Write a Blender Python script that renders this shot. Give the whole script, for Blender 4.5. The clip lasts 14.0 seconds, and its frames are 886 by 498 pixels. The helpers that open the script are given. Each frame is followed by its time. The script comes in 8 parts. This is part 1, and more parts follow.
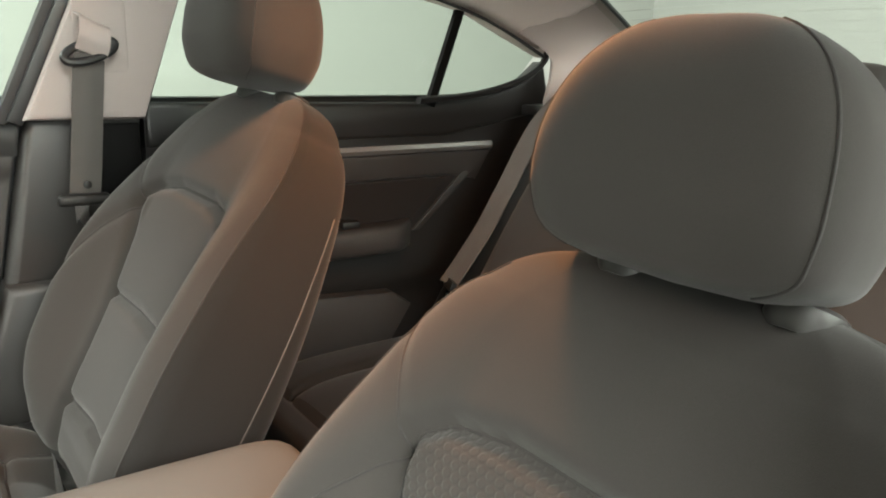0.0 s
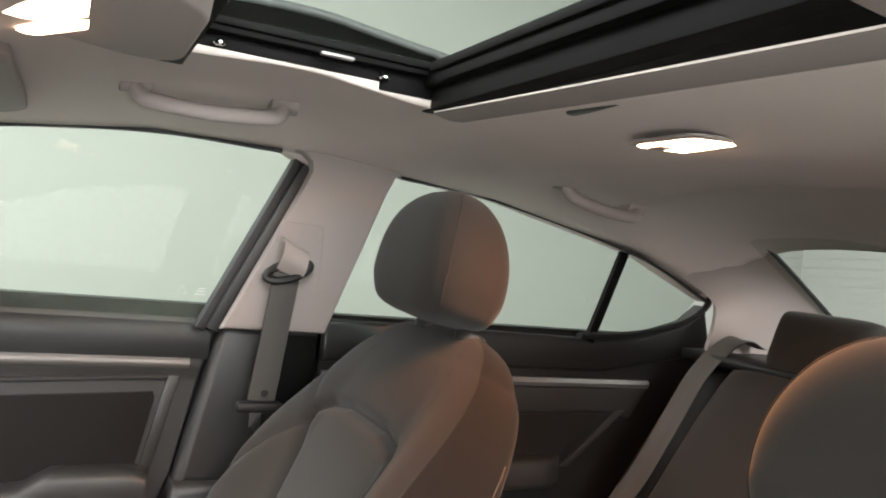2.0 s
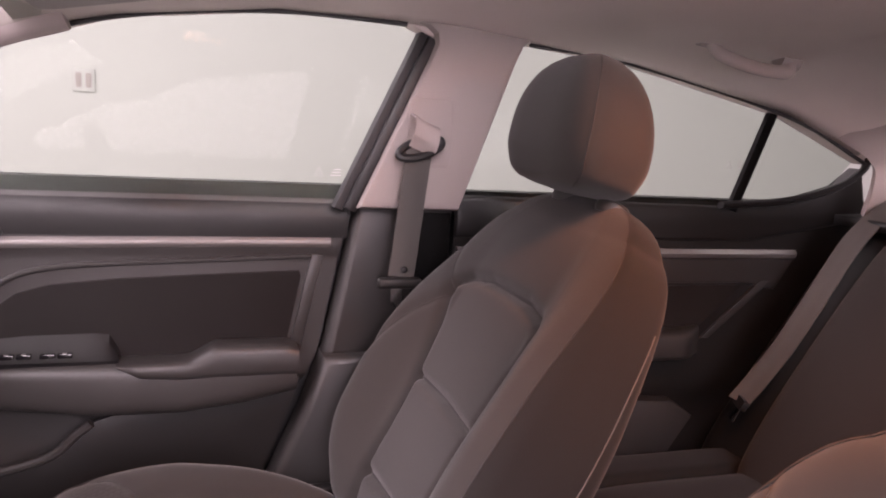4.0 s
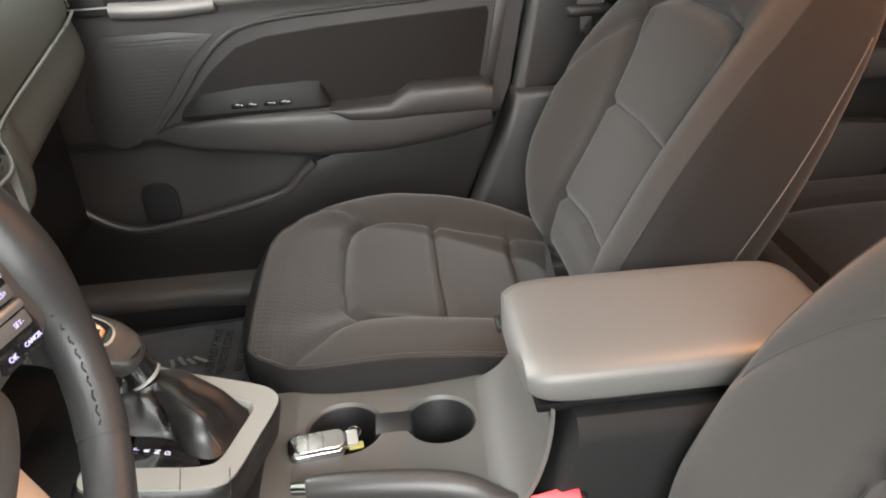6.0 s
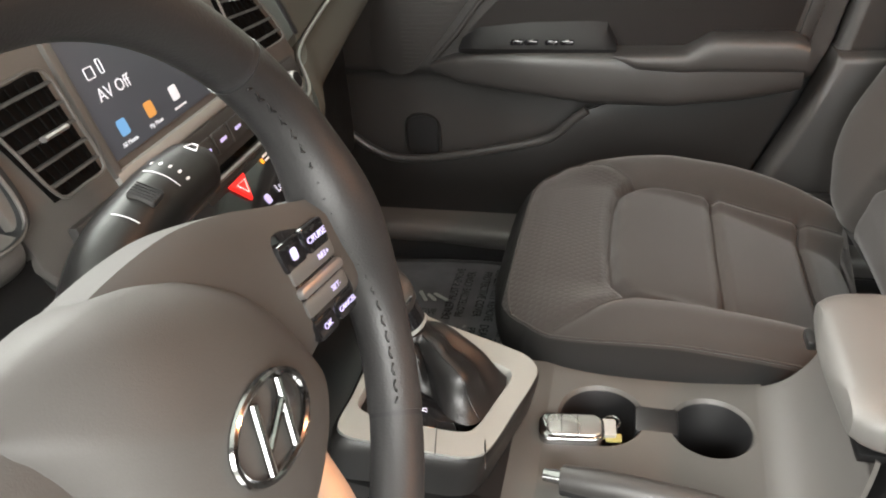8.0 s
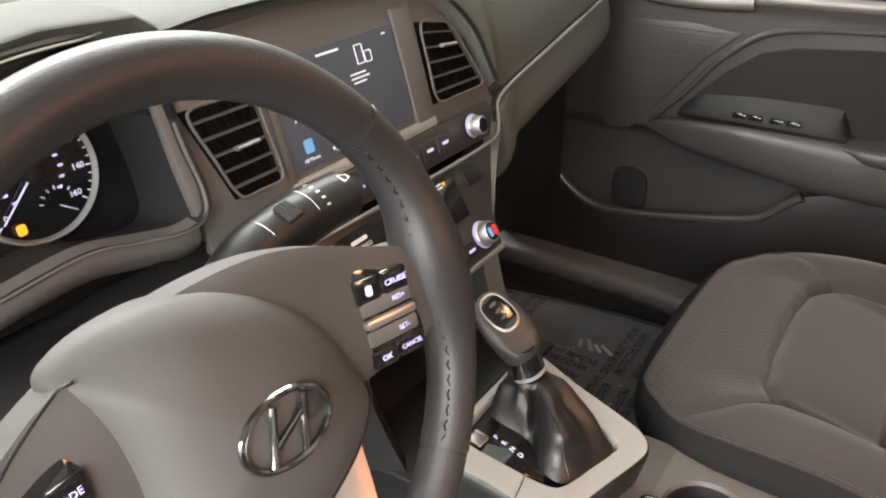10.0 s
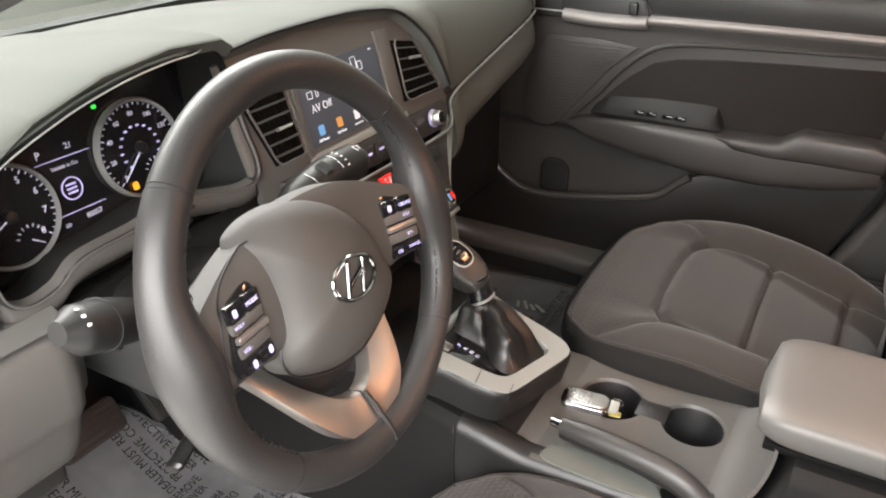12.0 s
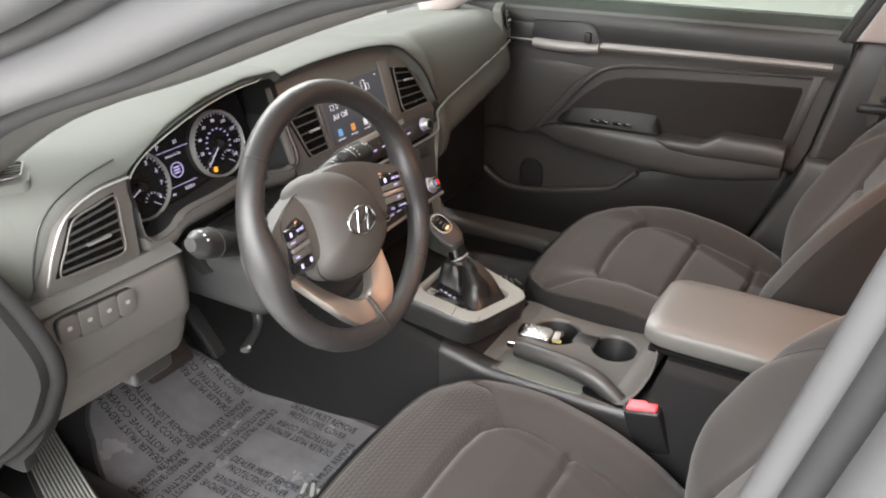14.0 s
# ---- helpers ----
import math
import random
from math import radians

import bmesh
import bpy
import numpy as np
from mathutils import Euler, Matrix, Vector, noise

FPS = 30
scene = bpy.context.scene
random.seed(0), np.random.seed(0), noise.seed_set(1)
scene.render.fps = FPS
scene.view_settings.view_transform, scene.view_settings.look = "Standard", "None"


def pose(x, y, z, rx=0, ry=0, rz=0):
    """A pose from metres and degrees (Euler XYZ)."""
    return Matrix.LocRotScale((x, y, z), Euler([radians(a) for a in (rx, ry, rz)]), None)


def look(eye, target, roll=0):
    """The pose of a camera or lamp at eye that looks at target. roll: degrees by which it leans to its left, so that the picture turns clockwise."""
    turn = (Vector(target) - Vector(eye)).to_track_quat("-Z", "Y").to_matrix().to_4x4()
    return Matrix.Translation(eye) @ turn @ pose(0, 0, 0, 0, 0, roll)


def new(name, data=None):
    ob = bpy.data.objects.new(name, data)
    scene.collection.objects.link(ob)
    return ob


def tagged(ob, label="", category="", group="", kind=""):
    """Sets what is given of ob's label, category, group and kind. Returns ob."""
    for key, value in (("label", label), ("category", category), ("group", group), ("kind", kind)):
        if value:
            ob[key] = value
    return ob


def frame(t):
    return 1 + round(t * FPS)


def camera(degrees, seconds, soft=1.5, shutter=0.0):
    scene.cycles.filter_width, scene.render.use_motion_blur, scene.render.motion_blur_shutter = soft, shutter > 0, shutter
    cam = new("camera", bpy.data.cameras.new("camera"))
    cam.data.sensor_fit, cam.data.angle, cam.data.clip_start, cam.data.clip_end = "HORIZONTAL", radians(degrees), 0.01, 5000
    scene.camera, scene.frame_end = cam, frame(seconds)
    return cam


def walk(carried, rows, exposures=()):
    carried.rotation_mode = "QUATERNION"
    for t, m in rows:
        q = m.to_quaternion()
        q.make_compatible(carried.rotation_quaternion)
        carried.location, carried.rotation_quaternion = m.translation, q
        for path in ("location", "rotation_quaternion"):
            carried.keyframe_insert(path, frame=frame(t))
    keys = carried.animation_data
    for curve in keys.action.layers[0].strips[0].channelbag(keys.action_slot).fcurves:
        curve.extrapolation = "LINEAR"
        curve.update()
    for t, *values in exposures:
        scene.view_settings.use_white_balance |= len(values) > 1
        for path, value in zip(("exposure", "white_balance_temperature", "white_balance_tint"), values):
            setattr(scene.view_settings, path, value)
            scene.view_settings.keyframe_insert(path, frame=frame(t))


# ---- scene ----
# A car's cabin seen from the open driver's door. x to the car's right, y ahead, z up; the room's floor is z = 0.
SOFT = 2.0
PANEL_W = 150.0
SIDE_K, TOP_K, FRONT_K, HIGH_K = 0.62, 0.50, 2.3, 1.0
LAMP_GLOW = 12.0
DOME_W, MAP_W = 3.2, 0.25
EXPOSURES = [(0, 1.15, 6450, 4), (1.2, 0.97, 6450, 4), (2.2, 0.80, 6300, 15), (4.3, 0.76, 6650, 46), (4.7, 0.88, 6550, 40), (5.0, 1.00, 6350, 28), (5.5, 1.12, 6200, 16), (6.2, 1.13, 6300, 11), (7.0, 1.11, 6450, 11), (9.2, 1.15, 6450, 13), (11.4, 1.00, 6500, 16), (12.5, 1.00, 6450, 15), (14, 0.88, 6350, 15)]
cam = camera(60.2, 14.0, soft=SOFT)
PATH = [  # seconds, eye, target, roll
    (0, (-0.652, 0.092, 1.074), (0.519, -0.769, 0.701), 1.85),
    (0.5, (-0.643, 0.108, 1.092), (0.579, -0.732, 0.865), 3.76),
    (1, (-0.636, 0.126, 1.105), (0.634, -0.661, 0.973), 5.19),
    (1.5, (-0.628, 0.142, 1.111), (0.687, -0.578, 1.054), 5.94),
    (2, (-0.624, 0.152, 1.121), (0.727, -0.502, 1.125), 6.28),
    (2.2, (-0.622, 0.155, 1.123), (0.740, -0.473, 1.146), 6.36),
    (2.7, (-0.614, 0.162, 1.127), (0.772, -0.410, 1.158), 6.34),
    (3.25, (-0.603, 0.165, 1.122), (0.800, -0.362, 1.071), 5.60),
    (3.8, (-0.595, 0.168, 1.112), (0.813, -0.310, 0.920), 4.20),
    (4.3, (-0.598, 0.174, 1.100), (0.803, -0.242, 0.762), 2.40),
    (4.5, (-0.601, 0.178, 1.097), (0.789, -0.212, 0.691), 1.56),
    (5, (-0.611, 0.185, 1.083), (0.756, -0.123, 0.547), -0.44),
    (5.5, (-0.624, 0.192, 1.085), (0.718, -0.009, 0.446), -2.20),
    (6, (-0.644, 0.191, 1.085), (0.682, 0.112, 0.388), -3.84),
    (6.5, (-0.660, 0.208, 1.093), (0.647, 0.246, 0.358), -4.85),
    (7, (-0.650, 0.231, 1.098), (0.639, 0.365, 0.343), -5.10),
    (7.5, (-0.610, 0.253, 1.092), (0.657, 0.487, 0.324), -4.90),
    (8, (-0.563, 0.271, 1.077), (0.676, 0.602, 0.299), -4.06),
    (8.5, (-0.533, 0.245, 1.073), (0.657, 0.725, 0.295), -3.55),
    (9, (-0.526, 0.224, 1.075), (0.620, 0.827, 0.319), -2.16),
    (9.2, (-0.533, 0.204, 1.096), (0.581, 0.865, 0.340), -2.19),
    (9.7, (-0.542, 0.185, 1.110), (0.537, 0.923, 0.373), -1.29),
    (10.25, (-0.572, 0.176, 1.123), (0.519, 0.918, 0.410), -0.50),
    (10.8, (-0.625, 0.164, 1.137), (0.502, 0.868, 0.441), 0.01),
    (11.3, (-0.692, 0.134, 1.153), (0.456, 0.806, 0.460), 0.19),
    (11.5, (-0.725, 0.115, 1.162), (0.427, 0.778, 0.466), 0.10),
    (12, (-0.800, 0.075, 1.181), (0.357, 0.720, 0.478), 0.24),
    (12.5, (-0.862, 0.001, 1.202), (0.287, 0.658, 0.498), 0.18),
    (13, (-0.934, -0.069, 1.227), (0.211, 0.599, 0.526), 0.06),
    (13.5, (-0.999, -0.119, 1.253), (0.146, 0.562, 0.564), -0.42),
    (14, (-1.086, -0.145, 1.282), (0.067, 0.533, 0.604), -0.66),
]

rows_of_walk = [(t, look(eye, target, roll)) for t, eye, target, roll in PATH]
walk(cam, rows_of_walk, EXPOSURES)

# ---- light: a white photo room with ceiling panels; the car's own warm lamps are on ----
world = bpy.data.worlds.new("world")
scene.world = world
world.use_nodes = True
world.node_tree.nodes["Background"].inputs[0].default_value = (0.9, 0.95, 0.9, 1)
world.node_tree.nodes["Background"].inputs[1].default_value = 0.3


def area_lamp(name, eye, target, sx, sy, watts, color):
    data = bpy.data.lights.new(name, "AREA")
    data.shape, data.size, data.size_y, data.energy, data.color = "RECTANGLE", sx, sy, watts, color
    ob = new(name, data)
    ob.matrix_world = look(eye, target)
    return ob


COOL = (1.0, 1.0, 0.95)
area_lamp("side_panel_light", (-2.2, 0.0, 1.55), (-0.1, 0.4, 0.85), 3.4, 1.5, PANEL_W * SIDE_K, COOL)
area_lamp("ceiling_panel_light", (-2.5, -0.1, 2.45), (0.1, 0.4, 0.6), 3.6, 1.3, PANEL_W * HIGH_K, COOL)
area_lamp("overhead_panel_light", (0.0, 0.0, 3.45), (0.0, 0.001, 0.0), 7.0, 9.0, PANEL_W * TOP_K, COOL)
area_lamp("ceiling_panel_light", (0.7, 2.7, 3.2), (0.0, 0.3, 0.7), 4.5, 2.0, PANEL_W * FRONT_K, COOL)

# ---- materials ----


def material(name, color, rough=0.6, metal=0.0, vary=0.12, grain=900.0, bump=0.15, blotch=7.0, coat=0.0, sheen=0.0, spec=0.5, dist=0.0004):
    """A surface with fine grain, slow blotches in tone and gloss, and a light relief."""
    m = bpy.data.materials.new(name)
    m.use_nodes = True
    nt = m.node_tree
    b = nt.nodes["Principled BSDF"]
    tc = nt.nodes.new("ShaderNodeTexCoord")
    n1 = nt.nodes.new("ShaderNodeTexNoise")
    n1.inputs["Scale"].default_value, n1.inputs["Detail"].default_value = blotch, 4
    n2 = nt.nodes.new("ShaderNodeTexNoise")
    n2.inputs["Scale"].default_value, n2.inputs["Detail"].default_value = grain, 2
    nt.links.new(tc.outputs["Object"], n1.inputs["Vector"])
    nt.links.new(tc.outputs["Object"], n2.inputs["Vector"])
    add = nt.nodes.new("ShaderNodeMath")
    add.operation = "ADD"
    nt.links.new(n1.outputs["Fac"], add.inputs[0])
    nt.links.new(n2.outputs["Fac"], add.inputs[1])
    ramp = nt.nodes.new("ShaderNodeMapRange")
    ramp.inputs["From Min"].default_value, ramp.inputs["From Max"].default_value = 0.5, 1.5
    ramp.inputs["To Min"].default_value, ramp.inputs["To Max"].default_value = 1 - vary, 1 + vary
    nt.links.new(add.outputs[0], ramp.inputs["Value"])
    mix = nt.nodes.new("ShaderNodeVectorMath")
    mix.operation = "SCALE"
    mix.inputs[0].default_value = color
    nt.links.new(ramp.outputs[0], mix.inputs["Scale"])
    nt.links.new(mix.outputs[0], b.inputs["Base Color"])
    rr = nt.nodes.new("ShaderNodeMapRange")
    rr.inputs["From Min"].default_value, rr.inputs["From Max"].default_value = 0.3, 0.7
    rr.inputs["To Min"].default_value, rr.inputs["To Max"].default_value = max(rough - 0.08, 0.03), min(rough + 0.08, 1)
    nt.links.new(n1.outputs["Fac"], rr.inputs["Value"])
    nt.links.new(rr.outputs[0], b.inputs["Roughness"])
    b.inputs["Metallic"].default_value = metal
    b.inputs["Coat Weight"].default_value = coat
    b.inputs["Sheen Weight"].default_value = sheen
    b.inputs["Specular IOR Level"].default_value = spec
    if bump:
        bp = nt.nodes.new("ShaderNodeBump")
        bp.inputs["Strength"].default_value, bp.inputs["Distance"].default_value = bump, dist
        nt.links.new(n2.outputs["Fac"], bp.inputs["Height"])
        nt.links.new(bp.outputs[0], b.inputs["Normal"])
    return m


def hex_cloth(name, color, cell=0.0095, depth=0.5, dark=0.87):
    """Cloth with an embossed honeycomb: hexagonal cells from a sum of three wave fields across the surface."""
    m = material(name, color, 0.95, vary=0.2, grain=1500, bump=0.3, sheen=0.15, spec=0.2)
    nt = m.node_tree
    b = nt.nodes["Principled BSDF"]
    tc = nt.nodes.new("ShaderNodeTexCoord")
    # shear a square lattice into a hexagonal one
    comb = nt.nodes.new("ShaderNodeCombineXYZ")
    sep = nt.nodes.new("ShaderNodeSeparateXYZ")
    nt.links.new(tc.outputs["UV"], sep.inputs[0])
    f1 = nt.nodes.new("ShaderNodeMath")
    f1.operation, f1.inputs[1].default_value = "MULTIPLY", 1 / cell
    f2 = nt.nodes.new("ShaderNodeMath")
    f2.operation, f2.inputs[1].default_value = "MULTIPLY", 1 / (cell * 0.8)
    nt.links.new(sep.outputs[0], f1.inputs[0])
    nt.links.new(sep.outputs[1], f2.inputs[0])
    # every second row slips by half a cell
    fl = nt.nodes.new("ShaderNodeMath")
    fl.operation = "FLOOR"
    nt.links.new(f2.outputs[0], fl.inputs[0])
    half = nt.nodes.new("ShaderNodeMath")
    half.operation, half.inputs[1].default_value = "MULTIPLY", 0.5
    nt.links.new(fl.outputs[0], half.inputs[0])
    sx = nt.nodes.new("ShaderNodeMath")
    nt.links.new(f1.outputs[0], sx.inputs[0])
    nt.links.new(half.outputs[0], sx.inputs[1])
    frx = nt.nodes.new("ShaderNodeMath")
    frx.operation = "FRACT"
    nt.links.new(sx.outputs[0], frx.inputs[0])
    fry = nt.nodes.new("ShaderNodeMath")
    fry.operation = "FRACT"
    nt.links.new(f2.outputs[0], fry.inputs[0])
    nt.links.new(frx.outputs[0], comb.inputs[0])
    nt.links.new(fry.outputs[0], comb.inputs[1])
    dist = nt.nodes.new("ShaderNodeVectorMath")
    dist.operation = "DISTANCE"
    dist.inputs[1].default_value = (0.5, 0.5, 0)
    nt.links.new(comb.outputs[0], dist.inputs[0])
    mr = nt.nodes.new("ShaderNodeMapRange")
    mr.interpolation_type = "SMOOTHSTEP"
    mr.inputs["From Min"].default_value, mr.inputs["From Max"].default_value = 0.3, 0.52
    mr.inputs["To Min"].default_value, mr.inputs["To Max"].default_value = 1, 0
    nt.links.new(dist.outputs["Value"], mr.inputs["Value"])
    bp = nt.nodes.new("ShaderNodeBump")
    bp.inputs["Strength"].default_value, bp.inputs["Distance"].default_value = depth, 0.0012
    at = nt.nodes.new("ShaderNodeAttribute")
    at.attribute_name = "comb"
    mul = nt.nodes.new("ShaderNodeMath")
    mul.operation = "MULTIPLY"
    nt.links.new(mr.outputs[0], mul.inputs[0])
    nt.links.new(at.outputs["Fac"], mul.inputs[1])
    nt.links.new(mul.outputs[0], bp.inputs["Height"])
    fine = [n for n in nt.nodes if n.bl_idname == "ShaderNodeBump" and n != bp][0]
    nt.links.new(bp.outputs[0], fine.inputs["Normal"])
    return m


def glow(name, color, strength):
    m = bpy.data.materials.new(name)
    m.use_nodes = True
    b = m.node_tree.nodes["Principled BSDF"]
    b.inputs["Base Color"].default_value = (*[min(c, 0.8) for c in color], 1)
    b.inputs["Emission Color"].default_value = (*color, 1)
    b.inputs["Emission Strength"].default_value = strength
    return m


def pane_glass(name, tint, gloss):
    m = bpy.data.materials.new(name)
    m.use_nodes = True
    nt = m.node_tree
    nt.nodes.clear()
    out = nt.nodes.new("ShaderNodeOutputMaterial")
    tr = nt.nodes.new("ShaderNodeBsdfTransparent")
    tr.inputs[0].default_value = (*tint, 1)
    gl = nt.nodes.new("ShaderNodeBsdfGlossy")
    gl.inputs["Roughness"].default_value = 0.02
    mx = nt.nodes.new("ShaderNodeMixShader")
    mx.inputs[0].default_value = gloss
    nt.links.new(tr.outputs[0], mx.inputs[1])
    nt.links.new(gl.outputs[0], mx.inputs[2])
    nt.links.new(mx.outputs[0], out.inputs[0])
    return m


M_WALL = material("white_wall_paint", (0.405, 0.410, 0.388), 0.85, vary=0.04, grain=60, bump=0.1, blotch=0.9)
M_FLOOR = material("white_room_floor", (0.66, 0.66, 0.63), 0.5, vary=0.12, grain=80, blotch=1.5)
M_PAINT = material("silver_car_paint", (0.074, 0.074, 0.076), 0.45, metal=0.0, vary=0.03, grain=2500, bump=0.02, spec=0.25)
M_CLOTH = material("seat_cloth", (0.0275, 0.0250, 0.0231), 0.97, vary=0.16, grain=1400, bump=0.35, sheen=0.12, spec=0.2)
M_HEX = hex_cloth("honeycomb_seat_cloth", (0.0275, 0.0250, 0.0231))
# Seat cloth with the shade of sides and rear bench put into its colour
M_CLOTH_SHADED = material("shaded_seat_cloth", (0.0120, 0.0108, 0.0100), 0.95, vary=0.16, grain=1400, bump=0.35, sheen=0.08, spec=0.2)
M_THREAD = material("seam_thread", (0.022, 0.020, 0.019), 0.9, grain=2500)
M_STITCH = material("light_stitch_thread", (0.085, 0.075, 0.066), 0.8, grain=2500)
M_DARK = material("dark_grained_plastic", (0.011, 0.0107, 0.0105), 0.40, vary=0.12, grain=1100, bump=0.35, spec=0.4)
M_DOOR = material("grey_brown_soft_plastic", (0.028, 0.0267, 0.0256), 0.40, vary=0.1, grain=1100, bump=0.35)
M_DASH = material("dash_pad_plastic", (0.090, 0.095, 0.086), 0.82, vary=0.06, grain=900, bump=0.4, spec=0.15)
M_BLACK = material("black_plastic", (0.0075, 0.0075, 0.008), 0.45, vary=0.15, grain=900)
M_WELL = material("deep_black_plastic", (0.003, 0.003, 0.003), 0.7, vary=0.2, spec=0.1)
M_GLOSS = material("piano_black", (0.008, 0.008, 0.009), 0.12, vary=0.05, bump=0.0, coat=0.5)
M_RUBBER = material("black_rubber", (0.016, 0.016, 0.017), 0.65, grain=700)
M_LIGHT = material("light_grey_trim", (0.31, 0.27, 0.257), 0.75, vary=0.06, grain=900, bump=0.3)
M_ROOF = material("headliner_cloth", (0.60, 0.53, 0.50), 0.98, vary=0.07, grain=1200, bump=0.3, spec=0.1)
M_SILVER = material("satin_silver", (0.52, 0.51, 0.50), 0.33, metal=0.9, vary=0.05, grain=1800, bump=0.05)
M_SPOKE = material("satin_spoke_silver", (0.36, 0.335, 0.31), 0.42, metal=0.9, vary=0.05, grain=1800, bump=0.05)
M_BEZEL = material("silver_grey_bezel", (0.36, 0.365, 0.345), 0.40, metal=0.45, vary=0.06, grain=1800, bump=0.1)
M_CHROME = material("chrome", (0.40, 0.40, 0.40), 0.12, metal=1.0, vary=0.03, bump=0.0)
M_LEATHER = material("black_leather", (0.020, 0.0193, 0.0193), 0.45, vary=0.12, grain=650, bump=0.5, blotch=12)
M_BOOT = material("boot_leather", (0.0095, 0.0090, 0.0088), 0.46, vary=0.15, grain=500, bump=0.5)
M_VINYL = material("grey_brown_vinyl", (0.080, 0.077, 0.072), 0.44, vary=0.08, grain=850, bump=0.4)
M_CARPET = material("dark_carpet", (0.006, 0.006, 0.007), 1.0, vary=0.35, grain=700, bump=0.9, dist=0.002)
M_MAT = material("grey_floor_mat_film", (0.106, 0.108, 0.114), 0.22, vary=0.2, grain=25, bump=0.8, blotch=14, dist=0.003)
M_INK = material("dark_print", (0.008, 0.008, 0.009), 0.8, spec=0.1)
M_BELT = material("grey_belt_webbing", (0.075, 0.070, 0.065), 0.9, vary=0.2, grain=1600, bump=0.5)
M_WHITE = material("white_print", (0.72, 0.72, 0.74), 0.5, bump=0)
# Buckle button is no lamp; a faint glow is added to brighten its red
M_RED = glow("glowing_red_plastic", (0.75, 0.05, 0.06), 0.10)
M_GLASS = pane_glass("clear_window_glass", (0.78, 0.82, 0.79), 0.004)
M_CLEAR = pane_glass("clear_cover", (0.97, 0.97, 0.97), 0.006)
M_SCREEN = glow("lit_screen", (0.034, 0.038, 0.046), 0.36)
M_LAMP = glow("lit_lamp_lens", (1.0, 0.62, 0.38), LAMP_GLOW)
M_BLUE_LIT = glow("lavender_lit_legend", (0.50, 0.46, 0.85), 0.28)
M_WHITE_LIT = glow("white_lit_legend", (0.66, 0.66, 0.88), 0.19)
M_RED_LIT = glow("red_lit_legend", (0.9, 0.02, 0.015), 0.38)
M_ORANGE_LIT = glow("amber_lit_legend", (1.0, 0.35, 0.02), 0.45)
M_GREEN_LIT = glow("green_lit_legend", (0.02, 0.7, 0.06), 0.5)
M_SKY_LIT = glow("light_blue_lit_legend", (0.12, 0.30, 0.56), 0.16)
M_ICON_LIT = glow("orange_lit_icon", (0.55, 0.27, 0.07), 0.15)
M_TEXT_LIT = glow("grey_lit_text", (0.62, 0.64, 0.70), 0.2)
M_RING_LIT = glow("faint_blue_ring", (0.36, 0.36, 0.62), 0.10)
M_DISH = material("dark_dish_plastic", (0.018, 0.0185, 0.0185), 0.62, vary=0.06, grain=900, bump=0.4, spec=0.25)
M_STRIP = material("brushed_trim_metal", (0.22, 0.208, 0.20), 0.55, metal=0.6, vary=0.05, grain=1800, bump=0.05)
M_LOWER = material("black_lower_plastic", (0.0085, 0.0083, 0.0082), 0.75, spec=0.15, vary=0.12, grain=1000, bump=0.3)
M_INSERT = material("black_door_cloth", (0.012, 0.0108, 0.0105), 0.95, vary=0.2, grain=1500, bump=0.4, sheen=0.1, spec=0.2)
M_HUB = material("grey_airbag_plastic", (0.049, 0.046, 0.042), 0.62, vary=0.06, grain=1300, bump=0.2)
M_TRAY = material("grey_brown_tray_plastic", (0.064, 0.060, 0.055), 0.50, vary=0.08, grain=1000, bump=0.3)
M_JAMB = material("matt_jamb_rubber", (0.013, 0.013, 0.0128), 0.85, vary=0.12, grain=700, spec=0.08)
M_FRAME = material("grey_brown_fascia", (0.086, 0.080, 0.074), 0.44, vary=0.08, grain=1000, bump=0.3)

# ---- mesh helpers (all in world metres) ----


def mesh_of(name, verts, faces, mats, slots=None, smooth=True, uv=None):
    me = bpy.data.meshes.new(name)
    me.from_pydata([tuple(v) for v in verts], [], faces)
    for m in mats if isinstance(mats, (list, tuple)) else [mats]:
        me.materials.append(m)
    if slots is not None:
        me.polygons.foreach_set("material_index", slots)
    if smooth:
        me.polygons.foreach_set("use_smooth", [True] * len(me.polygons))
    if uv is not None:
        layer = me.uv_layers.new(name="UVMap")
        for loop in me.loops:
            layer.data[loop.index].uv = uv[loop.vertex_index]
    me.update()
    return me


def fix_normals(me):
    bm = bmesh.new()
    bm.from_mesh(me)
    bmesh.ops.recalc_face_normals(bm, faces=bm.faces)
    bm.to_mesh(me)
    bm.free()
    return me


def thing(name, place, label, category, group="", kind=""):
    ob = new(name)
    ob.empty_display_size = 0.02
    ob.matrix_world = Matrix.Translation(place)
    bpy.context.view_layer.update()
    return tagged(ob, label, category, group, kind)


def under(ob, parent):
    if parent is not None:
        ob.parent = parent
        ob.matrix_parent_inverse = root_matrix(parent).inverted()
    return ob


def root_matrix(ob):
    """The world pose of a thing or part before any copy; parts sit at identity in the world."""
    return ob.matrix_basis.copy() if ob.parent is None else Matrix.Identity(4)


def part(name, me, parent=None, label="", sharp=35):
    if isinstance(me, bmesh.types.BMesh):
        raise TypeError(name)
    if sharp:
        me.set_sharp_from_angle(angle=radians(sharp))
    return tagged(under(new(name, me), parent), label)


def grid_faces(nu, nv, wrap_u=False, base=0):
    out = []
    for i in range(nu if wrap_u else nu - 1):
        for j in range(nv - 1):
            a, b = i * nv + j, ((i + 1) % nu) * nv + j
            out.append((base + a, base + b, base + b + 1, base + a + 1))
    return out


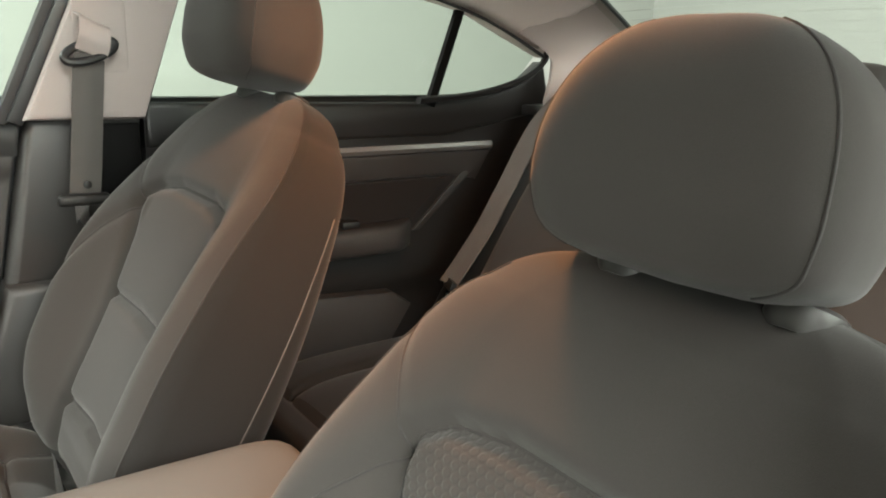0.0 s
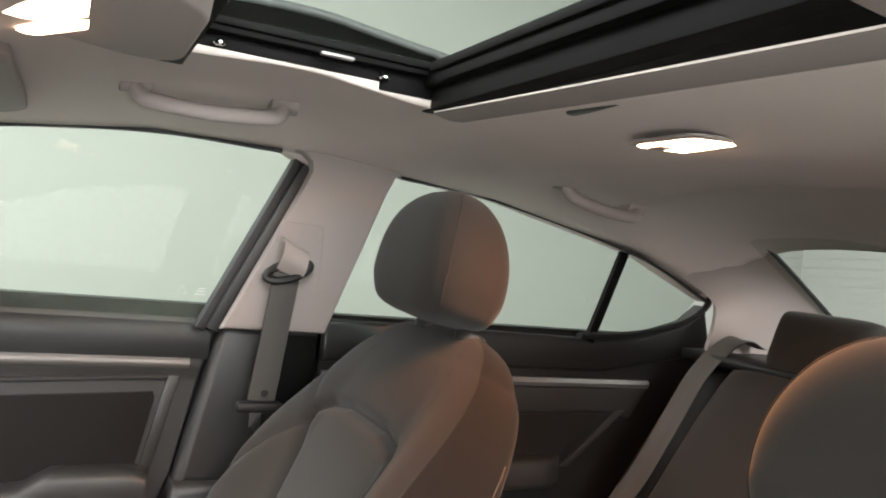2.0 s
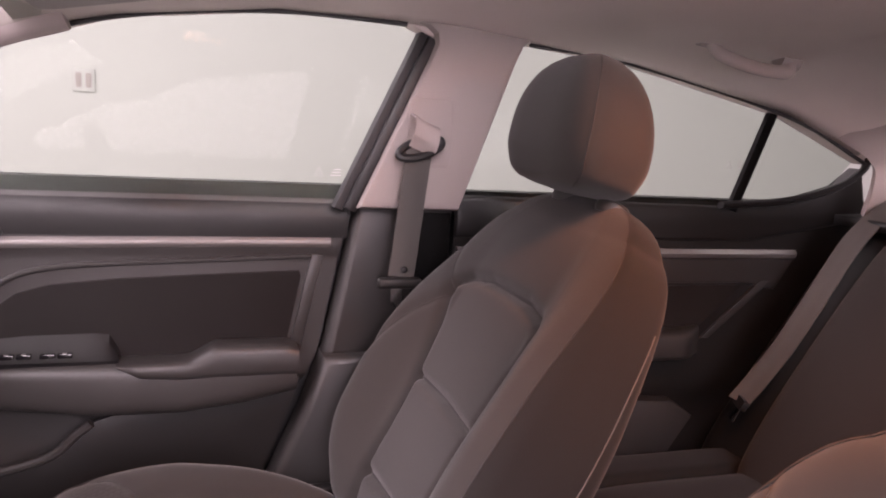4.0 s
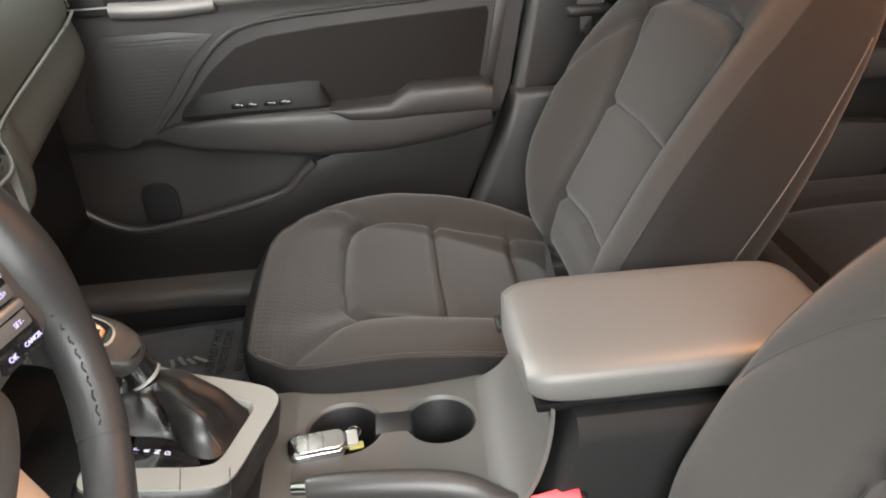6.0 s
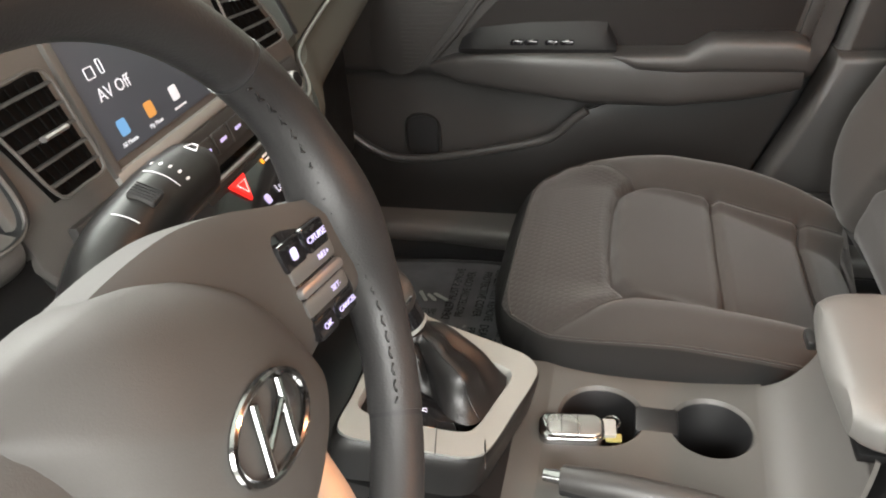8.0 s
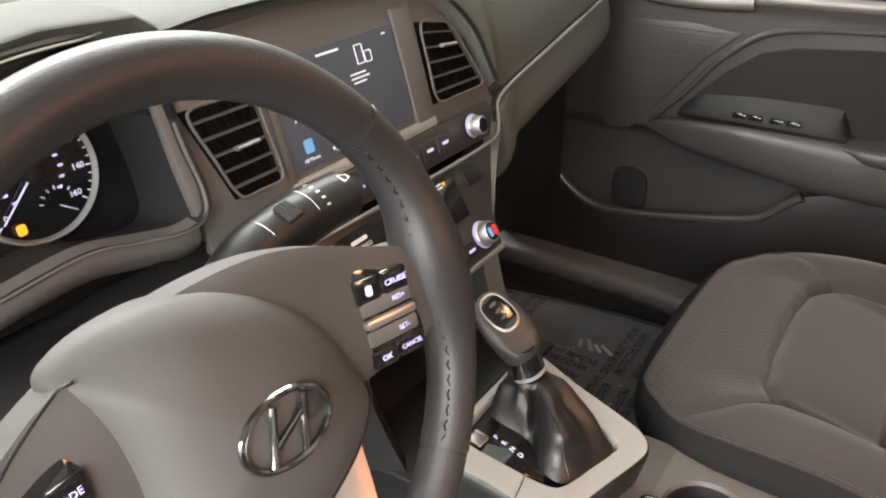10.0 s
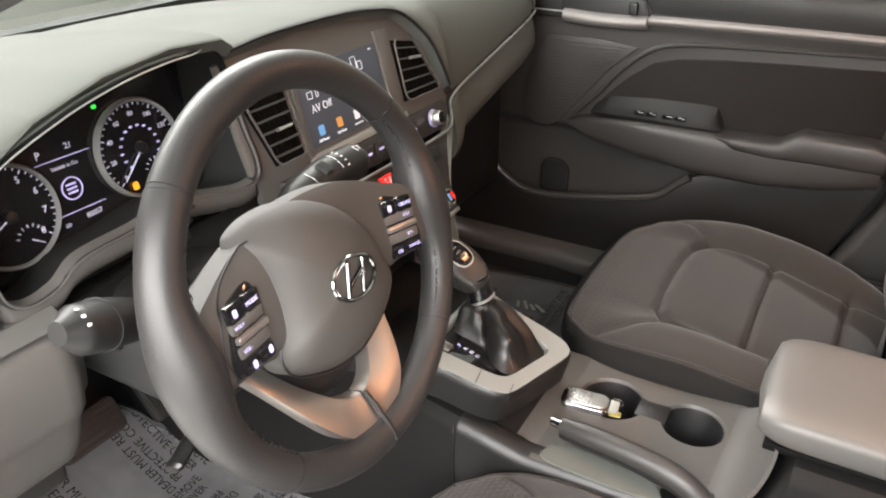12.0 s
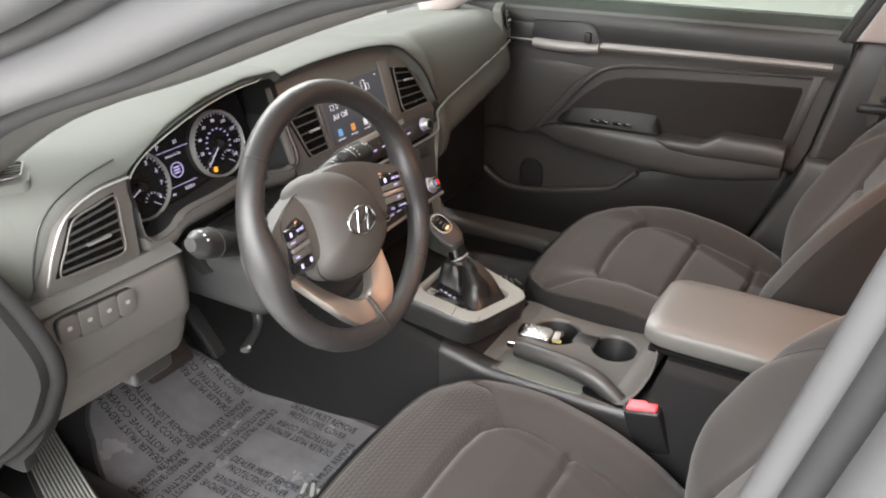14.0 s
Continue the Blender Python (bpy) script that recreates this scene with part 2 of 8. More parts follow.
def slab(name, grid, back, mats, slot_fn=None, uv=None):
    """A sheet given as a grid of points, made solid: back(i, j, p) gives the hidden side's point."""
    nu, nv = len(grid), len(grid[0])
    front = [Vector(p) for row in grid for p in row]
    rear = [Vector(back(i, j, Vector(grid[i][j]))) for i in range(nu) for j in range(nv)]
    n = nu * nv
    faces = grid_faces(nu, nv)
    faces += [tuple(reversed([k + n for k in f])) for f in grid_faces(nu, nv)]
    rim = [(i * nv, (i + 1) * nv) for i in range(nu - 1)] + [((nu - 1) * nv + j, (nu - 1) * nv + j + 1) for j in range(nv - 1)]
    rim += [((i + 1) * nv + nv - 1, i * nv + nv - 1) for i in range(nu - 1)] + [(j + 1, j) for j in range(nv - 1)]
    faces += [(b, a, a + n, b + n) for a, b in rim]
    slots = None
    if slot_fn:
        slots = [slot_fn(*divmod(f[0] % n, nv)) if k < 2 * (nu - 1) * (nv - 1) else 0 for k, f in enumerate(faces)]
    return fix_normals(mesh_of(name, front + rear, faces, mats, slots, uv=(uv + uv) if uv else None))


def loft(name, rings, mats, cap=True, closed=False, slot_fn=None, uv=None):
    """Closed rings of equal count joined into a tube; capped with a fan unless closed on itself."""
    n, k = len(rings), len(rings[0])
    verts = [Vector(p) for r in rings for p in r]
    faces = []
    for i in range(n if closed else n - 1):
        for j in range(k):
            a, b = i * k + j, ((i + 1) % n) * k + j
            a2, b2 = i * k + (j + 1) % k, ((i + 1) % n) * k + (j + 1) % k
            faces.append((a, b, b2, a2))
    slots = [slot_fn(f[0] // k, f[0] % k) for f in faces] if slot_fn else None
    if cap and not closed:
        for ring, flip in ((0, True), (n - 1, False)):
            c = len(verts)
            verts.append(sum((verts[ring * k + j] for j in range(k)), Vector()) / k)
            if uv:
                uv = uv + [uv[ring * k]]
            for j in range(k):
                a, b = ring * k + j, ring * k + (j + 1) % k
                faces.append((b, a, c) if flip else (a, b, c))
                if slots is not None:
                    slots.append(0)
    return fix_normals(mesh_of(name, verts, faces, mats, slots, uv=uv))


def box(name, lo, hi, mat, bevel=0.004, seg=2, turn=None):
    bm = bmesh.new()
    bmesh.ops.create_cube(bm, size=1)
    lo, hi = Vector(lo), Vector(hi)
    for v in bm.verts:
        v.co = Vector((v.co[k] * (hi[k] - lo[k]) for k in range(3)))
    if bevel:
        bmesh.ops.bevel(bm, geom=bm.edges[:], offset=min(bevel, 0.49 * min(hi - lo)), segments=seg, profile=0.5, affect="EDGES")
    m = Matrix.Translation((lo + hi) / 2) @ (turn or Matrix.Identity(4))
    bmesh.ops.transform(bm, matrix=m, verts=bm.verts)
    me = bpy.data.meshes.new(name)
    bm.to_mesh(me)
    bm.free()
    me.materials.append(mat)
    me.polygons.foreach_set("use_smooth", [True] * len(me.polygons))
    return me


def prism(name, outline, depth, mat, m=None, bevel=0.0, seg=2):
    """A flat outline in its own x, y, given a depth along its -z, with the front edge rounded; laid by the pose m."""
    bm = bmesh.new()
    vs = [bm.verts.new((x, y, 0)) for x, y in outline]
    f = bm.faces.new(vs)
    if f.calc_area() and f.normal.z < 0:
        f.normal_flip()
    ext = bmesh.ops.extrude_face_region(bm, geom=[f])
    low = [v for v in ext["geom"] if isinstance(v, bmesh.types.BMVert)]
    bmesh.ops.translate(bm, vec=(0, 0, -depth), verts=low)
    bm.faces.ensure_lookup_table()
    bmesh.ops.recalc_face_normals(bm, faces=bm.faces)
    if bevel:
        top = [e for e in bm.edges if all(abs(v.co.z) < 1e-7 for v in e.verts)]
        bmesh.ops.bevel(bm, geom=top, offset=bevel, segments=seg, profile=0.5, affect="EDGES")
    if m is not None:
        bmesh.ops.transform(bm, matrix=m, verts=bm.verts)
    me = bpy.data.meshes.new(name)
    bm.to_mesh(me)
    bm.free()
    me.materials.append(mat)
    me.polygons.foreach_set("use_smooth", [True] * len(me.polygons))
    return me


def spline(points, n=40, closed=False):
    """A smooth line through points (Catmull-Rom)."""
    p = [Vector(q) for q in points]
    k = len(p)
    out = []
    count = k if closed else k - 1
    for s in range(n if closed else n + 1):
        u = s / n * count
        i = min(int(u), count - 1)
        f = u - i
        if closed:
            a, b, c, d = p[(i - 1) % k], p[i], p[(i + 1) % k], p[(i + 2) % k]
        else:
            b, c = p[i], p[i + 1]
            a = p[i - 1] if i else 2 * b - c
            d = p[i + 2] if i + 2 < k else 2 * c - b
        out.append(0.5 * (2 * b + (c - a) * f + (2 * a - 5 * b + 4 * c - d) * f * f + (3 * b - a - 3 * c + d) * f**3))
    return out


def tube(name, points, radius, mat, n=8, closed=False, flat=1.0, up=None):
    """A round or flattened bar along points; radius a number or one for each point."""
    p = [Vector(q) for q in points]
    rad = radius if isinstance(radius, (list, tuple)) else [radius] * len(p)
    rings, side = [], None
    for i, q in enumerate(p):
        a = p[i - 1] if i or closed else q
        b = p[(i + 1) % len(p)] if i + 1 < len(p) or closed else q
        t = (b - a).normalized()
        if up is not None:
            s = t.cross(Vector(up)).normalized()
        elif side is None:
            s = t.cross(Vector((0.31, 0.52, 0.8))).normalized()
        else:
            s = (side - t * side.dot(t)).normalized()
        side = s
        w = s.cross(t)
        rings.append([q + rad[i] * (math.cos(k * math.tau / n) * s + flat * math.sin(k * math.tau / n) * w) for k in range(n)])
    return loft(name, rings, mat, closed=closed)


def lathe(name, profile, mat, m, n=32):
    """Radius and height pairs turned round z, laid by m; open ends are capped."""
    rings = [[m @ Vector((r * math.cos(k * math.tau / n), r * math.sin(k * math.tau / n), h)) for k in range(n)] for r, h in profile]
    return loft(name, rings, mat)


def frame_at(origin, right, up):
    """A pose whose x runs right, y up and z out of the face."""
    x = Vector(right).normalized()
    z = x.cross(Vector(up)).normalized()
    y = z.cross(x)
    m = Matrix((x, y, z)).transposed().to_4x4()
    m.translation = Vector(origin)
    return m


def rounded(w, h, r, n=5):
    """A rounded rectangle's outline, centred."""
    out = []
    for cx, cy, a0 in ((w / 2 - r, h / 2 - r, 0), (-w / 2 + r, h / 2 - r, 90), (-w / 2 + r, -h / 2 + r, 180), (w / 2 - r, -h / 2 + r, 270)):
        for k in range(n + 1):
            a = radians(a0 + 90 * k / n)
            out.append((cx + r * math.cos(a), cy + r * math.sin(a)))
    return out


def outline_of(points, n=72):
    return [(p.x, p.y) for p in spline([(x, y, 0) for x, y in points], n, True)]


def smooth(a, b, x):
    t = min(max((x - a) / (b - a), 0.0), 1.0)
    return t * t * (3 - 2 * t)


def lettering(name, text, size, m, mat, parent, depth=0.0002, align="CENTER", spacing=1.0, shear=0.0):
    """Words in the built-in font as a thin mesh, lying in the pose m."""
    cu = bpy.data.curves.new(name, "FONT")
    cu.body, cu.size, cu.extrude, cu.align_x, cu.align_y = text, size, depth, align, "CENTER"
    cu.space_character, cu.shear = spacing, shear
    cu.resolution_u = 2
    tmp = bpy.data.objects.new(name, cu)
    scene.collection.objects.link(tmp)
    bpy.context.view_layer.update()
    me = bpy.data.meshes.new_from_object(tmp.evaluated_get(bpy.context.evaluated_depsgraph_get()))
    bpy.data.objects.remove(tmp)
    bpy.data.curves.remove(cu)
    me.transform(m)
    me.materials.clear()
    me.materials.append(mat)
    return tagged(under(new(name, me), parent))

# ---- the room round the car ----


def lerp_table(table, x):
    """Straight-line reading of (x, value) pairs in rising order of x."""
    xs, ys = zip(*table)
    return float(np.interp(x, xs, ys))


def structure(name, me, label, category, parent=None):
    ob = part(name, me, parent)
    return tagged(ob, label, category, kind="structure")


structure("floor", box("floor", (-5, -6, -0.1), (5, 6, 0.0), M_FLOOR, 0), "smooth grey floor of the photo room", "floor")
structure("ceiling", box("ceiling", (-5, -6, 3.5), (5, 6, 3.6), M_WALL, 0), "plain white ceiling of the photo room", "ceiling")
structure("wall_east", box("wall_east", (4.2, -6, 0), (4.4, 6, 3.5), M_WALL, 0), "plain white wall beside the car", "wall")
structure("wall_west", box("wall_west", (-4.4, -6, 0), (-4.2, 6, 3.5), M_WALL, 0), "plain white wall behind the viewer", "wall")
structure("wall_north", box("wall_north", (-4.2, 5.8, 0), (4.2, 6, 3.5), M_WALL, 0), "plain white wall before the windscreen", "wall")
structure("wall_south", box("wall_south", (-4.2, -6, 0), (4.2, -5.8, 3.5), M_WALL, 0), "plain white wall behind the rear window", "wall")
for y, z, w, h in ((0.80, 1.21, 0.115, 0.126), (-1.53, 1.10, 0.10, 0.11)):
    socket = thing("wall_socket", (4.2, y, z - h / 2), "white wall socket plate on the white wall", "socket", "wall sockets")
    part("plate", prism("plate", rounded(w, h, 0.008), 0.012, M_WALL, frame_at((4.188, y, z), (0, -1, 0), (0, 0, 1)), 0.003), socket)
    for d in (-0.026, 0.026):
        part("outlet", prism("outlet", rounded(0.03, 0.08, 0.006), 0.01, M_LIGHT, frame_at((4.185, y + d, z), (0, -1, 0), (0, 0, 1)), 0.002), socket)

# ---- body shell ----
FLOOR_Z = 0.29


def solid(ob, thickness, offset=1.0):
    mod = ob.modifiers.new("solid", "SOLIDIFY")
    mod.thickness, mod.offset = thickness, offset
    return ob


def sheet(name, grid, mat, skip=None):
    nu, nv = len(grid), len(grid[0])
    faces = [f for f in grid_faces(nu, nv) if not (skip and skip(*divmod(f[0], nv)))]
    return fix_normals(mesh_of(name, [p for row in grid for p in row], faces, mat))


carpet = []
for i in range(49):
    x = -0.72 + 0.03 * i
    row = []
    for j in range(60):
        y = -1.15 + 0.04 * j
        z = FLOOR_Z + 0.12 * math.exp(-((x - 0.0) / 0.10) ** 2)
        z += 0.40 * smooth(0.82, 1.42, y) + 0.06 * smooth(-0.42, -0.6, y)
        row.append((x, y, z))
    carpet.append(row)
structure("floor_carpet", slab("floor_carpet", carpet, lambda i, j, p: p - Vector((0, 0, 0.03)), M_CARPET), "dark grey carpet of the car's floor with centre tunnel", "carpet")

# headliner with the opening of the sunroof
ROOF_MID = [(-1.3, 1.16), (-1.06, 1.222), (-0.77, 1.247), (-0.55, 1.256), (-0.44, 1.261), (-0.33, 1.280), (-0.26, 1.302), (-0.1, 1.304), (0.16, 1.288), (0.3, 1.262), (0.5, 1.20)]
ROOF_EDGE = [(-1.3, 1.03), (-1.15, 1.085), (-0.93, 1.170), (-0.57, 1.240), (-0.37, 1.258), (-0.15, 1.272), (0.06, 1.272), (0.29, 1.242), (0.5, 1.19)]
SUN_X0, SUN_X1, SUN_Y0, SUN_Y1 = -0.34, 0.275, -0.245, 0.06


def roof_z(x, y):
    f = min(abs(x) / 0.665, 1.0)
    rise = 0.020 * smooth(-0.30, -0.02, y) * smooth(0.16, 0.05, y) * smooth(0.52, 0.28, abs(x))
    back = y + 0.615 + 0.9 * x * x
    rise += 0.012 * smooth(0.01, -0.05, back) * smooth(-0.34, -0.10, back) * smooth(0.50, 0.36, abs(x))
    return (lerp_table(ROOF_MID, y) + 0.036 * min(x, 0.45) + rise) * (1 - f**5) + lerp_table(ROOF_EDGE, y) * f**5


xs = sorted(set([round(-0.665 + 0.05 * i, 4) for i in range(27)] + [0.665, SUN_X0, SUN_X1]))
ys = sorted(set([round(-1.12 + 0.0175 * i, 4) for i in range(89)] + [SUN_Y0 - 0.04, SUN_Y1]))
grid = [[(x, y, roof_z(x, y)) for y in ys] for x in xs]
hole = lambda i, j: SUN_X0 - 1e-6 <= xs[i] and xs[i + 1] <= SUN_X1 + 1e-6 and SUN_Y0 - 0.04 - 1e-6 <= ys[j] and ys[j + 1] <= SUN_Y1 + 1e-6
ob = structure("ceiling_headliner", sheet("ceiling_headliner", grid, M_ROOF, hole), "light grey cloth headliner with a sunroof opening", "ceiling")
solid(ob, 0.012, -1.0)

# outer roof skin, open over the sunroof
grid = [[(x * 1.02, y, roof_z(x, y) + 0.065) for y in ys] for x in xs]
ob = structure("roof_skin", sheet("roof_skin", grid, M_PAINT, hole), "silver painted car roof with a sunroof opening", "roof")
solid(ob, 0.01, -1.0)

sunroof = thing("sunroof", (0, -0.07, 1.33), "open sunroof with black frame and clear tilted glass", "sunroof", kind="structure")


for name, a, b, z0, z1, mt, lab in (
    ("frame_rail", (SUN_X0 - 0.03, SUN_Y0 - 0.03), (SUN_X1 + 0.03, SUN_Y0 + 0.002), 1.300, 1.350, M_WELL, "black sunroof frame rail"),
    ("frame_rail", (SUN_X0 - 0.03, SUN_Y1 - 0.002), (SUN_X1 + 0.03, SUN_Y1 + 0.03), 1.300, 1.350, M_WELL, "black sunroof frame rail"),
    ("frame_rail", (SUN_X1 - 0.002, SUN_Y0), (SUN_X1 + 0.03, -0.170), 1.311, 1.356, M_WELL, "black sunroof frame rail"),
    ("frame_rail", (SUN_X1 - 0.002, -0.170), (SUN_X1 + 0.03, SUN_Y1), 1.321, 1.356, M_WELL, "black sunroof frame rail"),
    ("frame_rail", (SUN_X0 - 0.03, SUN_Y0), (SUN_X0 + 0.002, SUN_Y1), 1.290, 1.340, M_WELL, "black sunroof frame rail"),
    ("guide_flange", (SUN_X1 - 0.018, SUN_Y0), (SUN_X1 + 0.0, SUN_Y1), 1.337, 1.350, M_WELL, "black guide flange"),
    ("guide_flange", (SUN_X0, SUN_Y0), (SUN_X1, SUN_Y0 + 0.016), 1.326, 1.346, M_WELL, "black rear flange"),
    ("seal", (SUN_X0, SUN_Y0 + 0.014), (SUN_X1 - 0.03, SUN_Y0 + 0.022), 1.340, 1.352, M_WELL, "ribbed black rubber seal"),
    ("seal", (SUN_X1 - 0.024, SUN_Y0 + 0.014), (SUN_X1 - 0.018, SUN_Y1), 1.344, 1.354, M_WELL, "black rubber seal"),
):
    part(name, box(name, (*a, z0), (*b, z1), mt, 0.003), sunroof, lab)
lip = [[(SUN_X0 - 0.01 + (SUN_X1 - SUN_X0 + 0.002) * i / 30, SUN_Y0 - 0.070 + 0.070 * j / 12, 1.289 + 0.036 * (SUN_X0 + (SUN_X1 - SUN_X0) * i / 30) - 0.009 * math.sin(j / 12 * math.pi) ** 0.8 - 0.004 * (j / 12) ** 2) for j in range(13)] for i in range(31)]
part("trim_lip", slab("trim_lip", lip, lambda i, j, p: p + Vector((0, 0, 0.002)), M_LIGHT), sunroof, "light grey padded lip")
part("pull_recess", box("pull_recess", (-0.045, SUN_Y0 - 0.062, 1.276), (0.045, SUN_Y0 - 0.050, 1.2835), M_DOOR, 0.003), sunroof, "recessed pull")
for y in (0.026, -0.174):
    m = Matrix.Translation((SUN_X1 - 0.008, y, 1.3270)) @ Matrix.Rotation(math.pi, 4, "X")
    part("screw", lathe("screw", [(0.0075, 0), (0.0075, 0.002), (0.005, 0.0035), (0.0025, 0.002)], M_CHROME, m, 14), sunroof, "bright screw head")
part("catch_plate", box("catch_plate", (SUN_X1 - 0.030, -0.127, 1.3335), (SUN_X1 - 0.020, -0.086, 1.3372), M_SILVER, 0.002), sunroof, "bright catch plate")
g = box("pane", (SUN_X0 - 0.02, SUN_Y0 - 0.02, 1.362), (SUN_X1 + 0.02, SUN_Y1 + 0.03, 1.367), M_GLASS, 0)
part("pane", g, sunroof, "clear sunroof glass").visible_shadow = False

# ---- right side: pillars, rails and glass above the belt ----
SX = 0.672


def side_plate(name, outline, x0, depth, mat, bevel, label, category, mirror=False):
    """A plate standing along the car: outline in y, z; its face at x0 looks inward."""
    m = frame_at((x0, 0, 0), (0, 1, 0), (0, 0, 1)) if mirror else frame_at((x0, 0, 0), (0, -1, 0), (0, 0, 1))
    pts = [(y, z) for y, z in outline] if mirror else [(-y, z) for y, z in outline]
    return structure(name, prism(name, pts, depth, mat, m, bevel), label, category)


side_plate("pillar_b_trim", [(-0.078, 0.955), (-0.190, 1.205), (-0.200, 1.232), (-0.198, 1.247), (-0.185, 1.258), (-0.15, 1.266), (-0.10, 1.29), (-0.44, 1.28), (-0.41, 1.262), (-0.375, 1.254), (-0.356, 1.240), (-0.343, 1.210), (-0.256, 0.955)], SX - 0.03, 0.035, M_LIGHT, 0.012, "light grey plastic upper trim of the pillar between the doors", "pillar trim")
rail = [(0.48, 1.17), (0.29, 1.232), (0.06, 1.262), (-0.15, 1.262), (-0.2, 1.24), (-0.37, 1.247), (-0.57, 1.231), (-0.93, 1.158), (-1.15, 1.07), (-1.2, 1.12), (-0.93, 1.21), (-0.57, 1.275), (-0.1, 1.305), (0.3, 1.28), (0.5, 1.23)]
side_plate("roof_rail", rail, SX - 0.008, 0.04, M_ROOF, 0.006, "light grey cloth covered roof rail above the doors", "roof rail")
structure("window_seal", tube("window_seal", spline([(SX - 0.012, y, z - 0.002) for y, z in rail[0:4]], 24), 0.005, M_RUBBER, 6), "thin black rubber seal above the front window", "seal")
structure("window_seal", tube("window_seal", spline([(SX - 0.012, y, z - 0.002) for y, z in rail[5:9]], 24), 0.004, M_RUBBER, 6), "thin black rubber seal above the rear window", "seal")

# glazing of the right-hand doors, with black frames
FRONT_WIN = [(0.82, 0.965), (0.60, 1.12), (0.30, 1.25), (0.06, 1.28), (-0.16, 1.28), (-0.21, 1.24), (-0.06, 0.965)]
REAR_WIN = [(-0.25, 0.965), (-0.37, 1.265), (-0.57, 1.245), (-0.93, 1.172), (-1.15, 1.08), (-1.08, 1.0), (-0.83, 0.965)]


def side_glass(name, outline, label):
    ob = side_plate(name, outline, SX + 0.028, 0.004, M_GLASS, 0, label, "window")
    ob.visible_shadow = False
    return ob


side_glass("window_1", FRONT_WIN, "clear glass of the front passenger door's window")
side_glass("window_2", REAR_WIN, "clear glass of the rear passenger door's window")


def bar_plate(name, a, b, w, x0, depth, mat, label, category, bevel=0.004):
    a, b = Vector(a), Vector(b)
    d = (b - a).normalized()
    n = Vector((-d.y, d.x)) * w / 2
    return side_plate(name, [a + n, b + n, b - n, a - n], x0, depth, mat, bevel, label, category)


bar_plate("window_frame", (-0.068, 0.95), (-0.200, 1.240), 0.022, SX - 0.012, 0.05, M_BLACK, "black window frame at the front door's rear edge", "window frame")
bar_plate("window_frame", (-0.050, 0.95), (-0.185, 1.250), 0.016, SX - 0.004, 0.03, M_RUBBER, "rubber glass channel at the front door's rear edge", "window frame")
bar_plate("window_divider", (-0.848, 0.965), (-0.922, 1.172), 0.022, SX + 0.012, 0.012, M_WELL, "thin black upright bar in the rear side window", "window frame")
q = spline([(SX - 0.01, -0.80, 0.978), (SX - 0.01, -0.95, 0.99), (SX - 0.01, -1.075, 1.02), (SX - 0.01, -1.135, 1.055), (SX - 0.01, -1.15, 1.085)], 20)
structure("window_seal", tube("window_seal", q, 0.012, M_BLACK, 8, flat=0.6), "black corner seal of the rear side window", "seal")
side_plate("outer_sill_band", [(0.85, 0.92), (0.85, 0.958), (-0.06, 0.955), (-0.06, 0.92)], SX + 0.04, 0.02, M_BLACK, 0.003, "black outer weather strip below the front window", "weather strip")
side_plate("outer_skin", [(1.1, 0.22), (1.1, 0.93), (-1.5, 0.94), (-1.5, 0.22)], 0.79, 0.02, M_PAINT, 0.004, "silver painted outer skin of the right-hand doors", "car body")
side_plate("body_closing_panel", [(1.0, 0.25), (1.0, 0.95), (-1.4, 0.93), (-1.4, 0.25)], 0.745, 0.02, M_BLACK, 0.0, "black inner skin behind the door trims", "car body")
side_plate("outer_belt", [(1.1, 0.935), (0.85, 0.945), (-1.5, 0.945), (-1.5, 0.91), (1.1, 0.88)], 0.735, 0.06, M_PAINT, 0.002, "silver painted belt of the right-hand doors", "car body")

for y, z in ((-0.035, 1.011), (-0.852, 1.055)):
    lab = thing("window_label", (0.6985, y, z), "faint grey printed mark on the window glass", "label", "window labels")
    part("triangle", tube("triangle", [(0.6985, y + d, z + h) for d, h in ((0.008, -0.007), (0.022, -0.007), (0.015, 0.007))], 0.0006, M_BEZEL, 4, True), lab)
    for k in range(3):
        part("printed_line", box("printed_line", (0.6978, y - 0.022, z - 0.007 + 0.005 * k), (0.6985, y - 0.004 - 0.003 * k, z - 0.0055 + 0.005 * k), M_BEZEL, 0), lab)
# rear window and shelf
rw = [[((0.475 + 0.07 * s) * u, -1.068 - 0.50 * s + 0.03 * u * u, 1.226 - 0.240 * s - 0.016 * u * u) for s in [k / 8 for k in range(9)]] for u in [-1 + 0.1 * i for i in range(21)]]
ob = structure("window_3", sheet("window_3", rw, M_GLASS), "curved rear window with fine heating wires", "window")
ob.visible_shadow = False
for k in range(14):
    s = 0.06 + 0.065 * k
    wire = [((0.475 + 0.07 * s) * u, -1.068 - 0.50 * s + 0.03 * u * u, 1.224 - 0.240 * s - 0.016 * u * u) for u in [-0.9 + 0.18 * i for i in range(11)]]
    part("heating_wire", tube("heating_wire", wire, 0.0003, M_BEZEL, 4), ob)
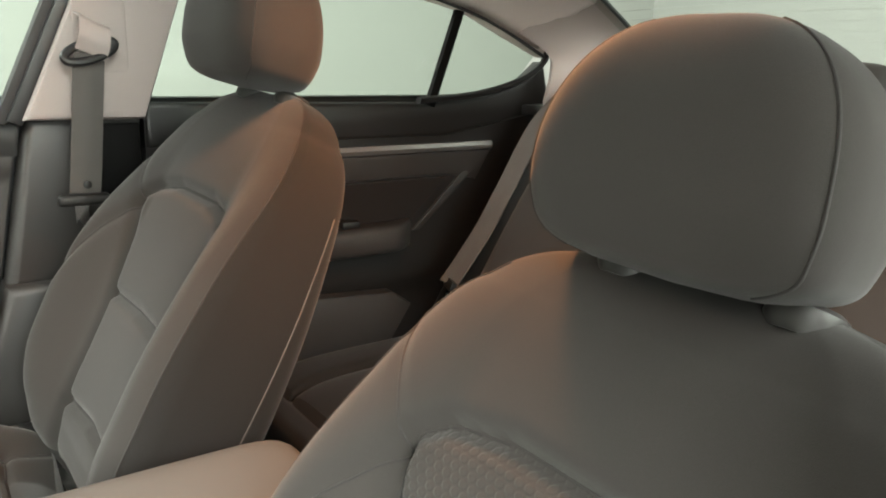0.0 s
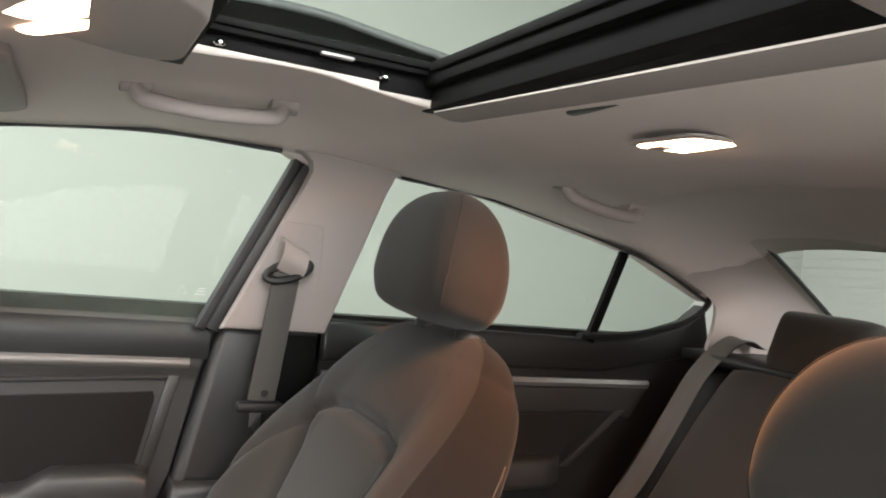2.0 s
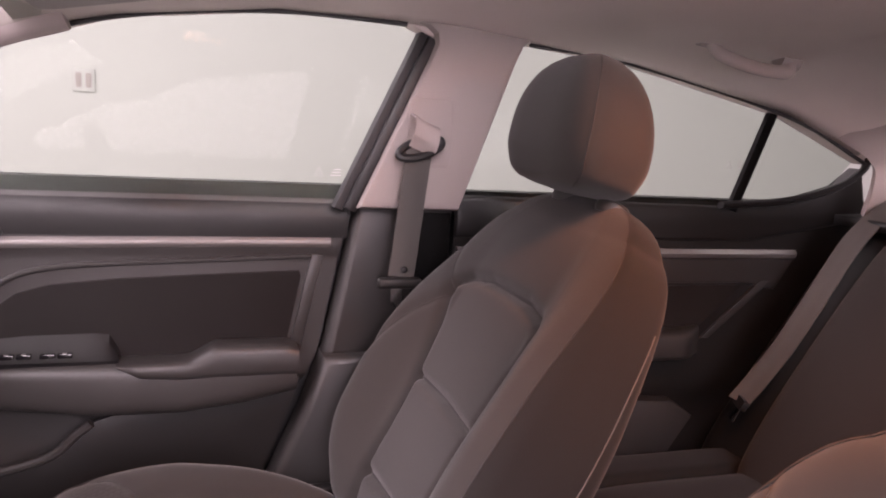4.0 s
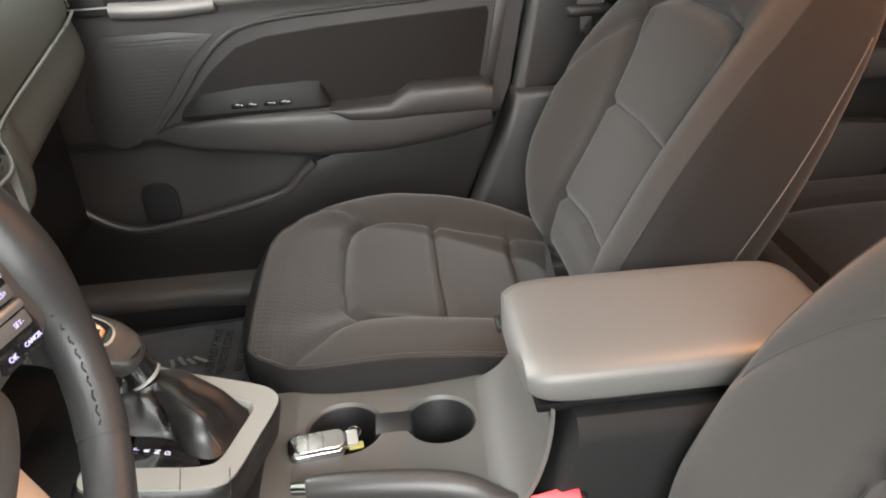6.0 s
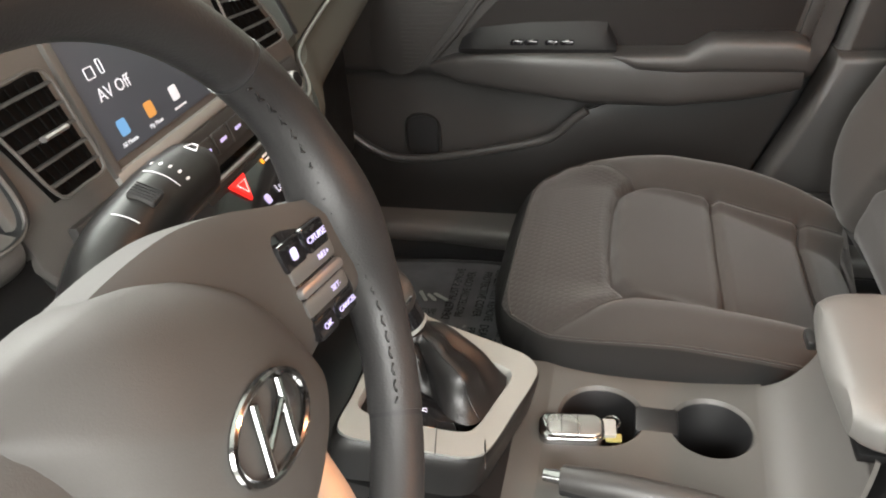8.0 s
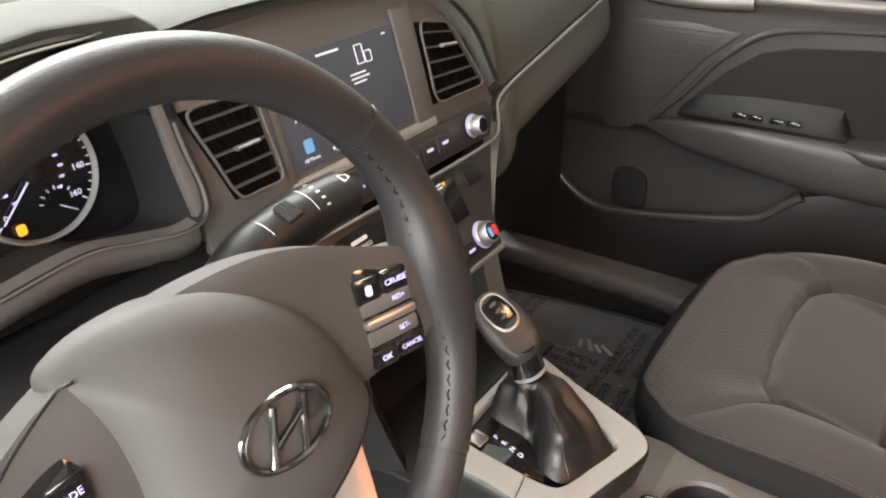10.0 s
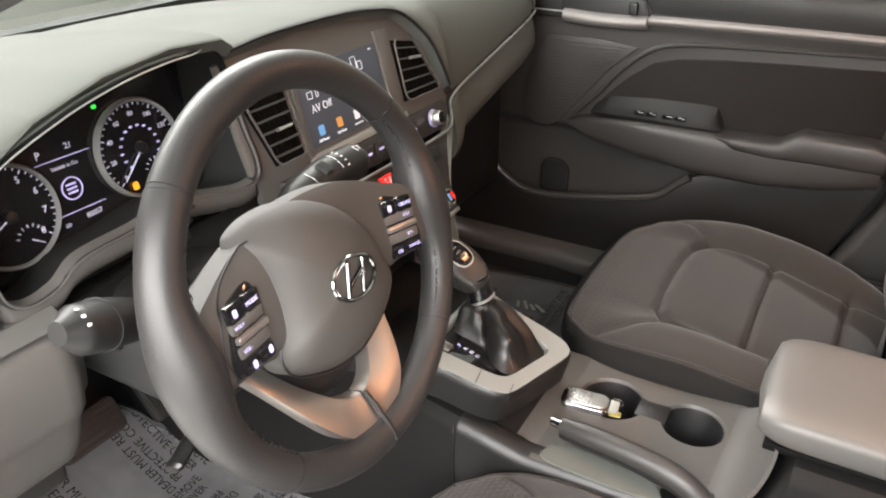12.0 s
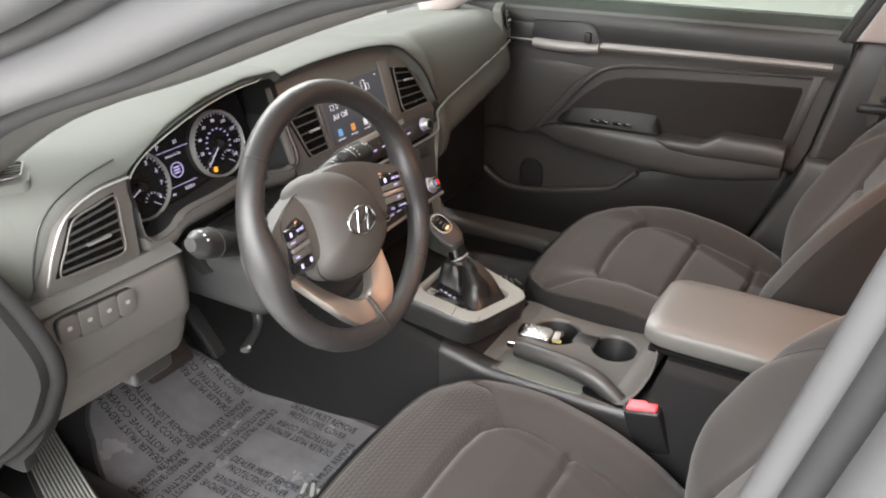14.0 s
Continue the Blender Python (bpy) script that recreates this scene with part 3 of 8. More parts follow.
for sgn in (-1, 1):
    ca = spline([(0.655, -0.90, 1.185), (0.650, -1.04, 1.125), (0.630, -1.125, 1.075), (0.610, -1.118, 1.03), (0.602, -1.095, 0.968)], 20)
    cb = spline([(0.462, -1.02, 1.232), (0.470, -1.065, 1.209), (0.492, -1.20, 1.146), (0.520, -1.38, 1.055), (0.550, -1.56, 0.968)], 20)
    grid = [[(sgn * (a.x + (b.x - a.x) * f), a.y + (b.y - a.y) * f, a.z + (b.z - a.z) * f + 0.03 * math.sin(f * math.pi) * (1 - k / 20)) for f in [q / 12 for q in range(13)]] for k, (a, b) in enumerate(zip(ca, cb))]
    structure("pillar_c_trim", slab("pillar_c_trim", grid, lambda i, j, p: p + Vector((sgn * 0.02, -0.012, 0.006)), M_LIGHT), "light grey plastic trim of the rear pillar", "pillar trim")
    structure("window_seal", tube("window_seal", [(sgn * (q.x - 0.004), q.y, q.z + 0.004) for q in cb[2:]], 0.005, M_RUBBER, 6), "black rubber seal beside the rear window", "seal")
shelf = [[(x, y, 0.965 + 0.01 * math.sin(y * 3)) for y in [-1.08 - 0.07 * j for j in range(10)]] for x in [-0.66 + 0.066 * i for i in range(21)]]
solid(structure("rear_shelf", sheet("rear_shelf", shelf, M_DARK), "dark cloth parcel shelf below the rear window", "shelf"), 0.02, -1)
structure("boot_wall", box("boot_wall", (-0.7, -1.78, 0.3), (0.7, -1.74, 0.98), M_DARK, 0), "dark wall behind the rear seat", "car body")

# windscreen and front
ws = [[(x, 0.46 + 0.86 * s - 0.10 * (x / 0.65) ** 2, 1.235 - 0.335 * s - 0.015 * (x / 0.65) ** 2) for s in [k / 8 for k in range(9)]] for x in [-0.66 + 0.066 * i for i in range(21)]]
ob = structure("window_4", sheet("window_4", ws, M_GLASS), "clear curved windscreen", "window")
ob.visible_shadow = False
structure("bulkhead", box("bulkhead", (-0.74, 1.32, 0.28), (0.74, 1.36, 0.90), M_BLACK, 0), "dark bulkhead behind the dashboard", "car body")
structure("underbody", box("underbody", (-0.74, -1.78, 0.2), (0.74, 1.36, 0.245), M_BLACK, 0), "dark underbody of the car", "car body")


def pillar_run(name, pts, r, mat, flat, label, category):
    return structure(name, tube(name, spline(pts, 30), r, mat, 12, flat=flat, up=(1, 0, 0)), label, category)


# A-pillars
pillar_run("pillar_a_trim", [(0.655, 0.92, 0.94), (0.65, 0.70, 1.07), (0.645, 0.48, 1.19), (0.64, 0.36, 1.235)], 0.035, M_LIGHT, 0.8, "light grey trim of the far windscreen pillar", "pillar trim")

# ---- left side: the open driver's doorway ----
# the roof rail and windscreen pillar: paint, rubber seals and light trim, one behind the other
OPEN_LINE = [(0.98, 0.80), (0.80, 0.93), (0.566, 1.066), (0.351, 1.143), (0.202, 1.198), (0.112, 1.222), (-0.05, 1.247), (-0.18, 1.257)]


def left_run(name, dx, dz, r, mat, flat, label, category):
    pts = [(-0.70 + dx, y, z + dz) for y, z in OPEN_LINE]
    return structure(name, tube(name, spline(pts, 40), r, mat, 12, flat=flat, up=(1, 0, 0)), label, category)


left_run("pillar_a_left_trim", 0.055, 0.012, 0.03, M_VINYL, 0.9, "grey-brown inner trim of the driver's windscreen pillar and rail", "pillar trim")
left_run("door_opening_seal", 0.0, 0.0, 0.012, M_RUBBER, 1.0, "black rubber seal round the driver's door opening", "seal")
left_run("pillar_a_left_paint", -0.035, 0.028, 0.028, M_PAINT, 0.8, "silver painted step of the driver's door opening", "car body")
left_run("outer_opening_seal", -0.062, 0.048, 0.011, M_RUBBER, 1.0, "outer black rubber seal of the driver's door opening", "seal")
left_run("pillar_a_left_outer", -0.085, 0.085, 0.036, M_PAINT, 1.0, "silver painted outer windscreen pillar and roof edge", "car body")

# the pillar behind the driver
B_LINE = [(-0.215, 1.27), (-0.178, 1.128), (-0.162, 1.056), (-0.138, 0.952), (-0.112, 0.85), (-0.075, 0.66), (-0.05, 0.5), (-0.045, 0.38)]


def left_pillar(name, dx, dy, r, mat, flat, label, category, up=(1, 0, 0)):
    pts = [(-0.72 + dx, y + dy, z) for y, z in B_LINE]
    return structure(name, tube(name, spline(pts, 40), r, mat, 14, flat=flat, up=up), label, category)


left_pillar("pillar_b_left_trim", 0.06, -0.075, 0.07, M_PAINT, 0.45, "grey lower panel of the pillar behind the driver", "pillar trim")
left_pillar("pillar_b_left_step", 0.0, 0.0, 0.015, M_PAINT, 0.9, "grey edge trim of the pillar behind the driver", "car body")
left_pillar("pillar_b_left_seal", -0.026, -0.010, 0.012, M_RUBBER, 1.0, "black rubber seal along the pillar behind the driver", "seal")
left_pillar("pillar_b_left_paint", -0.072, -0.056, 0.05, M_PAINT, 0.85, "silver painted pillar behind the driver", "car body")
left_skin = [(-0.26, 0.22), (-0.24, 0.7), (-0.25, 0.95), (-1.10, 0.96), (-1.75, 0.98), (-1.75, 0.22)]
structure("rear_left_skin", prism("rear_left_skin", [(y, z) for y, z in left_skin], 0.03, M_PAINT, frame_at((-0.72, 0, 0), (0, 1, 0), (0, 0, 1)), 0.003), "silver painted rear left side of the car", "car body")

ob = structure("window_5", prism("window_5", [(-0.30, 0.95), (-0.40, 1.25), (-0.60, 1.24), (-0.93, 1.17), (-1.15, 1.08), (-1.10, 0.955)], 0.004, M_GLASS, frame_at((-0.70, 0, 0), (0, 1, 0), (0, 0, 1))), "clear glass of the rear left door's window", "window")
ob.visible_shadow = False
structure("roof_rail_left", prism("roof_rail_left", [(-0.15, 1.262), (-0.37, 1.247), (-0.57, 1.231), (-0.93, 1.158), (-1.15, 1.07), (-1.2, 1.12), (-0.93, 1.21), (-0.57, 1.275), (-0.1, 1.305)], 0.04, M_ROOF, frame_at((-0.664, 0, 0), (0, 1, 0), (0, 0, 1)), 0.006), "light grey cloth covered roof rail behind the driver", "roof rail")

# door sill with its scuff plate
sill = [[(-0.60 + 0.075 * smooth(0.35, 0.75, y) - 0.012 * k, y, 0.34 + 0.055 * math.sin(min(k / 6, 1) * math.pi * 0.5) - (0.0 if k < 12 else 0.012 * (k - 11))) for k in range(16)] for y in [-0.05 + 0.05 * j for j in range(24)]]
structure("door_sill", slab("door_sill", sill, lambda i, j, p: p - Vector((0, 0, 0.03)), M_DARK), "dark plastic sill of the open driver's doorway", "door sill")
sc = thing("scuff_plate", (-0.60, 0.8, 0.39), "ribbed grey scuff plate on the driver's door sill", "scuff plate")
slab_z = Matrix.Translation((0, 0, 0.402))
part("plate", prism("plate", [(-0.522, 0.985), (-0.590, 0.985), (-0.702, 0.70), (-0.628, 0.66)], 0.010, M_DOOR, slab_z, 0.003), sc)
for k in range(11):
    a, b = -0.586 + 0.0058 * k, -0.688 + 0.0064 * k
    part("rib", prism("rib", [(a + 0.0036, 0.978), (a, 0.978), (b, 0.70), (b + 0.0036, 0.70)], 0.003, M_BEZEL, slab_z @ Matrix.Translation((0, 0, 0.0022)), 0.001, 1), sc)
# front edge of the driver's doorway: body panel, rubber seal and the dashboard's dark end
EDGE_L = spline([(0.64, 0.925, 0), (0.60, 0.920, 0), (0.5745, 0.908, 0), (0.541, 0.8826, 0), (0.515, 0.8515, 0), (0.513, 0.825, 0), (0.526, 0.800, 0), (0.568, 0.744, 0), (0.6515, 0.668, 0), (0.71, 0.620, 0), (0.79, 0.52, 0), (0.83, 0.42, 0)], 60)
structure("doorway_front_panel", prism("doorway_front_panel", [(p.x, p.y) for p in EDGE_L] + [(1.25, 0.42), (1.25, 0.93)], 0.022, M_JAMB, frame_at((-0.735, 0, 0), (0, 1, 0), (0, 0, 1)), 0.004), "dark grey body side at the front of the doorway", "car body")
structure("doorway_front_seal", tube("doorway_front_seal", [(-0.738, p.x, p.y) for p in EDGE_L], 0.009, M_JAMB, 12), "grey rubber seal round the front of the doorway", "seal")
def sill_edge(y):
    return lerp_table([(-0.15, 0.612), (0.30, 0.617), (0.50, 0.6265), (0.60, 0.638), (0.75, 0.638), (1.0, 0.636)], y)


sill_r = [[(sill_edge(y) + d, y, z) for d, z in ((0.006, 0.340), (0.002, 0.352), (0.001, 0.360), (0.004, 0.3675), (0.010, 0.3715), (0.03, 0.3735), (0.06, 0.3745), (0.10, 0.375))] for y in [-0.15 + 0.05 * j for j in range(24)]]
structure("door_sill", slab("door_sill", sill_r, lambda i, j, p: p + Vector((0.004, 0, -0.012)), M_VINYL), "smooth grey-brown plastic sill below the passenger door", "door sill")
wall = [[(sill_edge(y) + 0.008 + 0.006 * (1 - k / 5) ** 2, y, 0.292 + 0.056 * k / 5) for k in range(6)] for y in [-0.15 + 0.05 * j for j in range(24)]]
structure("sill_carpet", slab("sill_carpet", wall, lambda i, j, p: p + Vector((0.02, 0, 0)), M_CARPET), "dark carpet below the passenger sill", "carpet")

# ---- front passenger door trim ----
DX = 0.70
EDGE = [(0.36, 0.105), (0.461, 0.064), (0.70, -0.029), (0.97, -0.078)]


def door_x(y, z):
    """How far the trim's face stands from the car's middle."""
    belt = 0.012 * smooth(0.94, 0.99, z)
    x = DX + belt + 0.004 * smooth(0.88, 0.86, z)
    deep = 0.024 * smooth(0.655, 0.630, z)
    return x + deep


door = thing("door_1", (0.72, 0.3, 0.36), "closed front passenger door with dark grey trim", "door", kind="structure")
zs = [0.365 + 0.0075 * k for k in range(84)]
grid = []
for i in range(110):
    s = i / 109
    grid.append([(door_x((y := lerp_table(EDGE, z) * (1 - s) + 0.92 * s), z), y, z) for z in zs])
part("panel", slab("panel", grid, lambda i, j, p: Vector((0.742, p.y, p.z)), M_DOOR), door, "dark grey moulded door panel")
ux = [[(DX - 0.004 + 0.02 * (k / 8 - 0.4) ** 2 * 4 * (1 if k > 3 else 0.2), y, 0.897 + 0.086 * k / 8) for k in range(9)] for y in [-0.073 + 0.0331 * i for i in range(30)]]
part("upper_panel", slab("upper_panel", ux, lambda i, j, p: Vector((0.735, p.y, p.z)), M_DARK), door, "dark soft upper door panel")
strip = [[(DX - 0.007 + 0.006 * (abs(k - 3) / 3) ** 2, y, 0.874 + 0.02 * (1 - smooth(0.0, 0.6, y)) * 0.3 + 0.018 * k / 6) for k in range(7)] for y in [-0.044 + 0.01687 * i for i in range(31)]]
part("trim_strip", slab("trim_strip", strip, lambda i, j, p: Vector((0.715, p.y, p.z)), M_STRIP), door, "satin silver trim strip")
INSERT = [(0.548, 0.700), (0.536, 0.722), (0.490, 0.768), (0.442, 0.804), (0.395, 0.817), (0.30, 0.826), (0.164, 0.833), (0.008, 0.840), (0.004, 0.830), (0.025, 0.715), (0.04, 0.690)]
m_in = frame_at((DX - 0.0005, 0, 0), (0, -1, 0), (0, 0, 1))
part("insert", prism("insert", [(-y, z) for y, z in INSERT], 0.004, M_INSERT, m_in, 0.003), door, "dark cloth insert")
edge = spline([(DX - 0.001, y, z) for y, z in [(0.60, 0.672), (0.555, 0.72), (0.505, 0.782), (0.45, 0.828), (0.39, 0.845), (0.30, 0.852), (0.16, 0.858), (-0.012, 0.866)]], 40)
part("insert_rim", tube("insert_rim", edge, 0.0045, M_DOOR, 8), door, "moulded rim over the insert")
part("rear_band", prism("rear_band", [(-y, z) for y, z in [(-0.012, 0.868), (0.022, 0.70), (0.002, 0.70), (-0.033, 0.868)]], 0.006, M_DOOR, m_in, 0.003), door, "upright band behind the insert")

# armrest: a long rounded bar that thins towards the front
ARM_TOP = [(0.012, 0.708), (0.16, 0.708), (0.19, 0.698), (0.30, 0.696), (0.45, 0.695), (0.52, 0.690), (0.57, 0.680), (0.605, 0.666)]
ARM_LOW = [(0.012, 0.640), (0.10, 0.620), (0.20, 0.608), (0.33, 0.609), (0.45, 0.624), (0.55, 0.637), (0.605, 0.655)]
ARM_OUT = [(0.012, 0.052), (0.3, 0.05), (0.45, 0.042), (0.55, 0.028), (0.605, 0.01)]
rings = []
for i in range(61):
    y = 0.012 + 0.593 * i / 60
    zt, zb, o = lerp_table(ARM_TOP, y), lerp_table(ARM_LOW, y), lerp_table(ARM_OUT, y)
    ring = []
    for k in range(28):
        a = k * math.tau / 28
        c, s = math.cos(a), math.sin(a)
        e = 0.55
        ring.append((0.712 - (o + 0.012) * max(0, 0.5 + 0.5 * math.copysign(abs(c) ** e, c)) , y, (zt + zb) / 2 + (zt - zb) / 2 * math.copysign(abs(s) ** e, s)))
    rings.append(ring)
arm = part("armrest", loft("armrest", rings, M_DOOR), door, "moulded armrest")
pad = []
for i in range(41):
    y = 0.010 + 0.285 * i / 40
    zt = lerp_table([(0.01, 0.716), (0.03, 0.724), (0.145, 0.724), (0.185, 0.700), (0.295, 0.697)], y)
    zb = lerp_table([(0.01, 0.668), (0.2, 0.668), (0.26, 0.673), (0.295, 0.694)], y)
    ring = []
    for k in range(24):
        a = k * math.tau / 24
        c, s = math.cos(a), math.sin(a)
        ring.append((0.708 - 0.064 * (0.5 + 0.5 * math.copysign(abs(c) ** 0.5, c)), y, (zt + zb) / 2 + (zt - zb) / 2 * math.copysign(abs(s) ** 0.5, s)))
    pad.append(ring)
part("elbow_pad", loft("elbow_pad", pad, M_DOOR), arm, "grey-brown padded elbow rest")
SW_TOP = [(0.290, 0.700), (0.296, 0.712), (0.306, 0.735), (0.330, 0.7375), (0.43, 0.7355), (0.52, 0.727), (0.548, 0.709)]
plate = [[(0.664 + 0.036 * k / 8, y, 0.7005 + (max(lerp_table(SW_TOP, y), 0.7008) - 0.7005) * (k / 8) ** 1.25) for k in range(9)] for y in [0.292 + 0.256 * i / 32 for i in range(33)]]
part("switch_plate", slab("switch_plate", plate, lambda i, j, p: p + Vector((0.004, 0, -0.008)), M_BLACK), arm, "black sloping switch plate")
for y, lit in ((0.452, True), (0.428, True), (0.395, False), (0.370, True)):
    part("window_switch", box("window_switch", (0.671, y - 0.011, 0.701), (0.690, y + 0.011, 0.7125), M_GLOSS, 0.002), arm)
    if lit:
        part("switch_mark", box("switch_mark", (0.672, y - 0.003, 0.7118), (0.6745, y + 0.003, 0.7130), M_STRIP, 0.0), arm, "bright switch edge")

# pocket front with its rolled lip, and the bottle hollow behind it
POCKET_TOP = [(-0.2, 0.66), (0.10, 0.640), (0.20, 0.618), (0.30, 0.599), (0.345, 0.585), (0.39, 0.543), (0.43, 0.528), (0.50, 0.512), (0.57, 0.499), (0.642, 0.489), (0.70, 0.494), (0.76, 0.532), (0.82, 0.60), (0.9, 0.69)]
grid = []
for i in range(121):
    s = i / 120
    col = []
    for k in range(25):
        f = k / 24
        y = lerp_table(EDGE, 0.62 * (1 - f) + 0.365 * f) * (1 - s) + 0.90 * s
        top = sum(lerp_table(POCKET_TOP, y + d) for d in (-0.012, -0.006, 0, 0.006, 0.012)) / 5
        z = top * (1 - f) + 0.365 * f
        col.append((DX - 0.001 - 0.017 * smooth(0.22, 0.40, y) + 0.016 * smooth(0.47, 0.365, z) + 0.004 * (1 - f) ** 12, y, z))
    grid.append(col)
# darker plastic carries the shade low on the door
part("pocket_front", slab("pocket_front", grid, lambda i, j, p: Vector((p.x + 0.006, p.y, p.z)), M_DARK), door, "smooth pocket front, shade put into its dark colour")
lip = spline([(0.681, y, z) for y, z in [(0.335, 0.592), (0.36, 0.572), (0.39, 0.543), (0.43, 0.528), (0.50, 0.512), (0.57, 0.499), (0.642, 0.489), (0.70, 0.494), (0.76, 0.532), (0.82, 0.60)]], 50)
part("pocket_lip", tube("pocket_lip", lip, 0.0080, M_DOOR, 10), door, "rolled lip of the door pocket")
hollow = frame_at((0.7225, 0.637, 0.516), (0, -1, 0), (0, 0, 1))
part("bottle_hollow", prism("bottle_hollow", rounded(0.062, 0.085, 0.026, 8), 0.003, M_BLACK, hollow), door, "dark rounded bottle hollow")
part("hollow_rim", tube("hollow_rim", [hollow @ Vector((x, y, 0.0)) for x, y in rounded(0.064, 0.087, 0.027, 8)], 0.0030, M_DARK, 6, True), door, "moulded rim of the bottle hollow")
# speaker cover with rows of small holes, drawn as fine recessed ribs
spk = [(0.625, 0.662), (0.575, 0.722), (0.525, 0.785), (0.475, 0.830), (0.55, 0.838), (0.66, 0.838), (0.705, 0.76), (0.715, 0.70), (0.705, 0.664), (0.685, 0.645), (0.66, 0.641), (0.64, 0.648)]
SPK_EDGE = [(0.645, 0.64), (0.662, 0.625), (0.722, 0.575), (0.785, 0.525), (0.830, 0.485)]
sp = part("speaker_cover", prism("speaker_cover", [(-y, z) for y, z in spk], 0.003, M_DOOR, frame_at((DX - 0.001, 0, 0), (0, -1, 0), (0, 0, 1)), 0.001), door, "perforated dark speaker cover")
for k in range(26):
    z = 0.645 + 0.0072 * k
    y0 = lerp_table(SPK_EDGE, z)
    part("perforation_row", box("perforation_row", (DX - 0.0018, y0 + 0.01, z), (DX - 0.0008, 0.655, z + 0.0022), M_DOOR, 0.0006, 1), sp)
# inner handle in its cup
part("handle_cup", prism("handle_cup", [(-y + 0.0, z) for y, z in [(0.47, 0.875), (0.455, 0.90), (0.475, 0.928), (0.50, 0.938), (0.63, 0.936), (0.64, 0.90), (0.635, 0.872)]], 0.004, M_BLACK, frame_at((DX - 0.0075, 0, 0), (0, -1, 0), (0, 0, 1)), 0.002), door, "dark hollow of the door handle")
part("tweeter_line", box("tweeter_line", (DX - 0.0082, 0.625, 0.884), (DX - 0.0055, 0.70, 0.8865), M_BEZEL, 0.0), door, "fine silver line")
rim = spline([(DX - 0.009, y, z) for y, z in [(0.462, 0.897), (0.475, 0.926), (0.505, 0.938), (0.57, 0.9385), (0.63, 0.937)]], 30)
part("handle_rim", tube("handle_rim", rim, 0.0028, M_DARK, 8), door, "dark moulded rim round the handle")
hd = [[(DX - 0.018 + 0.012 * (abs(k - 3) / 3) ** 2 - 0.006 * math.sin(i / 20 * math.pi), 0.462 + 0.0085 * i, 0.866 + 0.0045 * k - 0.003 * math.sin(i / 20 * math.pi)) for k in range(7)] for i in range(21)]
part("door_handle", slab("door_handle", hd, lambda i, j, p: Vector((0.702, p.y, p.z)), M_STRIP), door, "satin silver inner door handle")
part("lock_knob", box("lock_knob", (DX - 0.02, 0.482, 0.892), (DX - 0.008, 0.498, 0.916), M_DARK, 0.003), door, "small dark lock tab")
part("mirror_corner", prism("mirror_corner", [(-y, z) for y, z in [(0.612, 0.872), (0.612, 0.925), (0.80, 0.930), (0.78, 0.872)]], 0.006, M_DARK, frame_at((DX - 0.006, 0, 0), (0, -1, 0), (0, 0, 1)), 0.003), door, "dark tweeter cover")

# ---- rear passenger door ----
rdoor = thing("door_2", (0.72, -0.65, 0.36), "closed rear passenger door with dark grey trim", "door", kind="structure")
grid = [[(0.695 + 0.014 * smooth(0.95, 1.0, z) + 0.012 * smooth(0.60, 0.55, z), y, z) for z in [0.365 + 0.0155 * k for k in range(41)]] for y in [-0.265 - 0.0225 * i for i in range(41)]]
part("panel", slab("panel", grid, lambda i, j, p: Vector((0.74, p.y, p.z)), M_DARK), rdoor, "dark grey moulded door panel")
wedge = [(-0.265, 0.978), (-0.85, 0.972), (-1.0, 0.985), (-1.12, 1.02), (-1.17, 1.06), (-1.2, 0.95), (-0.9, 0.90), (-0.265, 0.90)]
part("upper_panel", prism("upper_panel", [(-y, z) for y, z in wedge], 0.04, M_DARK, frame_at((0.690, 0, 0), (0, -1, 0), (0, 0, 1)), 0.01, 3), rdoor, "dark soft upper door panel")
part("trim_strip", slab("trim_strip", [[(0.683 + 0.004 * (abs(k - 2) / 2), y, 0.868 + 0.0042 * k) for k in range(5)] for y in [-0.27 - 0.025 * i for i in range(31)]], lambda i, j, p: Vector((0.70, p.y, p.z)), M_SILVER), rdoor, "satin silver trim strip")
part("mid_band", prism("mid_band", [(-y, z) for y, z in [(-0.27, 0.864), (-1.02, 0.866), (-0.98, 0.80), (-0.9, 0.815), (-0.27, 0.815)]], 0.01, M_DOOR, frame_at((0.689, 0, 0), (0, -1, 0), (0, 0, 1)), 0.004), rdoor, "grey-brown middle band")
part("insert", prism("insert", [(-y, z) for y, z in [(-0.28, 0.81), (-0.90, 0.81), (-0.80, 0.72), (-0.28, 0.70)]], 0.004, M_INSERT, frame_at((0.692, 0, 0), (0, -1, 0), (0, 0, 1)), 0.002), rdoor, "dark cloth insert")
part("rear_band", prism("rear_band", [(-y, z) for y, z in [(-0.97, 0.82), (-0.83, 0.70), (-0.81, 0.70), (-0.94, 0.82)]], 0.006, M_DOOR, frame_at((0.688, 0, 0), (0, -1, 0), (0, 0, 1)), 0.003), rdoor, "lighter slanting band")
rings = []
for i in range(31):
    y = -0.30 - 0.50 * i / 30
    o = 0.055 * smooth(-0.82, -0.74, y)
    zt, zb = 0.728, 0.668
    rings.append([(0.70 - (o + 0.01) * (0.5 + 0.5 * math.copysign(abs(math.cos(k * math.tau / 20)) ** 0.5, math.cos(k * math.tau / 20))), y, (zt + zb) / 2 + (zt - zb) / 2 * math.copysign(abs(math.sin(k * math.tau / 20)) ** 0.5, math.sin(k * math.tau / 20))) for k in range(20)])
rarm = part("armrest", loft("armrest", rings, M_DOOR), rdoor, "moulded armrest")
part("window_switch", box("window_switch", (0.652, -0.66, 0.727), (0.678, -0.62, 0.742), M_BLACK, 0.004), rarm)
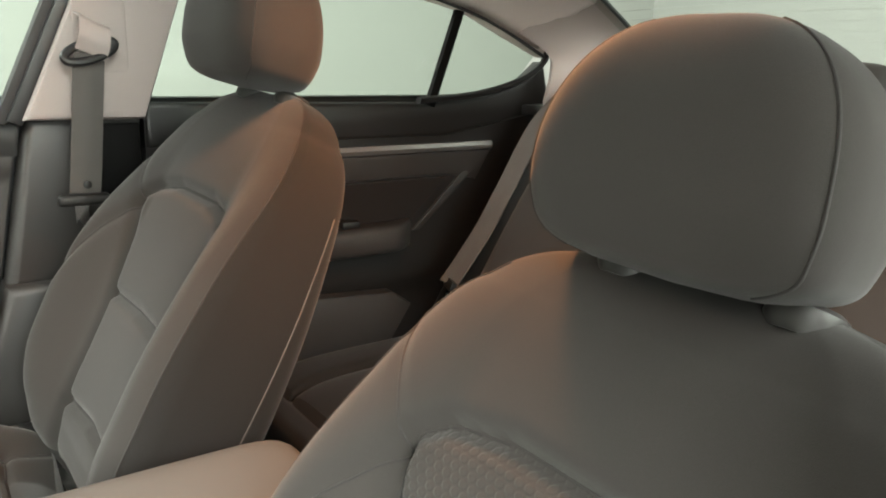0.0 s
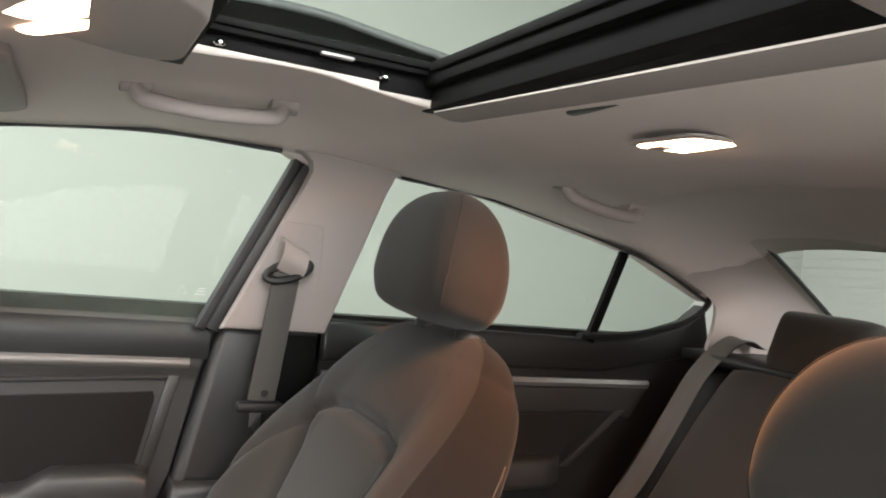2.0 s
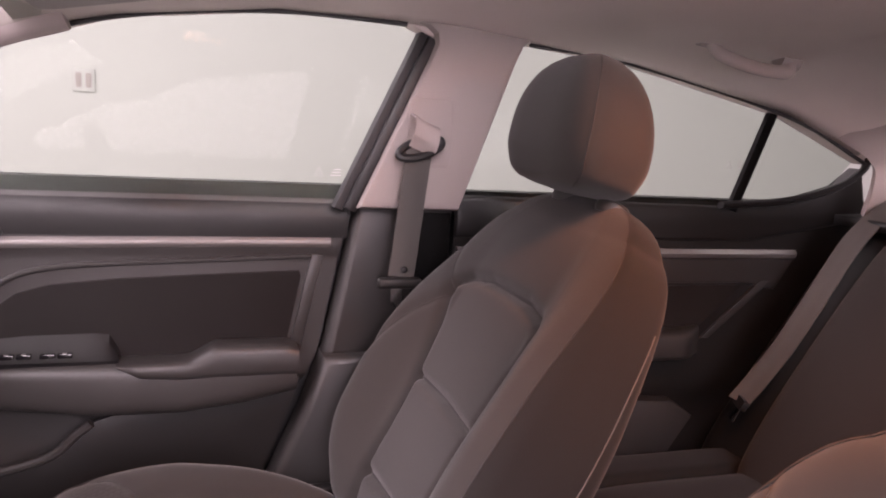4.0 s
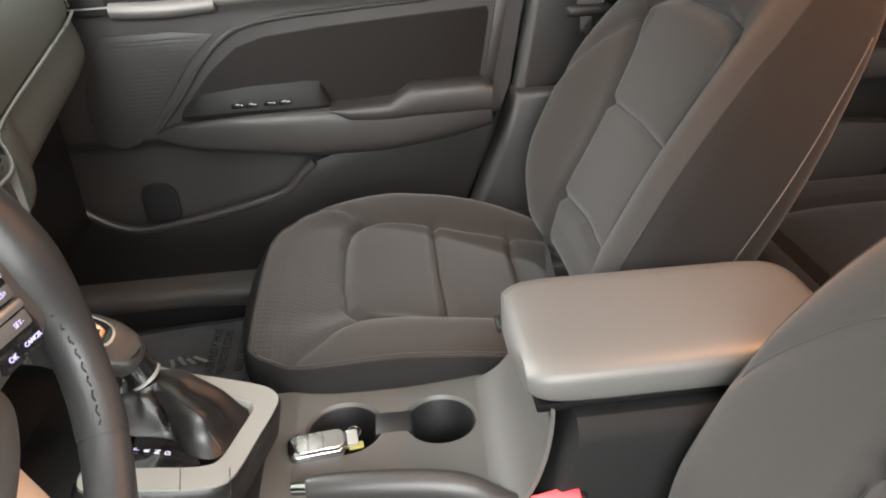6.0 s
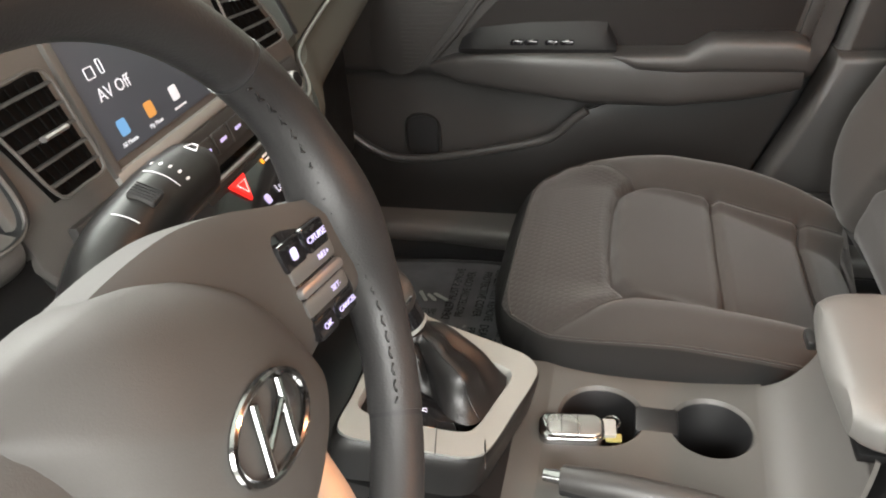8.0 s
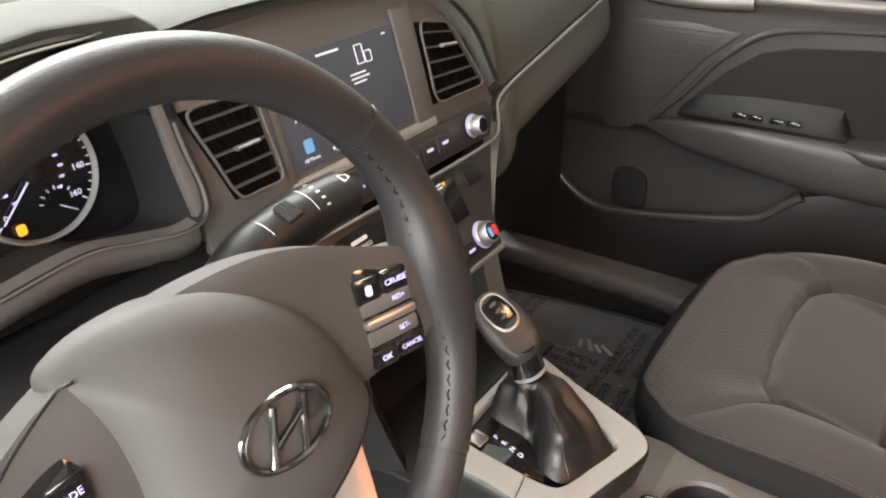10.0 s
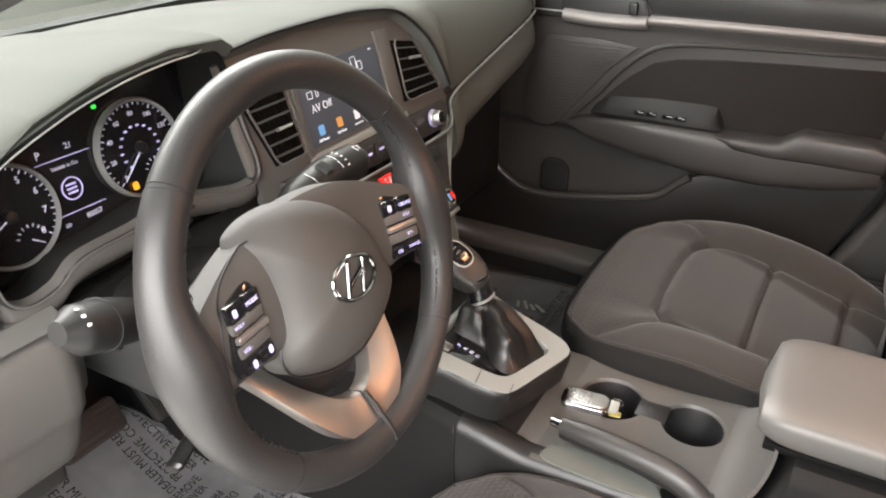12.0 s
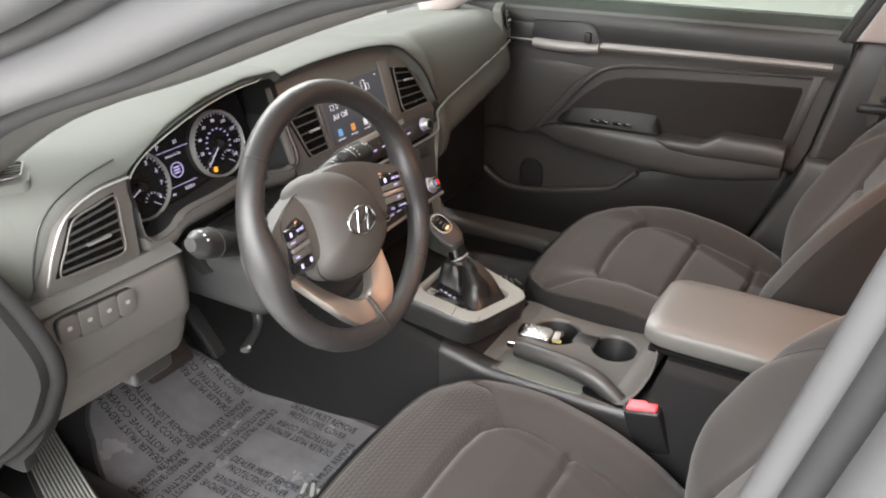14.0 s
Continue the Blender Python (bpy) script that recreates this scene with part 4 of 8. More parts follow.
part("pocket", prism("pocket", [(-y, z) for y, z in [(-0.30, 0.40), (-0.30, 0.585), (-0.55, 0.59), (-0.75, 0.575), (-0.80, 0.54), (-0.72, 0.42)]], 0.03, M_DOOR, frame_at((0.668, 0, 0), (0, -1, 0), (0, 0, 1)), 0.008), rdoor, "grey door pocket")

# lower trim of the pillar between the doors, with its step
bl = thing("pillar_b_lower", (0.69, -0.1, 0.36), "grey-brown plastic lower trim of the pillar between the doors", "pillar trim", kind="structure")
up = [(-0.085, 0.957), (-0.036, 0.70), (-0.03, 0.69), (-0.23, 0.69), (-0.258, 0.957)]
part("upper_cover", prism("upper_cover", [(-y, z) for y, z in up], 0.04, M_DOOR, frame_at((0.678, 0, 0), (0, -1, 0), (0, 0, 1)), 0.014, 3), bl)
lo = [(-0.032, 0.698), (0.0, 0.60), (0.055, 0.47), (0.10, 0.36), (-0.22, 0.36), (-0.23, 0.698)]
part("lower_cover", prism("lower_cover", [(-y, z) for y, z in lo], 0.06, M_DOOR, frame_at((0.655, 0, 0), (0, -1, 0), (0, 0, 1)), 0.016, 3), bl)
part("belt_slot", box("belt_slot", (0.672, -0.252, 0.80), (0.682, -0.185, 0.948), M_WELL, 0.004), bl, "dark belt slot")

# ---- front seats ----


def in_shape(px, py, poly):
    inside, j = False, len(poly) - 1
    for i in range(len(poly)):
        (xi, yi), (xj, yj) = poly[i], poly[j]
        if (yi > py) != (yj > py) and px < (xj - xi) * (py - yi) / (yj - yi) + xi:
            inside = not inside
        j = i
    return inside


def near_line(px, py, line):
    best = 9.0
    for (ax, ay), (bx, by) in zip(line, line[1:]):
        dx, dy = bx - ax, by - ay
        t = min(max(((px - ax) * dx + (py - ay) * dy) / (dx * dx + dy * dy + 1e-12), 0), 1)
        best = min(best, math.hypot(px - ax - t * dx, py - ay - t * dy))
    return best


class Cushion:
    """A stuffed body over a frame of u (across), v (along) and w (out): half widths and thickness by v, side bolsters that swell
    at the front, seams that pinch the cloth. mirror = -1 swaps the sides."""

    def __init__(self, m, length, half, thick, bolster, seams, inset, mirror=1, p=3.2, crown=0.012, inner=0.62, fall=0.35, reach=(0.14, 0.16), dip=((0, 0), (1, 0))):
        self.m, self.length, self.half, self.thick, self.bolster = m, length, half, thick, bolster
        self.known, self.fall, self.reach, self.dip = {}, fall, reach, dip
        self.seams, self.inset, self.mirror, self.p, self.crown, self.inner = seams, inset, mirror, p, crown, inner

    def soft(self, v):
        """Half width, thickness and bolster at v, from the tables eased by a running mean that narrows to the ends."""
        if v not in self.known:
            r = min(0.045, 0.9 * v, 0.9 * (self.length - v))
            mean = lambda tab: sum(lerp_table(tab, v + r * k / 4) for k in range(-4, 5)) / 9
            self.known[v] = (mean(self.half), mean(self.thick), mean(self.bolster))
        return self.known[v]

    def local(self, a, v):
        hw, th, b = self.soft(v)
        c, s = math.cos(a), math.sin(a)
        e = 2 / self.p
        cu, sw = math.copysign(abs(c) ** e, c), math.copysign(abs(s) ** e, s)
        u, w = hw * cu, th / 2 * sw
        if s > 0:
            x = abs(cu)
            swell = smooth(self.inner - self.reach[0], self.inner + self.reach[1], x)
            w += b * swell * (1 - self.fall * smooth(0.86, 1.0, x)) * s**0.3 - lerp_table(self.dip, v) * (1 - 0.45 * swell)
            w += self.crown * (1 - min(x / self.inner, 1) ** 2) * s**0.3
            for line, depth, wide in self.seams:
                d = near_line(u, v, line)
                w -= depth * math.exp(-((d / wide) ** 2)) * min(1.0, 3 * s)
        return u, v, w

    def at(self, u, v, out=0.0):
        """The surface's front point over u, v."""
        hw = self.soft(v)[0]
        cu = min(abs(u) / hw, 0.9999)
        c = cu ** (self.p / 2)
        a = math.acos(c) if u >= 0 else math.pi - math.acos(c)
        q = self.local(a, v)
        return self.m @ Vector((q[0] * self.mirror, q[1], q[2] + out))

    def mesh(self, name, mats, rows=128, front=132, rear=36, side=0.40, end=9.0):
        rings, uv, tags, along = [], [], [], []
        angles = []
        for k in range(front):
            x = 0.8 * (1 - 2 * k / front) + 0.2 * math.cos(math.pi * k / front)
            c = abs(x) ** (self.p / 2)
            angles.append(math.acos(c) if x >= 0 else math.pi - math.acos(c))
        angles += [math.pi + math.pi * k / rear for k in range(rear)]
        for i in range(rows + 1):
            f = i / rows
            v = self.length * (f - 0.18 * math.sin(f * math.tau) / math.tau)
            along.append(v)
            ring = []
            for a in angles:
                q = self.local(a, v)
                ring.append(self.m @ Vector((q[0] * self.mirror, q[1], q[2])))
                uv.append((q[0], v))
                m_ = 0.0
                if math.sin(a) > 0:
                    for s in self.inset:
                        d = near_line(q[0], v, s + s[:1]) * (1 if in_shape(q[0], v, s) else -1)
                        m_ = max(m_, smooth(-0.003, 0.005, d) * (0.5 if self.mirror > 0 else 1.0))
                tags.append(m_)
            rings.append(ring)
        me = loft(name, rings, mats, uv=uv, slot_fn=(lambda i, j: 1 if angles[j] < side or angles[j] >= math.pi - side or along[i] > end else 0) if len(mats) > 1 else None)
        comb = me.attributes.new("comb", "FLOAT", "POINT")
        comb.data.foreach_set("value", tags + [0.0] * (len(me.vertices) - len(tags)))
        return me

    def seam(self, name, line, parent, radius=0.0011, mat=None, out=0.0002, n=40):
        flat = [Vector((*line[0], 0))]
        for a, b in zip(line, line[1:]):
            k = max(1, round(math.hypot(b[0] - a[0], b[1] - a[1]) / 0.006))
            flat += [Vector((a[0] + (b[0] - a[0]) * i / k, a[1] + (b[1] - a[1]) * i / k, 0)) for i in range(1, k + 1)]
        for _ in range(3):
            flat = [flat[0]] + [(flat[i - 1] + 2 * flat[i] + flat[i + 1]) / 4 for i in range(1, len(flat) - 1)] + [flat[-1]]
        pts = [self.at(p.x, p.y, out) for p in flat]
        return part(name, tube(name, pts, radius, mat or M_THREAD, 5), parent, sharp=0)


def headrest(name, m, parent, mirror, w=0.127, h=0.188, t=0.060):
    """A headrest with a flat front, rounded sides and side panels set off by seams."""
    rings, uv = [], []
    for i in range(41):
        f = i / 40
        v = h * (f - 0.9 * math.sin(f * math.tau) / math.tau * 0.25)
        r = v / h
        hw = w * (0.90 + 0.10 * smooth(0.0, 0.32, r)) * (max(1e-4, 1 - max(0, (r - 0.30) / 0.70) ** 2.9)) ** 0.44 * (max(1e-4, 1 - max(0, (0.16 - r) / 0.16) ** 2.4)) ** 0.42
        th = t * (max(1e-4, 1 - max(0, (r - 0.35) / 0.65) ** 2.2)) ** 0.5 * (0.80 + 0.20 * smooth(0, 0.3, r)) * (max(1e-4, 1 - max(0, (0.08 - r) / 0.08) ** 2)) ** 0.5
        lean = 0.020 * r
        ring = []
        for k in range(56):
            a = math.tau * k / 56
            c, s = math.cos(a), math.sin(a)
            u, q = math.copysign(abs(c) ** 0.50, c) * hw, math.copysign(abs(s) ** 0.62, s) * th
            if u < 0:
                u *= 1 - 0.10 * smooth(0.35, 0.95, r)
            ring.append(m @ Vector((u * mirror, v, q + lean)))
        rings.append(ring)
    hr = part(name, loft(name, rings, M_CLOTH), parent, "padded cloth headrest")
    for side in (-1, 1):
        col = 5 if side > 0 else 23
        line = [Vector(rings[i][col]) * 1.0 for i in range(2, 39)]
        part("side_seam", tube("side_seam", line, 0.0012, M_THREAD, 5), hr, sharp=0)
    return hr


def front_seat(name, x, hip_y, hip_z, recline, mirror, label, cush_drop=0.0, hr_drop=0.0, hr_fwd=0.0, top=0.585, hr_h=0.188, rise=7.0):
    """mirror = 1: the seat whose inboard side lies at -x of its own frame."""
    seat = thing(name, (x, hip_y, FLOOR_Z), label, "car seat", "front seats")
    a = radians(recline)
    back_m = Matrix(((1, 0, 0, x), (0, -math.sin(a), math.cos(a), hip_y), (0, math.cos(a), math.sin(a), hip_z), (0, 0, 0, 1)))
    half_p = [(0.128, 0.0), (0.122, 0.09), (0.117, 0.165), (0.121, 0.245), (0.138, 0.335), (0.152, 0.380), (0.150, 0.402), (0.126, 0.420), (0.065, 0.431)]
    panel = half_p + [(-a_, b_) for a_, b_ in half_p[::-1]]
    seam1 = [(-0.123, 0.252), (0.0, 0.257), (0.123, 0.252)]
    seam2 = [(-0.122, 0.086), (0.0, 0.097), (0.122, 0.086)]
    wing = [[(s * 0.152, 0.384), (s * 0.168, 0.358), (s * 0.188, 0.331), (s * 0.208, 0.289), (s * 0.232, 0.235)] for s in (((1,) if mirror > 0 else (-1, 1)))]
    shoulder = [[(s * 0.152, 0.384), (s * 0.166, 0.410), (s * 0.188, 0.440), (s * 0.212, 0.468)] for s in (((1,) if mirror > 0 else (-1, 1)))]
    tall = lambda tab: [(v * (1 if v < 0.41 else 1 + (top / 0.585 - 1) * (v - 0.41) / 0.175), q) for v, q in tab]
    body = Cushion(
        back_m,
        top,
        [(v, 0.97 * q) for v, q in tall([(0, 0.205), (0.02, 0.235), (0.10, 0.262), (0.22, 0.272), (0.32, 0.268), (0.40, 0.252), (0.48, 0.236), (0.53, 0.212), (0.56, 0.178), (0.576, 0.13), (0.585, 0.07)])],
        tall([(0, 0.06), (0.02, 0.10), (0.10, 0.13), (0.40, 0.125), (0.50, 0.105), (0.55, 0.078), (0.575, 0.05), (0.585, 0.02)]),
        [(0, 0.025), (0.10, 0.062), (0.25, 0.066), (0.36, 0.046), (0.44, 0.018), (0.52, 0.0), (0.6, 0.0)],
        [(panel, 0.013, 0.008), (seam1, 0.010, 0.007), (seam2, 0.010, 0.008)] + [(w, 0.005, 0.009) for w in wing] + [(w, 0.003, 0.008) for w in shoulder],
        [[p for p in panel if p[1] > 0.25], [(0.122, 0.0), (0.122, 0.08), (-0.122, 0.08), (-0.122, 0.0)]] if mirror < 0 else [],
        mirror,
        p=4.8,
        fall=0.12,
        crown=-0.004,
        reach=(0.14, 0.26),
    )
    off = Matrix.Translation((0, 0, -0.058))
    body.m = back_m @ off
    # sides in a darker cloth: their shade is put into the colour
    back = part("backrest", body.mesh("backrest", [M_HEX, M_CLOTH_SHADED], side=0.55), seat, "dark grey cloth backrest with side bolsters")
    body.seam("panel_seam", panel, back, 0.0015, n=90)
    body.seam("cross_seam", seam1, back, 0.0019)
    body.seam("cross_seam", seam2, back, 0.0019)
    for w in wing + shoulder:
        body.seam("wing_seam", w, back)
    for s in (-1, 1):
        # piping where the front cover meets the side cover
        line = [body.m @ Vector((q[0] * mirror, q[1], q[2])) for q in [body.local(0.55 if s > 0 else math.pi - 0.55, v) for v in [0.03 + 0.52 * k / 40 for k in range(41)]]]
        part("side_seam", tube("side_seam", line, 0.0013, M_THREAD, 5), back, sharp=0)
        line = [body.m @ Vector((q[0] * mirror * 1.004, q[1], q[2])) for q in [body.local(-g if s > 0 else math.pi + g, v) for g, v in [(0.01 + 0.16 * (k / 40) ** 3, 0.03 + 0.44 * k / 40) for k in range(41)]]]
        part("stitch_line", tube("stitch_line", line, 0.0008, M_STITCH, 5), back, "light stitched line", sharp=0)
    # headrest on its posts
    hr_m = back_m @ Matrix.Translation((0 if mirror > 0 else 0.0135, 0.603 - hr_drop, hr_fwd)) @ Matrix.Rotation(radians(12), 4, "X")
    hr = headrest("headrest", hr_m, seat, mirror, 0.132 if mirror > 0 else 0.1165, hr_h, 0.066 if mirror > 0 else 0.060)
    for s in (-1, 1):
        a0 = back_m @ Vector((s * 0.066, 0.53 - hr_drop / 2, -0.058))
        b0 = back_m @ Vector((s * 0.066, 0.66 - hr_drop, -0.030))
        part("post", tube("post", [a0, b0], 0.0048, M_STRIP, 12), hr, "chrome headrest post")
        m = Matrix.Translation(back_m @ Vector((s * 0.066, top - 0.018, -0.050))) @ back_m.to_3x3().to_4x4() @ Matrix.Rotation(-math.pi / 2, 4, "X")
        part("guide_sleeve", lathe("guide_sleeve", [(0.021, 0), (0.024, 0.008), (0.0235, 0.016), (0.019, 0.019), (0.007, 0.0195)], M_DOOR, m, 32), hr, "grey guide sleeve")
    # seat cushion, rising to the front
    ca, sa = math.cos(radians(rise)), math.sin(radians(rise))
    c_m = Matrix(((1, 0, 0, x), (0, ca, -sa, hip_y - 0.02), (0, sa, ca, hip_z - 0.015 - cush_drop), (0, 0, 0, 1)))
    half_c = [(0.152, 0.0), (0.156, 0.14), (0.158, 0.24), (0.155, 0.285), (0.146, 0.311), (0.118, 0.330), (0.06, 0.337)]
    cpanel = [(-p_, q_) for p_, q_ in half_c] + [(0.0, 0.338)] + half_c[::-1]
    cs1 = [(-0.156, 0.193), (0.0, 0.196), (0.156, 0.193)]
    cs2 = [(-0.153, 0.062), (0.0, 0.066), (0.153, 0.062)]
    cw = [[(s * 0.150, 0.306), (s * 0.174, 0.332), (s * 0.198, 0.358), (s * 0.218, 0.392)] for s in (-1, 1)]
    cush = Cushion(
        c_m @ Matrix.Translation((0, 0, -0.055)),
        0.475,
        [(0, 0.215), (0.03, 0.235), (0.15, 0.258), (0.30, 0.265), (0.38, 0.258), (0.42, 0.242), (0.45, 0.205), (0.465, 0.16), (0.475, 0.10)],
        [(0, 0.08), (0.03, 0.11), (0.30, 0.125), (0.38, 0.12), (0.43, 0.10), (0.46, 0.07), (0.475, 0.035)],
        [(0, 0.045), (0.12, 0.058), (0.28, 0.042), (0.36, 0.018), (0.42, 0.0), (0.5, 0.0)],
        [(cpanel, 0.013, 0.008), (cs1, 0.011, 0.007), (cs2, 0.009, 0.007)] + [(w, 0.005, 0.009) for w in cw],
        [[(-0.146, 0.311), (-0.174, 0.334), (-0.198, 0.360), (-0.218, 0.394), (-0.2, 0.47), (0.2, 0.47), (0.218, 0.394), (0.198, 0.360), (0.174, 0.334), (0.146, 0.311), (0.118, 0.331), (0.06, 0.339), (0, 0.340), (-0.06, 0.339), (-0.118, 0.331)]],
        mirror,
        crown=0.004,
        dip=((0, 0.045), (0.08, 0.032), (0.18, 0.010), (0.26, 0.0), (1, 0.0)),
    )
    # below the welt: dark plastic, with the side's shade put into its colour
    cu = part("seat_cushion", cush.mesh("seat_cushion", [M_HEX, M_LOWER], side=0.52, end=0.458), seat, "dark grey cloth seat cushion")
    cush.seam("panel_seam", cpanel, cu, 0.0015, n=90)
    cush.seam("cross_seam", cs1, cu, 0.0018)
    cush.seam("cross_seam", cs2, cu, 0.0018)
    for w in cw:
        cush.seam("wing_seam", w, cu)
    run = [(math.pi - 0.52, 0.02 + 0.425 * k / 40) for k in range(41)] + [(math.pi - 0.52 - (math.pi - 1.04) * k / 40, 0.458 - 0.013 * abs(k / 20 - 1) ** 4) for k in range(41)] + [(0.52, 0.445 - 0.425 * k / 40) for k in range(41)]
    line = [cush.m @ Vector(((q := cush.local(a_, v_))[0] * mirror, q[1], q[2] + 0.0008)) for a_, v_ in run]
    part("welt", tube("welt", line, 0.0018, M_CLOTH, 5), cu, sharp=0)
    # skirt and rails below
    sk = []
    for i in range(21):
        f = i / 20
        v = -0.02 + 0.46 * f
        hw = 0.232 * (1 - 0.25 * smooth(0.85, 1.0, f))
        sk.append([c_m @ Vector((hw * math.copysign(abs(math.cos(t)) ** 0.4, math.cos(t)), v, -0.125 + 0.045 * math.copysign(abs(math.sin(t)) ** 0.4, math.sin(t)))) for t in [math.tau * k / 32 for k in range(32)]])
    part("skirt", loft("skirt", sk, M_LOWER), seat, "black seat skirt")
    for s in (-1, 1):
        part("rail", box("rail", (x + s * 0.19 - 0.02, hip_y - 0.1, FLOOR_Z + 0.0), (x + s * 0.19 + 0.02, hip_y + 0.36, hip_z - 0.15 - cush_drop), M_BLACK, 0.005), seat, "dark seat rail")
        part("recliner_cover", box("recliner_cover", (x + s * 0.262 - 0.012, hip_y - 0.10, hip_z - 0.09 - cush_drop), (x + s * 0.262 + 0.012, hip_y + 0.06, hip_z - 0.03 - cush_drop), M_DARK, 0.01, 3), seat, "dark plastic hinge cover")
    return seat


front_seat("passenger_seat", 0.36, -0.035, 0.50, 27, 1, "dark grey cloth front passenger seat with raised headrest", -0.013, 0.016, -0.008, 0.600)
front_seat("driver_seat", -0.37, -0.025, 0.437, 27, -1, "dark grey cloth driver seat with honeycomb centre and headrest", -0.014, 0.030, -0.030, 0.585, 0.168, 10.0)

# ---- rear bench ----
bench = thing("rear_bench", (0, -0.9, FLOOR_Z), "dark grey cloth rear bench with headrests", "rear seat")


def puff(name, m, w, l, t, parent, mat, label="", p=0.35, bow=0.0):
    rings = []
    for i in range(31):
        f = i / 30
        v = l * f
        k1 = (max(1e-4, 1 - abs(2 * f - 1) ** 5)) ** 0.4
        rings.append([m @ Vector((w * (0.94 + 0.06 * k1) * math.copysign(abs(math.cos(a)) ** p, math.cos(a)), v, t * k1 * math.copysign(abs(math.sin(a)) ** 0.5, math.sin(a)) + bow * math.sin(f * math.pi))) for a in [math.tau * k / 48 for k in range(48)]])
    return part(name, loft(name, rings, mat), parent, label)


def tilt(x, y, z, deg):
    """u across, v up and back at deg from upright, w forward."""
    a = radians(deg)
    return Matrix(((1, 0, 0, x), (0, -math.sin(a), math.cos(a), y), (0, math.cos(a), math.sin(a), z), (0, 0, 0, 1)))


for x, w in ((0.335, 0.190), (-0.335, 0.190), (0.0, 0.145)):
    puff("backrest_section", tilt(x, -0.80, 0.455, 33), w, 0.60, 0.05, bench, M_CLOTH, "cloth backrest section", bow=0.01)
    # bench cushions: same cloth, shade behind the front seats put into the colour
    puff("cushion_section", Matrix(((1, 0, 0, x), (0, 1, 0, -0.93), (0, 0, 1, 0.44), (0, 0, 0, 1))), w, 0.50, 0.065, bench, M_CLOTH_SHADED, "cloth seat section")
for x, w in ((0.343, 0.100), (-0.343, 0.100), (0.0, 0.09)):
    puff("headrest", tilt(x, -1.105, 0.955, 20), w, 0.128, 0.045, bench, M_CLOTH, "cloth rear headrest", p=0.55)
puff("side_bolster", tilt(0.595, -0.83, 0.44, 34), 0.075, 0.60, 0.04, bench, M_DARK, "dark side bolster")
puff("side_bolster", tilt(-0.595, -0.83, 0.44, 34), 0.075, 0.60, 0.04, bench, M_DARK, "dark side bolster")
for x in (-0.57, 0.57):
    # darkened cloth again, for the shade low on the bench
    puff("cushion_side", Matrix(((1, 0, 0, x), (0, 1, 0, -0.93), (0, 0, 1, 0.44), (0, 0, 0, 1))), 0.05, 0.50, 0.06, bench, M_CLOTH_SHADED, "cloth side of the bench")
puff("cushion_front", Matrix(((1, 0, 0, 0), (0, 0, 1, -0.43), (0, 1, 0, 0.33), (0, 0, 0, 1))), 0.60, 0.13, 0.03, bench, M_CLOTH_SHADED, "cloth front edge of the bench")

# ---- dashboard ----
dash = thing("dashboard", (0, 0.9, 0.45), "grey grained dashboard with satin silver edge line", "dashboard")
PAD = [  # x, rear edge y and z, height of the crown behind it
    (-0.73, 0.655, 0.800, 0.945), (-0.70, 0.652, 0.812, 0.953), (-0.676, 0.649, 0.834, 0.957), (-0.658, 0.647, 0.862, 0.960), (-0.640, 0.645, 0.893, 0.962), (-0.614, 0.642, 0.925, 0.964), (-0.572, 0.638, 0.942, 0.966), (-0.526, 0.633, 0.947, 0.970),
    (-0.46, 0.628, 0.988, 0.990), (-0.39, 0.628, 1.008, 1.009), (-0.315, 0.628, 1.016, 1.016), (-0.25, 0.628, 1.012, 1.012), (-0.233, 0.632, 1.001, 1.004),
    (-0.222, 0.645, 0.994, 0.997), (-0.10, 0.648, 0.999, 1.000), (0.01, 0.648, 0.995, 0.998), (0.09, 0.645, 0.982, 0.992), (0.13, 0.638, 0.957, 0.986), (0.163, 0.630, 0.922, 0.982),
    (0.19, 0.618, 0.862, 0.978), (0.25, 0.645, 0.834, 0.973), (0.41, 0.656, 0.860, 0.966), (0.565, 0.664, 0.886, 0.962), (0.625, 0.672, 0.896, 0.960), (0.662, 0.700, 0.900, 0.957), (0.70, 0.760, 0.902, 0.955)]


def pad_edge(x):
    xs_, y_, z_, t_ = zip(*PAD)
    return float(np.interp(x, xs_, y_)), float(np.interp(x, xs_, z_)), float(np.interp(x, xs_, t_))


grid = []
pad_x = sorted(set([round(-0.73 + 0.0143 * i, 4) for i in range(101)] + [p[0] for p in PAD]))
for x in pad_x:
    ye, ze, zt = pad_edge(x)
    row = []
    for k in range(15):
        a = k / 14 * math.pi / 2
        row.append((x, ye + 0.085 * (1 - math.cos(a)), ze + (zt - ze) * math.sin(a) + 0.004 * math.sin(2 * a)))
    yf = 1.30 - 0.16 * (x / 0.7) ** 2
    for k in range(1, 15):
        f = k / 14
        row.append((x, ye + 0.085 + (yf - ye - 0.085) * f, zt + (0.895 - zt) * f**1.5 - 0.004 * math.sin(f * math.pi * 3) * (1 - f)))
    grid.append(row)
pad = part("top_pad", slab("top_pad", grid, lambda i, j, p: p + Vector((0, 0.012, -0.012)), M_DASH), dash, "light-catching grey grained dash pad")
part("inner_body", box("inner_body", (-0.70, 0.78, 0.655), (0.70, 1.28, 0.86), M_BLACK, 0.02), dash, "dark inner dash body")
seam = spline([(-0.225, 0.643, 0.9955), (-0.16, 0.6465, 0.999), (-0.05, 0.6465, 0.9985), (0.03, 0.646, 0.993), (0.09, 0.643, 0.982), (0.13, 0.636, 0.957), (0.163, 0.628, 0.922), (0.19, 0.616, 0.862)], 50)
